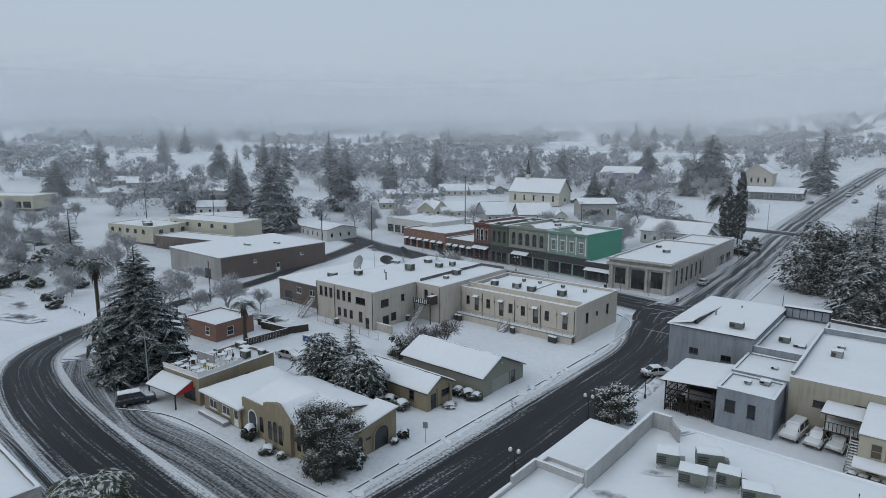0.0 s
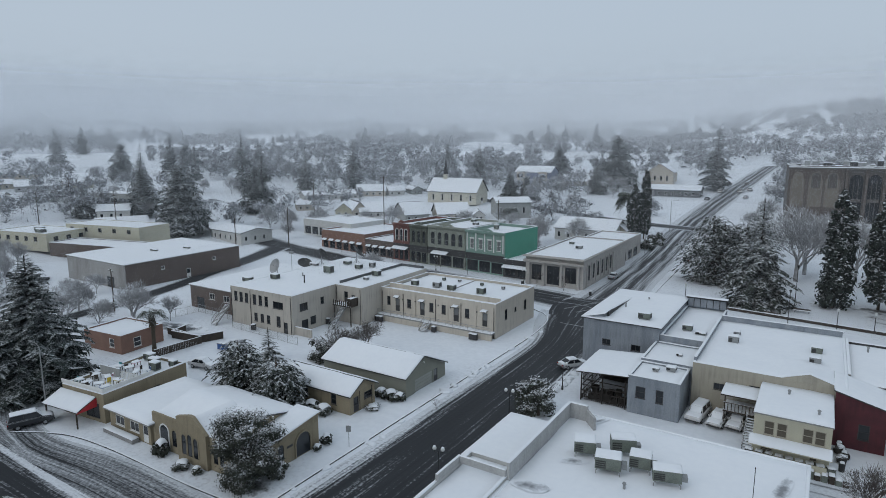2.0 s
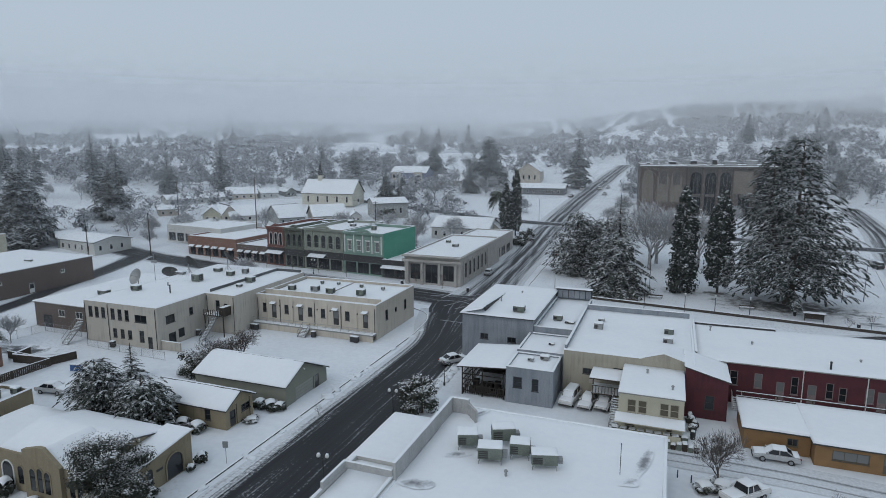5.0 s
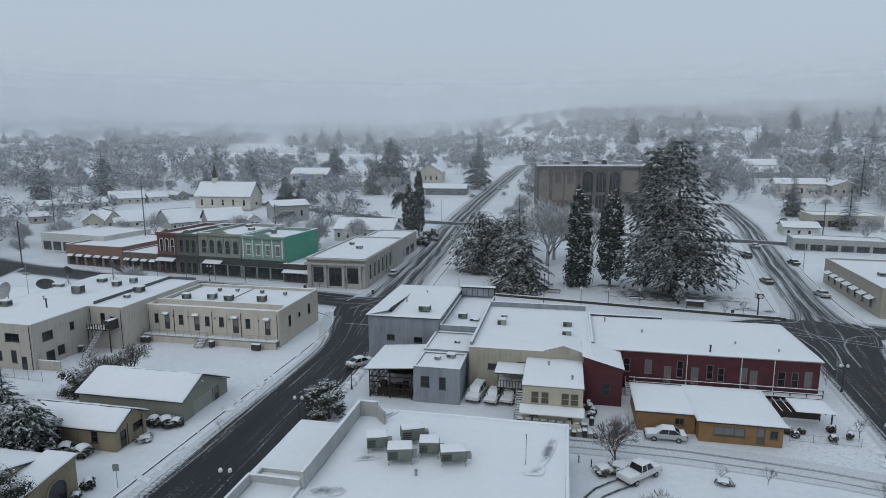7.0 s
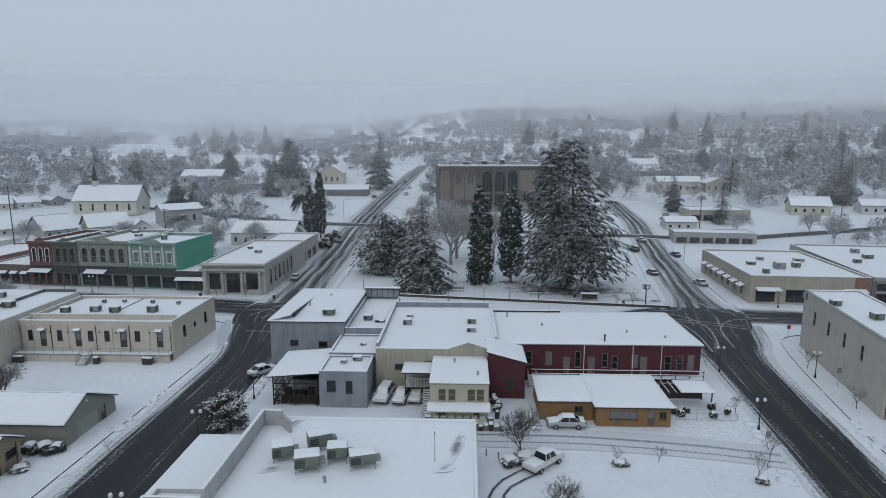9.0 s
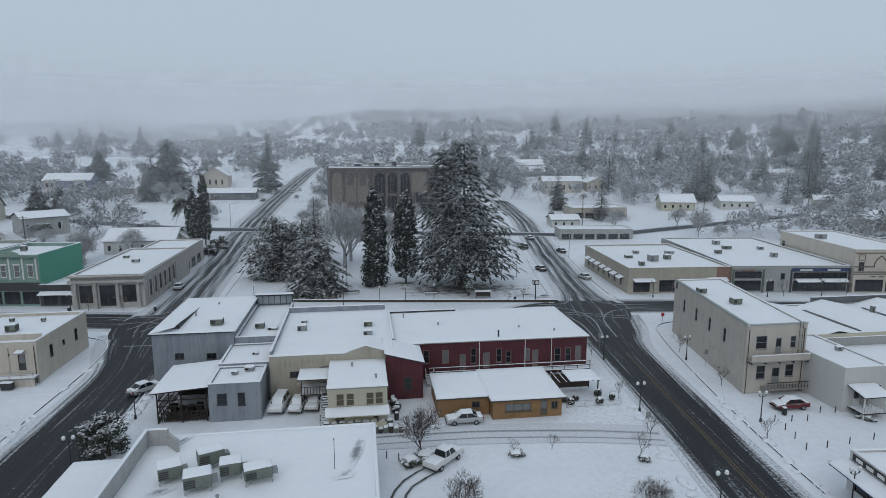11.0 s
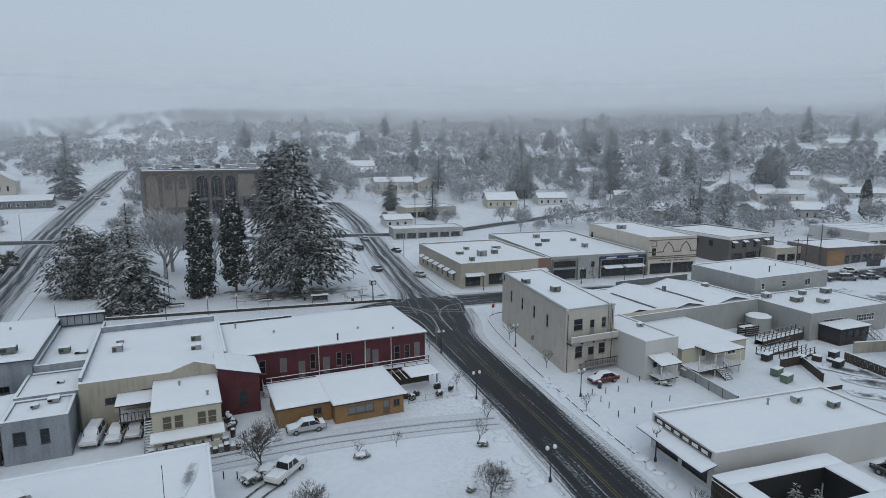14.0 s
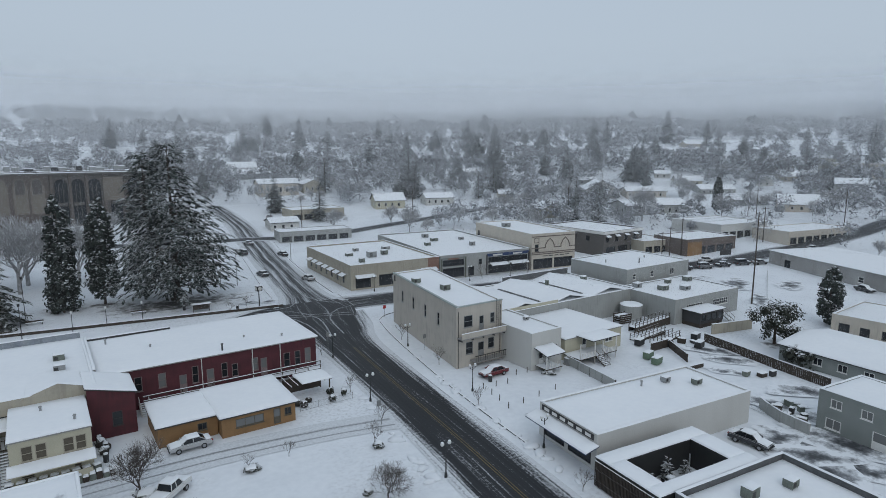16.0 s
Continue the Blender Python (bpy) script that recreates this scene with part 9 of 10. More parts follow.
for x, y, z, w, d, h in ((-69.0, 97, 5.85, 1.3, 1.1, 1.1), (-64.5, 98, 5.85, 1.5, 1.2, 1.1), (-60.8, 97.5, 5.85, 1.5, 1.2, 1.1), (-54.5, 98, 5.85, 1.5, 1.2, 1.2), (-66, 104, 5.85, 0.6, 0.6, 0.7), (-57, 104, 5.85, 0.6, 0.6, 0.7), (-52, 103.5, 5.85, 0.6, 0.6, 0.7), (-62.5, 104.5, 5.85, 0.6, 0.6, 0.6),
                         (-88, 92, 7.25, 1.8, 1.4, 1.5), (-93, 82, 7.25, 1.6, 1.2, 1.0), (-85, 98.5, 7.25, 1.4, 1.2, 1.0), (-83.5, 101.5, 7.25, 1.2, 1.0, 1.1), (-90.5, 101, 7.25, 1.6, 1.2, 0.8), (-77.5, 95, 7.25, 1.6, 1.3, 1.1), (-76.4, 91, 7.25, 1.0, 0.8, 0.6), (-96, 96, 7.25, 2.0, 1.0, 0.6), (-104, 84, 4.95, 2.0, 1.4, 1.0),
                         (-9.8, 90.5, 6.25, 1.3, 1.1, 1.1), (-9.6, 94.5, 6.25, 0.9, 0.8, 0.7), (0.2, 91.5, 6.25, 1.3, 1.1, 1.0), (0.1, 86.8, 6.25, 1.3, 1.1, 1.0), (-22.5, 91, 7.7, 1.8, 1.2, 1.0), (-16.6, 94, 6.05, 1.4, 1.0, 0.9), (-14.6, 93.0, 6.05, 1.5, 1.2, 0.3), (-15.4, 84, 5.25, 0.8, 0.6, 0.3), (-17.0, 77.6, 4.85, 0.8, 0.7, 0.5), (-15.5, 78.6, 4.85, 1.2, 0.9, 0.6),
                         (56.0, 92, 9.65, 1.4, 1.1, 0.9), (57.3, 84.5, 9.65, 1.5, 1.2, 1.0), (84, 88, 4.95, 2.0, 1.3, 0.9), (94.5, 84, 4.95, 1.2, 1.0, 0.9), (99, 91, 4.95, 1.2, 1.0, 1.0), (89, 92, 4.95, 0.6, 0.6, 1.3), (65.5, 72.5, 5.85, 0.9, 0.7, 0.6), (106, 75.5, 4.85, 2.0, 1.5, 1.0), (103.5, 80, 4.85, 1.6, 1.3, 1.0), (112.5, 79, 4.85, 1.2, 1.0, 0.9), (110, 73, 4.85, 1.8, 1.5, 0.9), (118, 78, 4.85, 1.8, 1.4, 1.0),
                         (71, 139, 5.85, 2.2, 1.8, 1.6), (66, 134, 5.85, 1.2, 1.2, 1.1), (67, 144, 5.85, 1.8, 1.4, 0.8), (76, 141, 5.85, 1.6, 1.3, 1.2), (80, 148, 5.85, 2.2, 1.4, 0.9), (72, 150, 5.85, 1.4, 1.2, 0.9), (93, 146, 6.05, 1.6, 1.2, 1.0), (99, 152, 6.05, 2.2, 1.4, 1.0), (104, 139, 6.05, 1.5, 1.2, 1.2), (108, 150, 6.05, 1.4, 1.2, 0.9), (101, 160, 6.05, 1.8, 1.4, 1.2), (119, 142, 10.1, 2.4, 1.6, 1.2),
                         (67.8, 42.5, 4.05, 1.2, 0.9, 0.8), (65.2, 45.2, 4.05, 1.0, 0.9, 0.8), (50.5, 25.6, 2.75, 1.4, 1.1, 1.2), (55.5, 24.5, 2.75, 1.2, 1.0, 0.9), (-54, 150, 6.95, 1.6, 1.2, 0.8), (-58, 156, 6.95, 1.2, 1.0, 0.7), (-150, 92, 6.2, 2.4, 0.8, 0.4), (-146, 99, 6.2, 2.2, 0.8, 0.4), (-208, 90, 7.3, 3.0, 2.0, 1.3), (-203, 88, 7.3, 3.0, 2.0, 1.3),
                         (-86, 152, 10.6, 1.6, 1.2, 0.9), (-90, 158, 10.6, 1.4, 1.2, 0.9), (-77, 148, 10.6, 1.2, 1.0, 1.2), (-97, 155, 10.4, 1.4, 1.0, 0.8), (-73, 160, 4.5, 1.6, 1.0, 0.6), (-66, 152, 4.5, 1.2, 1.0, 0.6)):
    rtu(x, y, z - 0.02, w, d, h, 0, "small weathered roof unit capped with snow", GALV if (x * 7 + y) % 3 < 1 else ACUNIT, "roof_unit")


def pipe(x, y, z, h, r=0.12):
    th = thing("vent_pipe", "dark vent pipe standing in roof snow", "vent", x, y, z, 0, "vent pipes")
    bm = bmesh.new()
    tube(bm, (0, 0, 0), (0, 0, h), r, None, 8)
    tube(bm, (0, 0, h), (0, 0, h + 0.14), r * 1.6, r * 1.2, 8)
    part("pipe", bm, IRON if h > 0.8 else GALV, th)


for x, y, z, h in ((-84.5, 83, 7.2, 1.5), (-89.5, 87.5, 7.2, 0.6), (20.2, 85.6, 5.7, 1.0), (6.8, 98, 5.7, 0.7), (12.0, 93, 5.7, 0.4), (24.5, 90, 5.7, 0.3), (29.5, 87.5, 5.7, 0.35), (1.5, 72.5, 5.4, 0.5), (-1.5, 77.0, 5.4, 0.5), (54.2, 96, 9.7, 0.9), (54.6, 97.5, 9.7, 0.7), (-12.6, 49.5, 4.2, 0.5), (62.0, 46.5, 4.0, 0.7), (114, 88, 7.8, 1.2), (108.5, 93, 7.8, 0.6), (121, 92, 7.8, 0.5), (-26.0, 97, 7.6, 0.7), (-24, 104, 7.6, 0.3)):
    pipe(x, y, z, h)
pipe(-2.9, 53.4, 4.2, 3.0, 0.03)


def dish(x, y, z, r, ang, tilt):
    th = thing("satellite_dish", "large satellite dish standing on a snowy roof", "satellite dish", x, y, z, ang, "satellite dishes")
    bm = bmesh.new()
    rings = []
    for i in range(6):
        rr = r * i / 5
        rings.append([bm.verts.new((rr * math.cos(a), -0.35 * r * (i / 5) ** 2, rr * math.sin(a))) for a in [k * math.pi / 9 for k in range(18)]])
    for p, q in zip(rings, rings[1:]):
        for k in range(18):
            bm.faces.new((p[k], p[(k + 1) % 18], q[(k + 1) % 18], q[k]))
    bmesh.ops.remove_doubles(bm, verts=bm.verts[:], dist=0.001)
    bmesh.ops.solidify(bm, geom=bm.faces[:], thickness=0.04)
    for v in bm.verts:
        v.co = Matrix.Rotation(math.radians(tilt), 3, "X") @ v.co + Vector((0, 0, r + 0.6))
    part("reflector", bm, GALV if tilt > -30 else LOUVRE, th)
    bm = bmesh.new()
    tube(bm, (0, 0.1, 0), (0, 0.1, r + 0.6), 0.09, None, 8)
    for k in range(3):
        a = k * 2.1
        tube(bm, (math.cos(a) * 0.8, 0.1 + math.sin(a) * 0.8, 0), (0, 0.1, 1.0), 0.04, None, 5)
    part("mount", bm, GALV, th)
    bm = bmesh.new()
    p = Matrix.Rotation(math.radians(tilt), 3, "X") @ Vector((0, -r * 0.9, 0)) + Vector((0, 0, r + 0.6))
    tube(bm, (0, 0, r + 0.6), p, 0.03, None, 5)
    part("feed_arm", bm, IRON, th)


dish(-101.5, 91.5, 4.9, 1.7, -10, -25)
dish(-98.5, 97.0, 4.9, 1.6, 60, -60)
dish(-94.5, 98.5, 7.25, 1.5, 110, -35)
dish(-89.0, 104.0, 7.25, 1.8, 130, -40)
mst = thing("antenna_mast", "slim roof antenna mast with a small panel", "antenna", -101.0, 95.5, 4.9)
bm = bmesh.new()
tube(bm, (0, 0, 0), (0, 0, 6.5), 0.06, 0.04, 6)
part("mast", bm, GALV, mst)
part("panel", boxes((-0.8, 0.8, -0.05, 0.05, 4.6, 5.2)), GALV, mst)


# ---- fences, walls and yard things ----
def fence(label, x, y, ang, length, h, kind="chain"):
    th = thing("fence", label, "fence", x, y, tz(x, y), ang)
    n = max(2, int(length / 2.4))
    for i in range(n + 1):
        u = length * i / n
        if kind == "chain":
            bm = bmesh.new()
            tube(bm, (u, 0, 0), (u, 0, h + 0.08), 0.035, None, 6)
            part("post", bm, GALV, th)
        else:
            part("post", boxes((u - 0.06, u + 0.06, 0.03, 0.15, 0, h + 0.05)), DARKWOOD, th)
    if kind == "chain":
        for z in (0.1, h):
            bm = bmesh.new()
            tube(bm, (0, 0, z), (length, 0, z), 0.02, None, 5)
            part("rail", bm, GALV, th)
        bm = bmesh.new()
        m = int(length / 0.45)
        for i in range(m):
            for s in (-1, 1):
                a = i * length / m
                b = min(max(a + s * h * 0.8, 0), length)
                if abs(b - a) > 0.1:
                    tube(bm, (a, 0, 0.1), (b, 0, 0.1 + abs(b - a) / 0.8 * (h - 0.1) / h), 0.006, None, 3, cap=False)
        part("mesh", bm, GALV, th)
    elif kind == "panel":
        for i in range(n):
            part("panel", boxes((length * i / n + 0.08, length * (i + 1) / n - 0.08, 0.0, 0.05, 0.1, h)), GREYWALL, th)
        cap(th, 0, length, -0.03, 0.08, h, 0.06, 1.0, None, x)
    else:
        m = int(length / 0.3)
        if m < 130:
            me = None
            for i in range(m):
                if me is None:
                    ob = part("board", boxes((0, 0.27, 0, 0.025, 0.05, h)), DARKWOOD, th)
                    me = ob.data
                else:
                    ob = mesh_part("board", me, th)
                ob.location.x = i * length / m
        cap(th, 0, length, -0.03, 0.12, h, 0.08, 1.0, None, x)
    return th


fence("galvanised chain-link fence round a snowy lot", -108.5, 55.0, 85, 20, 1.6)
fence("galvanised chain-link fence behind a palm", -107, 75.0, -2, 12, 1.6)
fence("galvanised chain-link fence before an office", -92.0, 71.5, -3, 18, 1.4)
fence("dark board fence round a yard", -89.2, 54.0, 88, 8.5, 1.3, "board")
fence("dark board fence round a yard", -98.6, 62.5, 0, 9.2, 1.3, "board")
fence("pale panel fence with dark posts", 67.9, 65.2, -99.5, 11.4, 1.5, "panel")
fence("dark iron lot edge fence under snow", 66.3, 54.0, -5.5, 18.5, 0.7, "board")
fence("long dark board fence beside a yard", 96.3, 59.6, -102, 14, 1.6, "board")
wl = thing("yard_wall", "tan plastered yard wall with snow on top", "wall", 101.6, 61.4, 0, -14)
part("wall", soften(boxes((0, 9.6, 0, 0.3, 0, 1.9)), 0.03, 1), TAN, wl)
cap(wl, 0, 9.6, -0.03, 0.33, 1.9, 0.08, 0.8, None, 3)
fence("long dark board fence beside a yard", 93.3, 45.8, -101, 9, 1.6, "board")
fence("galvanised chain-link fence behind a shop", 76.6, 47.4, -95.5, 12.6, 1.6)
fence("dark board screen beside bins", 88.4, 61.2, -122, 7.2, 1.4, "board")
fence("grey board screen round a yard corner", 84.0, 61.4, 0, 4.5, 1.5, "board")
fence("low garden fence beside the pergola", 26.4, 72.3, 0, 7.5, 0.9)
fence("galvanised chain-link fence round a parking lot", 133, 68, 28, 34, 1.3)
fence("low dark wall line beside the bend", -173, 43.7, 0, 42, 0.5, "board")

bins = ((80.2, 59.0, "green"), (79.2, 56.6, "green"), (84.6, 64.2, "dark"), (95.6, 60.6, "dark"), (88.4, 61.2, "dark"), (92, 57.5, "dark"))
GREENBIN = material("green_bin", (0.13, 0.19, 0.13), (0.10, 0.15, 0.10), 0.6, 2, 10, 0.05)
for x, y, c in bins:
    th = thing("dumpster", "%s metal dumpster with a snowy lid" % c, "dumpster", x, y, 0, 12)
    part("body", soften(boxes((0, 1.8, 0, 1.1, 0.1, 1.1)), 0.03, 1), GREENBIN if c == "green" else IRON, th)
    part("lid", soften(boxes((-0.04, 1.84, -0.04, 1.14, 1.1, 1.17)), 0.02, 1), GREENBIN if c == "green" else IRON, th)
    cap(th, 0, 1.8, 0, 1.1, 1.17, 0.14, 0.4, None, x)
for i in range(14):
    x, y = -4.0 + i * 0.62, 68.6 - 0.02 * i
    th = thing("storage_crate", "dark crate in a row, topped with snow", "crate", x, y, 0, 0, "crates in a row")
    part("crate", soften(boxes((0, 0.55, 0, 0.8, 0, 0.6 + 0.15 * (i % 3))), 0.03, 1), DARKWOOD if i % 2 else ACUNIT, th)
    cap(th, 0, 0.55, 0, 0.8, 0.6 + 0.15 * (i % 3), 0.12, 0.3, None, i)
for i, (x, y, s) in enumerate(((4.0, 74.2, 1), (4.3, 75.4, 0.9), (3.9, 76.4, 1.1), (26.8, 74.4, 1), (28.4, 74.6, 0.8), (27.4, 73.5, 0.9))):
    th = thing("yard_pile", "dark heap of yard things under snow", "heap", x, y, 0, i * 40)
    bm = bmesh.new()
    bmesh.ops.create_icosphere(bm, subdivisions=2, radius=0.6 * s, matrix=Matrix.Translation((0, 0, 0.35)))
    for v in bm.verts:
        v.co += Vector((1, 1, 1)) * 0.25 * noise.noise(v.co * 2.5 + Vector((i, 0, 0)))
        v.co.z = max(v.co.z, 0)
    part("mound", bm, material("heap_%s" % "abcdef"[i], (0.05, 0.045, 0.04), (0.03, 0.028, 0.026), 0.9, 2, 8, 0.2, snow=0.3), th)
hedges = [(-59.7, 36.0, 0.9, 1.7), (-55.2, 35.4, 1.0, 0.9), (-53.0, 35.6, 0.6, 0.8), (-52.4, 50.6, 1.0, 0.5), (-51.2, 49.8, 0.9, 0.5), (-56.2, 53.2, 0.9, 1.1), (-53.9, 53.2, 1.15, 1.3), (-51.6, 53.1, 1.25, 1.3), (-47.4, 57.8, 1.1, 0.5), (-48.8, 61.4, 1.0, 1.2), (-47.2, 61.5, 1.2, 1.25), (-45.9, 61.6, 0.9, 1.1), (-46.0, 47.6, 0.7, 1.2), (-45.8, 45.9, 0.6, 0.7), (-46.0, 40.8, 0.7, 0.9), (-45.4, 39.6, 0.9, 1.0), (-46.4, 36.2, 1.1, 1.0), (-48.6, 36.0, 0.9, 0.8), (32.0, 75.5, 0.5, 1.1), (33.4, 74.0, 0.5, 1.0), (31.2, 73.0, 0.5, 0.9), (30.4, 58.2, 0.7, 0.6), (25.0, 50.2, 0.6, 0.5), (6.6, 62.0, 1.4, 0.7), (4.8, 60.9, 1.2, 0.9), (16.6, 61.2, 1.0, 0.5), (62.8, 64.0, 1.1, 0.5)]
HEDGE = []
for k in range(3):
    rng = random.Random(200 + k)
    V, F, cs = [], [], []
    for _ in range(9):
        cs.append((rng.uniform(-0.5, 0.5), rng.uniform(-0.5, 0.5), rng.uniform(0.25, 0.7), rng.uniform(0.3, 0.5)))
    clumps(V, F, cs, 60, 0.12, rng)
    HEDGE.append(poly_mesh("leaves", V, F, SHRUB))
for i, (x, y, r, h) in enumerate(hedges):
    th = thing("shrub", "dark clipped shrub with a cap of snow", "bush", x, y, 0, i * 50, "garden shrubs")
    th.scale = (r * 1.3, r * 1.3, h * 1.15)
    mesh_part("foliage", HEDGE[i % 3], th)
    cap(th, -0.42, 0.42, -0.42, 0.42, 0.84, 0.08, 0.2, lambda a, b: 0.93 - 0.8 * (a * a + b * b), i)
for i, (x, y) in enumerate(((50.9, 64.9), (50.6, 62.6), (50.2, 60.4), (49.6, 57.8), (52.3, 57.9), (55.6, 58.4), (59.2, 58.9), (58.4, 66.4), (60.4, 66.2), (2.3, 62.5), (3.6, 61.9), (53.0, 64.6), (55.0, 64.4))):
    th = thing("bollard", "short dark post standing in the snow", "post", x, y, 0, 0, "short posts")
    bm = bmesh.new()
    tube(bm, (0, 0, 0), (0, 0, 0.9), 0.06, None, 6)
    part("post", bm, DARKWOOD, th)
ac = thing("ground_unit", "grey ground air unit beside a wall", "air conditioner", 67.6, 64.6, 0)
part("casing", soften(boxes((0, 1.2, 0, 1.0, 0.1, 1.1)), 0.04, 1), GALV, ac)
part("pad", boxes((-0.1, 1.3, -0.1, 1.1, 0, 0.1)), CONCRETE, ac)
cap(ac, 0, 1.2, 0, 1.0, 1.1, 0.12, 0.3, None, 2)
def ramp(x, y, ang, length, z0, z1):
    """A railed wooden ramp that climbs along its length."""
    th = thing("wooden_ramp", "weathered brown wooden ramp with railings under snow", "ramp", x, y, 0, ang, "clinic ramps")
    lift = lambda u: z0 + (z1 - z0) * u / length
    for v, name in ((0.0, "skirt"), (1.5, "skirt")):
        bm = bmesh.new()
        prism(bm, [(0, 0), (length, 0), (length, z1), (0, z0)], v, v + 0.06)
        part(name, bm, DARKWOOD, th)
        for z in (0.5, 0.95):
            bm = bmesh.new()
            tube(bm, (0, v + 0.03, z0 + z), (length, v + 0.03, z1 + z), 0.05, None, 4)
            part("rail", bm, DARKWOOD, th)
        for k in range(int(length / 1.1) + 1):
            u = min(k * 1.1 + 0.06, length - 0.06)
            part("post", boxes((u - 0.05, u + 0.05, v - 0.02, v + 0.08, 0, lift(u) + 1.0)), DARKWOOD, th)
    cap(th, 0, length, 0.07, 1.49, 0, 0.08, 0.8, lambda a, b: lift(a), x, "deck_snow")


ramp(90.6, 70.0, -1, 10.2, 0.9, 1.5)
ramp(86.4, 66.3, -1, 8.0, 0.2, 0.9)
ramp(88.0, 63.2, 2, 7.0, 0.1, 0.5)
crate = thing("wooden_bin", "brown slatted wooden bin under snow", "bin", 92.4, 75.0, 0, -6)
for k in range(5):
    for v in (0.0, 1.9):
        part("slat", boxes((0, 3.0, v, v + 0.06, 0.1 + k * 0.38, 0.4 + k * 0.38)), DARKWOOD, crate)
for u in (0.0, 2.9):
    for v in (0.07, 1.8):
        part("post", boxes((u, u + 0.1, v, v + 0.09, 0, 2.0)), DARKWOOD, crate)
cap(crate, 0.1, 2.9, 0.1, 1.85, 1.5, 0.2, 0.5, None, 4)
tank = thing("water_tank", "round grey tank beside a clinic", "tank", 98.0, 77.0, 0)
bm = bmesh.new()
tube(bm, (0, 0, 0), (0, 0, 2.9), 2.2, None, 20)
part("shell", bm, GREYWALL, tank)
bm = bmesh.new()
tube(bm, (0, 0, 2.9), (0, 0, 3.15), 2.25, 1.8, 20)
part("snow_cap", bm, SNOW_ROOF, tank)

# rooftop clutter of the cafe terrace
COLOURS = [material(n, c, None, 0.7, 2, 10, 0.05, snow=0.2) for n, c in (("teal_plastic", (0.06, 0.25, 0.27)), ("pink_plastic", (0.45, 0.08, 0.20)), ("yellow_plastic", (0.55, 0.42, 0.05)), ("blue_plastic", (0.05, 0.12, 0.3)))]
for i in range(16):
    u, v = 0.9 + (i % 4) * 1.75 + 0.3 * math.sin(i * 2.3), 1.0 + (i // 4) * 2.2 + 0.3 * math.cos(i * 1.7)
    p = at(-80.5, 36.0, 3.42, 6) @ Vector((u, v, 0))
    th = thing("terrace_chair", "snowy chair on the cafe's roof terrace", "chair", p.x, p.y, p.z, i * 47, "terrace chairs")
    m = COLOURS[i % 4] if i % 3 == 0 else DARKWOOD
    part("seat", boxes((-0.25, 0.25, -0.25, 0.25, 0.42, 0.48)), m, th)
    part("backrest", boxes((-0.25, 0.25, 0.2, 0.25, 0.48, 1.0)), m, th)
    for lx in (-0.23, 0.19):
        for ly in (-0.23, 0.19):
            part("leg", boxes((lx, lx + 0.04, ly, ly + 0.04, 0, 0.42)), m, th)
    cap(th, -0.22, 0.22, -0.22, 0.18, 0.48, 0.14, 0.2, None, i)
for u, v, w, d, h in ((5.2, 8.6, 1.3, 1.0, 1.2), (3.0, 10.2, 1.6, 0.9, 0.9), (6.4, 10.8, 1.0, 0.8, 0.9), (1.0, 11.0, 1.5, 1.0, 1.0)):
    p = at(-80.5, 36.0, 3.42, 6) @ Vector((u, v, 0))
    rtu(p.x, p.y, p.z, w, d, h, 6)

# ---- kerbs, lane paint, wheel ruts ----
# kerb coloured near-black: the shadow line along its edge is in the colour
KERB = material("snowy_shadow_dark_kerb", (0.075, 0.078, 0.08), (0.05, 0.05, 0.053), 0.9, 0.35, 3, 0.2, snow=0.42, amount=0.7)


def kerb(label, pts, w=0.2, h=0.12):
    line = smooth_line([(x, y, w) for x, y in pts], 2.0)
    bm = bmesh.new()
    rows = []
    for i, (x, y, _) in enumerate(line):
        a, b = line[max(i - 1, 0)], line[min(i + 1, len(line) - 1)]
        d = Vector((b[0] - a[0], b[1] - a[1])).normalized()
        z = tz(x, y)
        rows.append([bm.verts.new((x + d.y * k, y - d.x * k, z + q)) for k, q in ((-w / 2, -0.05), (-w / 2, h), (w / 2, h), (w / 2, -0.05))])
    for p, q in zip(rows, rows[1:]):
        for k in range(3):
            bm.faces.new((p[k], p[k + 1], q[k + 1], q[k]))
    bmesh.ops.recalc_face_normals(bm, faces=bm.faces[:])
    return tagged(link("kerb", bm, KERB), label, "kerb", kind="structure")


for pts in ([(-42.5, 36), (-42.5, 60), (-42.4, 80), (-42.6, 100), (-45, 110), (-52, 114.5)], [(-29.4, 60), (-29.6, 75), (-30.6, 92), (-30, 103), (-25, 110)], [(-43.5, 34.2), (-52, 33.7), (-66, 33.6), (-74, 32.6), (-80, 29.5)], [(44.6, 45), (46.6, 62), (49.6, 80), (53.4, 98), (57, 106.5), (66, 108.5)],
            [(-46.8, 134.5), (-47.2, 150), (-48.2, 182), (-50.2, 222)], [(-31.0, 133), (-31.6, 150), (-33, 185), (-35.5, 222)], [(57.2, 131), (59.5, 150), (65, 185), (69, 208)], [(43.2, 133), (46, 152), (51, 180), (55.5, 208)]):
    kerb("kerb edge coloured dark like a shadow line in the snow", pts)
PAINT_Y = material("worn_yellow_paint", (0.20, 0.15, 0.05), (0.05, 0.046, 0.03), 0.7, 0.8, 5, 0.1, amount=0.8)
PAINT_W = material("worn_white_paint", (0.55, 0.56, 0.57), (0.15, 0.155, 0.16), 0.7, 0.8, 5, 0.1, amount=0.8)
for off in (-0.16, 0.16):
    road("lane_line", "worn yellow centre line", [(34.7 + off, 17, 0.12), (36.7 + off, 35, 0.12), (38.9 + off, 52, 0.12), (41.0 + off, 70, 0.12), (43.6 + off, 92, 0.12)], PAINT_Y, 0.05, 1, "road marking")
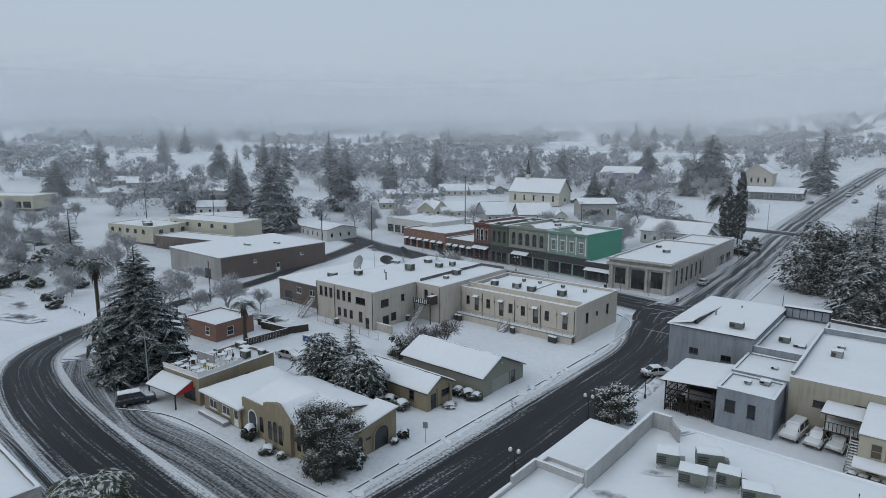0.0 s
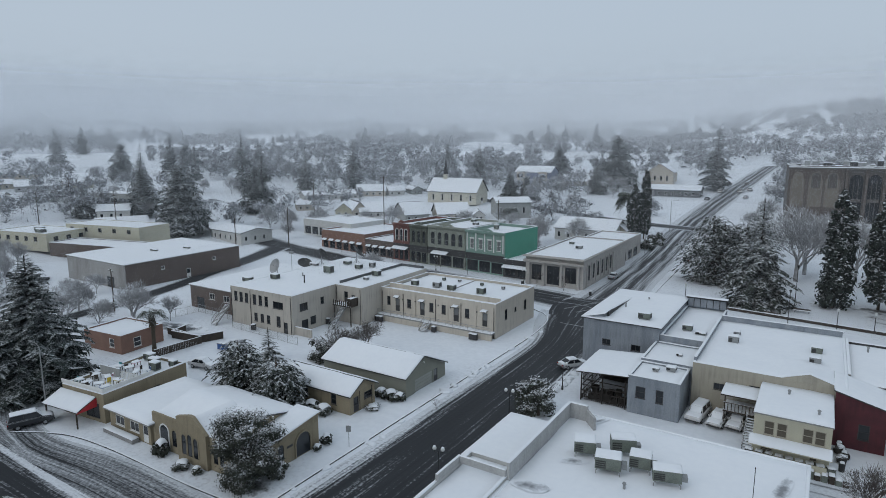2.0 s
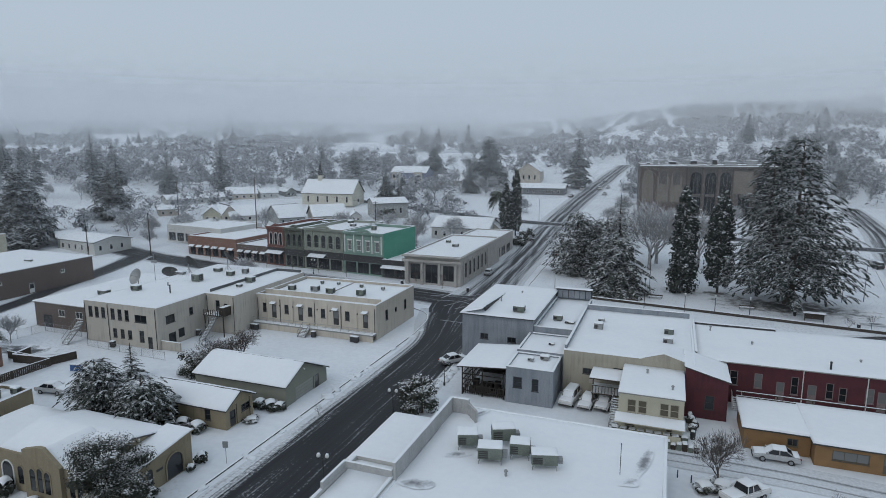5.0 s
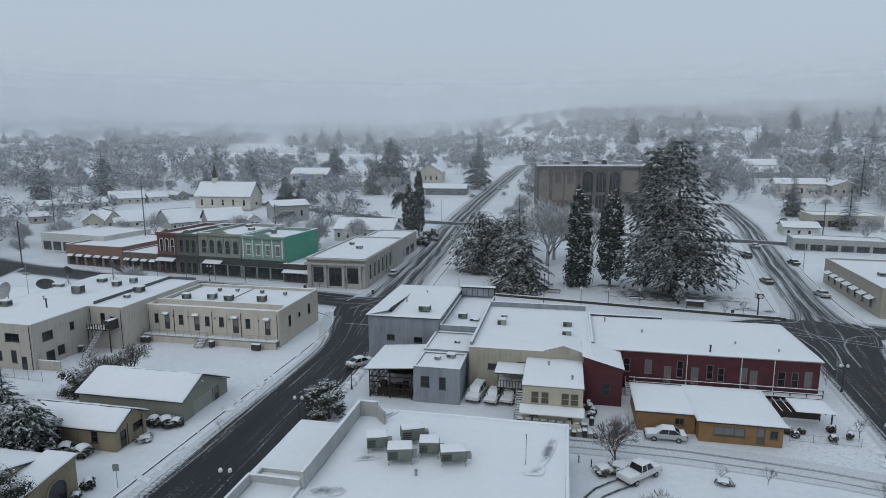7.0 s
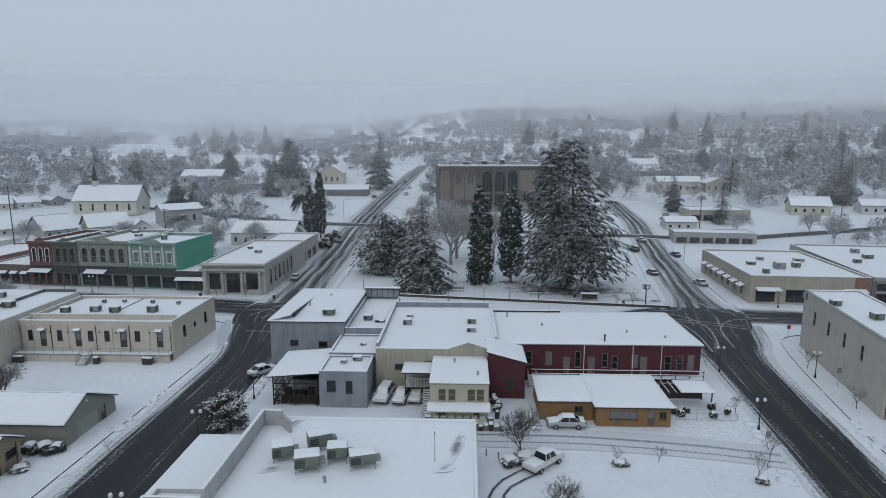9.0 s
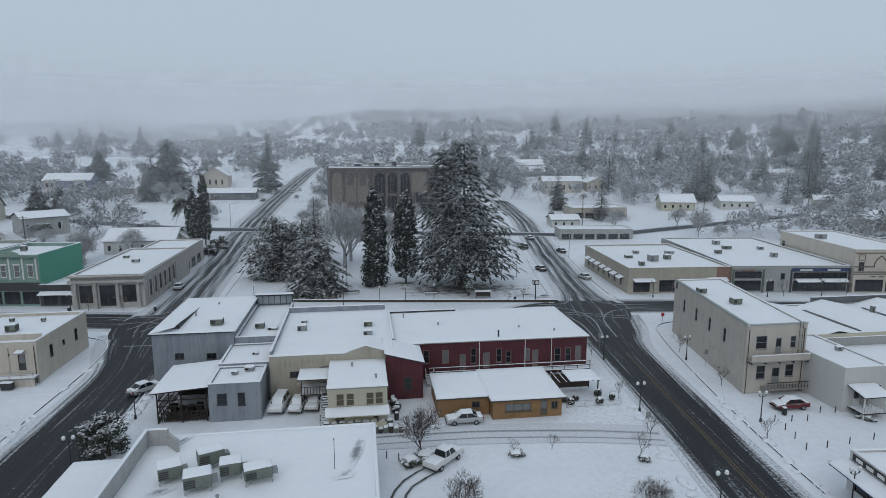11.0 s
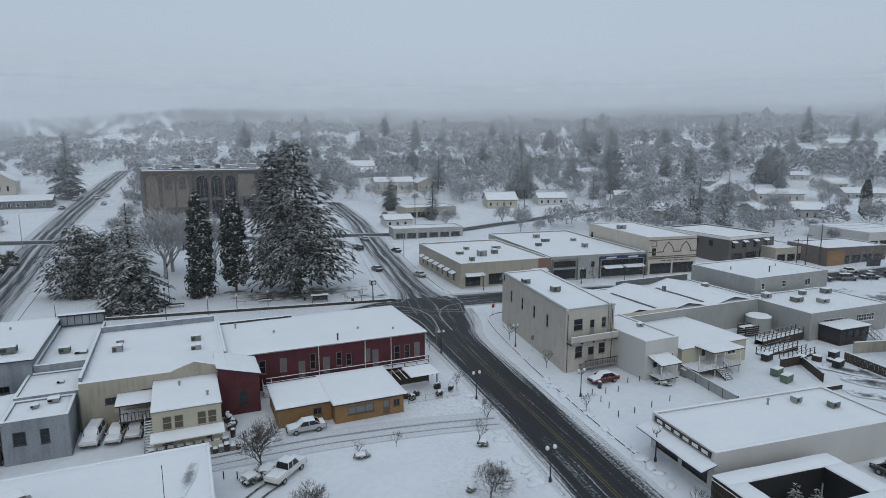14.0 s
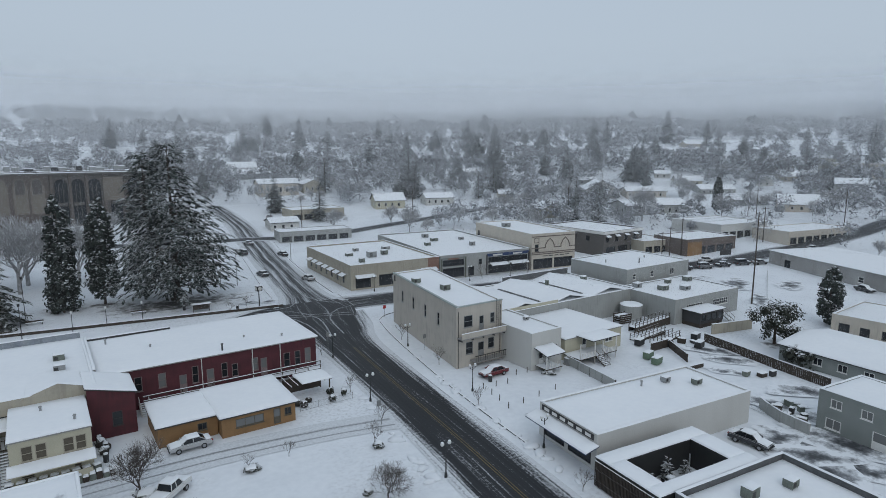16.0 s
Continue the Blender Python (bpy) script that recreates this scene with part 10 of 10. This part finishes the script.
for pts in ([(-44, 117, 0.25), (-37, 131, 0.25)], [(-41, 115.5, 0.25), (-34, 129.5, 0.25)], [(40, 118, 0.25), (53, 113, 0.25)], [(41, 116, 0.25), (53.5, 111, 0.25)], [(-41, 107, 0.3), (-31, 106.4, 0.3)], [(56, 117.5, 0.25), (57.5, 129, 0.25)]):
    road("lane_line", "worn white crossing line", pts, PAINT_W, 0.065, 1, "road marking")


def rut(label, pts, w=0.35):
    return road("tyre_track", label, [(x, y, w) for x, y in pts], GREYSLUSH_DARK, 0.045, 2, "tyre track")


GREYSLUSH_DARK = road_material("pressed_slush", [(0.0, 0.8), (0.3, 0.35), (0.7, 0.35), (1.0, 0.8)], 0.7, (0.30, 0.32, 0.34))
for dx in (-0.75, 0.75):
    rut("curved tyre track behind a pickup", [(7.2 - dx * 0.6, 59.6 + dx * 0.8), (4.2 - dx * 0.5, 57.0 + dx * 0.85), (2.8 - dx * 0.9, 53.5 + dx * 0.4), (2.4 - dx, 48)])
for off in (0, 1.6, 3.4):
    rut("tyre track round the snowy island", [(-82, 30.6 + off * 0.3), (-92, 33.5 + off * 0.4), (-101, 33 + off), (-106, 30 + off)], 0.4)
    rut("tyre track along the street", [(-45, 17.4 - off), (-65, 18.0 - off), (-88, 17.6 - off), (-112, 14 - off)], 0.5)

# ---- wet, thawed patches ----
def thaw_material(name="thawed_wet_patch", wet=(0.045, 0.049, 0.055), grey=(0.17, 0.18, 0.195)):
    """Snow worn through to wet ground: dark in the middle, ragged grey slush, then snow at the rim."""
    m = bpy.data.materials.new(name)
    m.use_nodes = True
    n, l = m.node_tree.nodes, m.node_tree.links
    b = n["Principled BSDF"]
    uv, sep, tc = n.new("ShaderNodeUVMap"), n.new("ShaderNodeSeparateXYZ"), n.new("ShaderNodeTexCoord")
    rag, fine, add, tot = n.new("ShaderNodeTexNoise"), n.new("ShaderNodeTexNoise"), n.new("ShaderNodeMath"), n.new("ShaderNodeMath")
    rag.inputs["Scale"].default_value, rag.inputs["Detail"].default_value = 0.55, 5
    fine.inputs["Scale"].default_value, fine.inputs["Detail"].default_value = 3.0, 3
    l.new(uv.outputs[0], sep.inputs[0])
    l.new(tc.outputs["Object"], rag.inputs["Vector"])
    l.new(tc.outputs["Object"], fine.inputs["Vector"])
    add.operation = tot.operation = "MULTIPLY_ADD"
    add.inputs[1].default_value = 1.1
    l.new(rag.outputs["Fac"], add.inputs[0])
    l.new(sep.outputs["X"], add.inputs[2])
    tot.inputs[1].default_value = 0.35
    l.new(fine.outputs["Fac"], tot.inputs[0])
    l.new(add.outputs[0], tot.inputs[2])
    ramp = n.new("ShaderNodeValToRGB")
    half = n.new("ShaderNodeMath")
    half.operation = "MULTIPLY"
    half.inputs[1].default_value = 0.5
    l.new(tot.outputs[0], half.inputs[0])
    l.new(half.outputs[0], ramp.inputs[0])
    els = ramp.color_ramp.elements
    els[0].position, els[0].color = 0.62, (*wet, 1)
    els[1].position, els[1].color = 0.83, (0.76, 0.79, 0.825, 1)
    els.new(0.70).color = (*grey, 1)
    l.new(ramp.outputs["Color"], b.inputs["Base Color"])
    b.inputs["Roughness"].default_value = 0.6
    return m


PATCH = thaw_material()
ROOFWET = thaw_material("wet_roof_felt", (0.22, 0.23, 0.245), (0.42, 0.44, 0.465))
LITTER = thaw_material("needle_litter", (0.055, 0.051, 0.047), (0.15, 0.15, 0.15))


def patch(label, x, y, rx, ry, ang=0, lift=0.055, mat=None):
    bm = bmesh.new()
    uvl = bm.loops.layers.uv.new("UVMap")
    c, s_ = math.cos(math.radians(ang)), math.sin(math.radians(ang))
    rings = []
    for k in (0.35, 0.7, 1.0):
        ring = []
        for i in range(28):
            a = i * math.pi / 14
            w = k * (1 + 0.35 * noise.noise((math.cos(a) * 1.7 + x, math.sin(a) * 1.7 + y, 2)))
            u, v = rx * math.cos(a) * w, ry * math.sin(a) * w
            px, py = x + u * c - v * s_, y + u * s_ + v * c
            ring.append((bm.verts.new((px, py, tz(px, py) + lift)), 0.5 + k * 0.5, v))
        rings.append(ring)
    mid = (bm.verts.new((x, y, tz(x, y) + lift)), 0.5, 0.0)
    for i in range(28):
        j = (i + 1) % 28
        for q in ([mid, rings[0][i], rings[0][j]], [rings[0][i], rings[1][i], rings[1][j], rings[0][j]], [rings[1][i], rings[2][i], rings[2][j], rings[1][j]]):
            f = bm.faces.new([p[0] for p in q])
            for loop, p in zip(f.loops, q):
                loop[uvl].uv = (p[1], p[2])
    return tagged(link("wet_patch", bm, mat or PATCH), label, "puddle", kind="structure")


for i, (x, y, rx, ry, a) in enumerate(((-101, 66, 7, 2.6, 10), (-92, 64, 3, 1.6, 0), (-168, 36, 9, 4, 10), (-150, 38, 5, 2, 0), (73, 30.5, 6.0, 2.8, -70), (66.5, 31.0, 2.2, 1.4, -80), (70.5, 24.5, 5.5, 2.6, -60), (63, 23, 4.0, 2.0, -30), (91, 52, 4.5, 2.0, -60), (86, 49, 3.5, 1.4, -60), (51.2, 53.6, 1.8, 1.0, -60), (145, 82, 9, 4, 20), (155, 74, 6, 3, 20), (140, 92, 8, 2.5, 0), (41.5, 131.5, 2.2, 1.6, 0), (-84, 66, 3, 1.4, 0), (79.5, 33.5, 5.5, 2.2, -60), (76, 27.5, 3.6, 7.0, 20), (70, 33, 3.4, 2.6, 0), (67, 26.2, 5.5, 3.4, 30), (80, 38.5, 4, 2.2, -50), (88, 38, 6, 2.4, -40), (69, 29, 5, 2.4, -40), (-112, 62, 6, 2.2, 20), (-139, 35, 7, 2.6, 15), (93, 56, 5, 2, -55), (37.5, 133, 2.5, 1.2, 0), (120, 75, 7, 2.4, 10), (134, 70, 6, 2, 30))):
    patch("thawed dark wet patch in the snow", x, y, rx, ry, a, 0.055 + 0.004 * i)

for k, (x, y, rx, ry, a) in enumerate(((-0.9, 56.4, 3.4, 0.55, 78), (-2.0, 52.2, 1.1, 0.7, 30), (-18.0, 51.6, 1.3, 0.6, 25), (-19.7, 45.4, 1.8, 0.9, 15), (-18.6, 61.0, 1.6, 0.4, 60))):
    patch("roof showing grey where the snow slid off", x, y, rx, ry, a, 4.325 + 0.004 * k, ROOFWET)

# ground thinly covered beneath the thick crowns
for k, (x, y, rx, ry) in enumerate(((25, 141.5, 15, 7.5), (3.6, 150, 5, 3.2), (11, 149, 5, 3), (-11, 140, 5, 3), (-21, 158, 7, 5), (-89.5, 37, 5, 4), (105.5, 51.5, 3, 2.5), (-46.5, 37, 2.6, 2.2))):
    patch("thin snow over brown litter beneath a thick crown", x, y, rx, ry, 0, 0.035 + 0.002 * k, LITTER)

# ---- bins along the yellow house and things in the yards ----
for i in range(9):
    x, y = -4.6 + i * 0.95, 70.15 - 0.02 * i
    wheelie = thing("rubbish_bin", "dark lidded bin under a cushion of snow", "bin", x, y, 0, i * 3 - 10, "bins by the house")
    part("body", soften(boxes((-0.38, 0.38, -0.32, 0.32, 0.05, 0.95)), 0.05, 1), ACUNIT if i % 3 else DARKTRIM, wheelie)
    part("lid", soften(boxes((-0.40, 0.40, -0.35, 0.35, 0.955, 1.02)), 0.02, 1), DARKTRIM, wheelie)
    cap(wheelie, -0.38, 0.38, -0.33, 0.33, 1.02, 0.14, 0.3, None, i)

yw = thing("yard_wall", "curved grey yard wall with a snowy top", "wall", 0, 0, 0)
arc = [(77.2, 39.2), (76.0, 37.4), (75.0, 35.4), (74.5, 33.4), (74.3, 31.6)]
for k, (a, b) in enumerate(zip(arc, arc[1:])):
    d = Vector((b[0] - a[0], b[1] - a[1], 0))
    m = Matrix.Translation((a[0], a[1], 0)) @ Matrix.Rotation(math.atan2(d.y, d.x), 4, "Z")
    bm = bmesh.new()
    box(bm, 0.005, d.length - 0.005, -0.1, 0.1, 0, 1.5, m)
    part("panel", bm, GREYWALL, yw)
    bm = bmesh.new()
    snow_slab(bm, 0, d.length, -0.12, 0.12, 1.5, 0.08, 0.5, None, k)
    bm.transform(m)
    part("snow_cap", bm, SNOW_ROOF, yw)
rng = random.Random(606)
for i, (x, y) in enumerate(((78.0, 37.4), (79.4, 37.8), (80.6, 37.2), (77.2, 35.6), (78.6, 35.8), (80.2, 35.4), (76.4, 33.6), (77.6, 33.8), (81.6, 36.6), (88.5, 45.0), (90.0, 44.2), (86.8, 46.5), (92.5, 61.5), (94.2, 60.4), (90.8, 62.6))):
    w, d, h = rng.uniform(0.5, 1.5), rng.uniform(0.5, 1.0), rng.uniform(0.4, 1.1)
    th = thing("storage_box", "dark storage box in a yard under snow", "box", x, y, 0, rng.uniform(0, 180), "yard boxes")
    part("body", soften(boxes((-w / 2, w / 2, -d / 2, d / 2, 0, h)), 0.05, 1), (DARKWOOD, DARKTRIM, ACUNIT)[i % 3], th)
    cap(th, -w / 2, w / 2, -d / 2, d / 2, h, 0.13, 0.35, None, i)

# ---- low store at the bend, its roof just below the camera ----
bend = house("bend_store", "low store with deep snow on its flat roof", "building", -78, 3.5, 0, 20.6, 10.9, 4.6, OLDWALL, {}, 0.35)
part("skylight", soften(boxes((12.6, 15.4, 7.6, 8.5, 4.65, 4.98)), 0.03, 1), DARKTRIM, bend, "dark skylight in the snow")

# ---- rear of the hall and office: downpipes, bins, low wall, parapet strips ----
for nm, us, h in (("cream_hall", (0.3, 5.3, 12.7, 18.2, 24.9), 5.6), ("office_block", (0.2, 5.6, 16.2), 6.9), ("office_annex", (0.3, 6.2), 6.9), ("two_storey_block", (0.3, 8.6), 9.2), ("red_building", (0.25,), 5.4)):
    ob = bpy.data.objects[nm]
    for u in us:
        bm = bmesh.new()
        tube(bm, (u, -0.08, 0.1), (u, -0.08, h), 0.055, None, 6)
        part("downpipe", bm, DARKTRIM, ob)
hallo = bpy.data.objects["cream_hall"]
for u in (5.1, 8.0, 13.2, 15.9, 21.4):
    part("wall_lamp", soften(boxes((u, u + 0.16, -0.16, -0.006, 4.3, 4.6)), 0.03, 1), IRON, hallo)
for u, v, w in ((0.6, 1.2, 6.0), (12.0, 4.0, 0.22)):
    part("roof_seam", soften(boxes((u, u + (0.22 if w > 1 else 0.22), 3.0, 15.8, 5.82, 5.98)), 0.03, 1), CONCRETE, hallo)
anx = bpy.data.objects["office_annex"]
part("parapet_strip", boxes((0.2, 0.45, 1.0, 21.4, 7.25, 7.75), (0.5, 6.3, 21.1, 21.4, 7.25, 7.75)), SLATEWALL, anx, "dark upstand along the roof edge")
for i, (x, y) in enumerate(((-71.6, 89.3), (-70.8, 89.3), (-58.4, 89.2), (-50.6, 89.3), (-49.8, 89.2), (-83.8, 62.4), (-82.8, 62.5), (-87.5, 72.6), (-78.4, 82.8))):
    wheelie = thing("rubbish_bin", "dark lidded bin under a cushion of snow", "bin", x, y, 0, i * 5 - 15, "bins behind the hall")
    part("body", soften(boxes((-0.4, 0.4, -0.34, 0.34, 0.05, 1.0)), 0.05, 1), COLOURS[3] if i in (5, 6) else DARKTRIM, wheelie)
    part("lid", soften(boxes((-0.42, 0.42, -0.37, 0.37, 1.005, 1.07)), 0.02, 1), DARKTRIM, wheelie)
    cap(wheelie, -0.4, 0.4, -0.35, 0.35, 1.07, 0.12, 0.3, None, i)
lw = thing("low_wall", "low cream wall beside a yard", "wall", -79.4, 74.6, 0, 0)
part("wall", soften(boxes((0, 4.6, 0, 0.3, 0, 1.5)), 0.03, 1), OFFICE, lw)
cap(lw, 0, 4.6, 0, 0.3, 1.5, 0.08, 0.4, None, 2)

# ---- terrace tables, screens and palings on the cafe roof ----
for i, (u, v) in enumerate(((1.4, 1.4), (3.2, 1.2), (5.0, 1.6), (6.6, 1.3), (1.8, 3.4), (3.8, 3.6), (6.0, 3.5), (1.6, 6.6), (3.4, 7.0), (2.4, 8.8), (5.6, 6.4))):
    p = at(-80.5, 36.0, 3.42, 6) @ Vector((u, v, 0))
    th = thing("terrace_table", "dark terrace table under a slab of snow", "table", p.x, p.y, p.z, i * 31, "terrace tables")
    part("tabletop", soften(boxes((-0.6, 0.6, -0.4, 0.4, 0.68, 0.74)), 0.02, 1), DARKWOOD if i % 3 else COLOURS[i % 4], th)
    for lx in (-0.52, 0.46):
        for ly in (-0.34, 0.28):
            part("leg", boxes((lx, lx + 0.06, ly, ly + 0.06, 0, 0.68)), DARKWOOD, th)
    cap(th, -0.58, 0.58, -0.38, 0.38, 0.74, 0.15, 0.3, None, i)
scr = thing("terrace_screen", "grey lilac screen wall across a roof terrace", "screen", 0, 0, 0)
scr.matrix_basis = at(-80.5, 36.0, 3.42, 6)
part("panel", soften(boxes((0.3, 4.2, 5.0, 5.15, 0, 1.3)), 0.02, 1), GREYWALL, scr)
for k in range(12):
    part("paling", boxes((4.4 + k * 0.28, 4.5 + k * 0.28, 5.04, 5.10, 0, 1.1)), WHITE, scr)
part("rail", boxes((4.3, 7.7, 5.11, 5.16, 0.95, 1.05)), WHITE, scr)
cap(scr, 0.3, 4.2, 4.98, 5.17, 1.3, 0.07, 0.4, None, 4)

# ---- dark garden wall with a snowy coping beside the palm ----
gw = thing("garden_wall", "dark stone garden wall with a white snowy coping", "wall", 0, 0, 0)
corners = [(-97.2, 65.2), (-96.2, 61.8), (-89.6, 62.6), (-88.2, 66.4)]
for k, (a, b) in enumerate(zip(corners, corners[1:])):
    d = Vector((b[0] - a[0], b[1] - a[1], 0))
    m = Matrix.Translation((a[0], a[1], 0)) @ Matrix.Rotation(math.atan2(d.y, d.x), 4, "Z")
    bm = bmesh.new()
    box(bm, 0.01, d.length - 0.01, -0.15, 0.15, 0, 1.3, m)
    part("wall", bm, DARKWOOD, gw)
    bm = bmesh.new()
    snow_slab(bm, 0, d.length, -0.18, 0.18, 1.3, 0.1, 0.5, None, k)
    bm.transform(m)
    part("coping_snow", bm, SNOW_ROOF, gw)

# ---- snow heaps thrown up along the kerbs ----
rng = random.Random(707)
HEAPS = []
for k in range(3):
    bm = bmesh.new()
    bmesh.ops.create_icosphere(bm, subdivisions=2, radius=0.5)
    for v in bm.verts:
        v.co *= 1 + 0.5 * noise.noise(v.co * 2.2 + Vector((k * 9.1, 0, 0)))
        v.co.z = max(v.co.z * 0.45, -0.02)
    me = bpy.data.meshes.new("clod")
    bm.to_mesh(me)
    bm.free()
    me.polygons.foreach_set("use_smooth", [True] * len(me.polygons))
    me.materials.append(SNOW)
    HEAPS.append(me)
for line in ([(-42.0, 36), (-42.0, 60), (-41.9, 80), (-42.2, 100)], [(-28.6, 36), (-28.9, 60), (-29.2, 76), (-29.8, 88)], [(43.4, 36), (45.2, 50), (47.2, 66), (50.0, 82)], [(29.0, 30), (31.6, 48), (34.0, 64), (35.6, 80)]):
    for i in range(26):
        t = rng.random() * (len(line) - 1)
        a, b = line[int(t)], line[min(int(t) + 1, len(line) - 1)]
        f = t - int(t)
        x, y = a[0] + (b[0] - a[0]) * f + rng.uniform(-0.5, 0.5), a[1] + (b[1] - a[1]) * f
        ob = new("snow_clod", HEAPS[i % 3])
        s = rng.uniform(0.5, 1.4)
        ob.matrix_basis = pose(x, y, 0.0, 0, 0, rng.uniform(0, 360)) @ Matrix.Diagonal((s * 1.6, s, s, 1))
        tagged(ob, "lump of shovelled snow beside the street", "snow", "snow lumps")

# ---- winter haze put in as translucent sheets curved round the camera, denser with distance ----
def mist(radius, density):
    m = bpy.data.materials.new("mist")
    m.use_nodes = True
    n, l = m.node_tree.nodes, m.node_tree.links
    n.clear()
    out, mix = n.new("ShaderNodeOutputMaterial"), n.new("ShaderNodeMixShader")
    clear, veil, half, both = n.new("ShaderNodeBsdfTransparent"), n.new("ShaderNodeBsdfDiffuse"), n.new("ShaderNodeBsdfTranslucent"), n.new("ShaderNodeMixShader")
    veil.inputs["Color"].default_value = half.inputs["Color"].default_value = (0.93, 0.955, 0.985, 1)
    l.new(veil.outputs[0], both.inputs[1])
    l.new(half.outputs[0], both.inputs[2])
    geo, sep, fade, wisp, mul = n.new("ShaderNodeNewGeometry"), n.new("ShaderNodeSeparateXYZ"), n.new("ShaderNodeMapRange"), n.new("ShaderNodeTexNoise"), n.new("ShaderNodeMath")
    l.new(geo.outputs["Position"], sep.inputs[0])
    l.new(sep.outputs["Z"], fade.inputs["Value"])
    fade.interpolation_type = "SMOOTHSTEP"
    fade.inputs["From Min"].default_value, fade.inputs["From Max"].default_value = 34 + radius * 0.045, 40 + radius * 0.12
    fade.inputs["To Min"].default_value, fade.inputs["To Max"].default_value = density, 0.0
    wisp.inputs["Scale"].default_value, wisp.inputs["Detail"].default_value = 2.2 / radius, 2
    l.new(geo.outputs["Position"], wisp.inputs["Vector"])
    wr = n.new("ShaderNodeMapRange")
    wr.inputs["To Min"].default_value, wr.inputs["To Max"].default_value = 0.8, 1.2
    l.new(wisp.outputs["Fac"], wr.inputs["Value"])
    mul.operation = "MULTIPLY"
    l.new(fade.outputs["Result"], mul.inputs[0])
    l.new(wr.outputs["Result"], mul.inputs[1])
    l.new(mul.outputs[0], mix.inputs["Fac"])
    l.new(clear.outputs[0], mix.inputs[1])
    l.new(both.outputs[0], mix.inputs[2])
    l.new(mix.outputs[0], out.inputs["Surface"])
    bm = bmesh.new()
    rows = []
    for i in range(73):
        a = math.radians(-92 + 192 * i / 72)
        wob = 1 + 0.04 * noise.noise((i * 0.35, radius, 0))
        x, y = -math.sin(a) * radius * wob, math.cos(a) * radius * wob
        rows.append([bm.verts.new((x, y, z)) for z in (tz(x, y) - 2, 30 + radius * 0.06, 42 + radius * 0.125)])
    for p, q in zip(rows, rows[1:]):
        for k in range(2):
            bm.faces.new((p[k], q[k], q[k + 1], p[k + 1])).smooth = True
    return tagged(link("mist_bank", bm, m), "thin translucent sheet standing in for winter haze", "mist", kind="structure")


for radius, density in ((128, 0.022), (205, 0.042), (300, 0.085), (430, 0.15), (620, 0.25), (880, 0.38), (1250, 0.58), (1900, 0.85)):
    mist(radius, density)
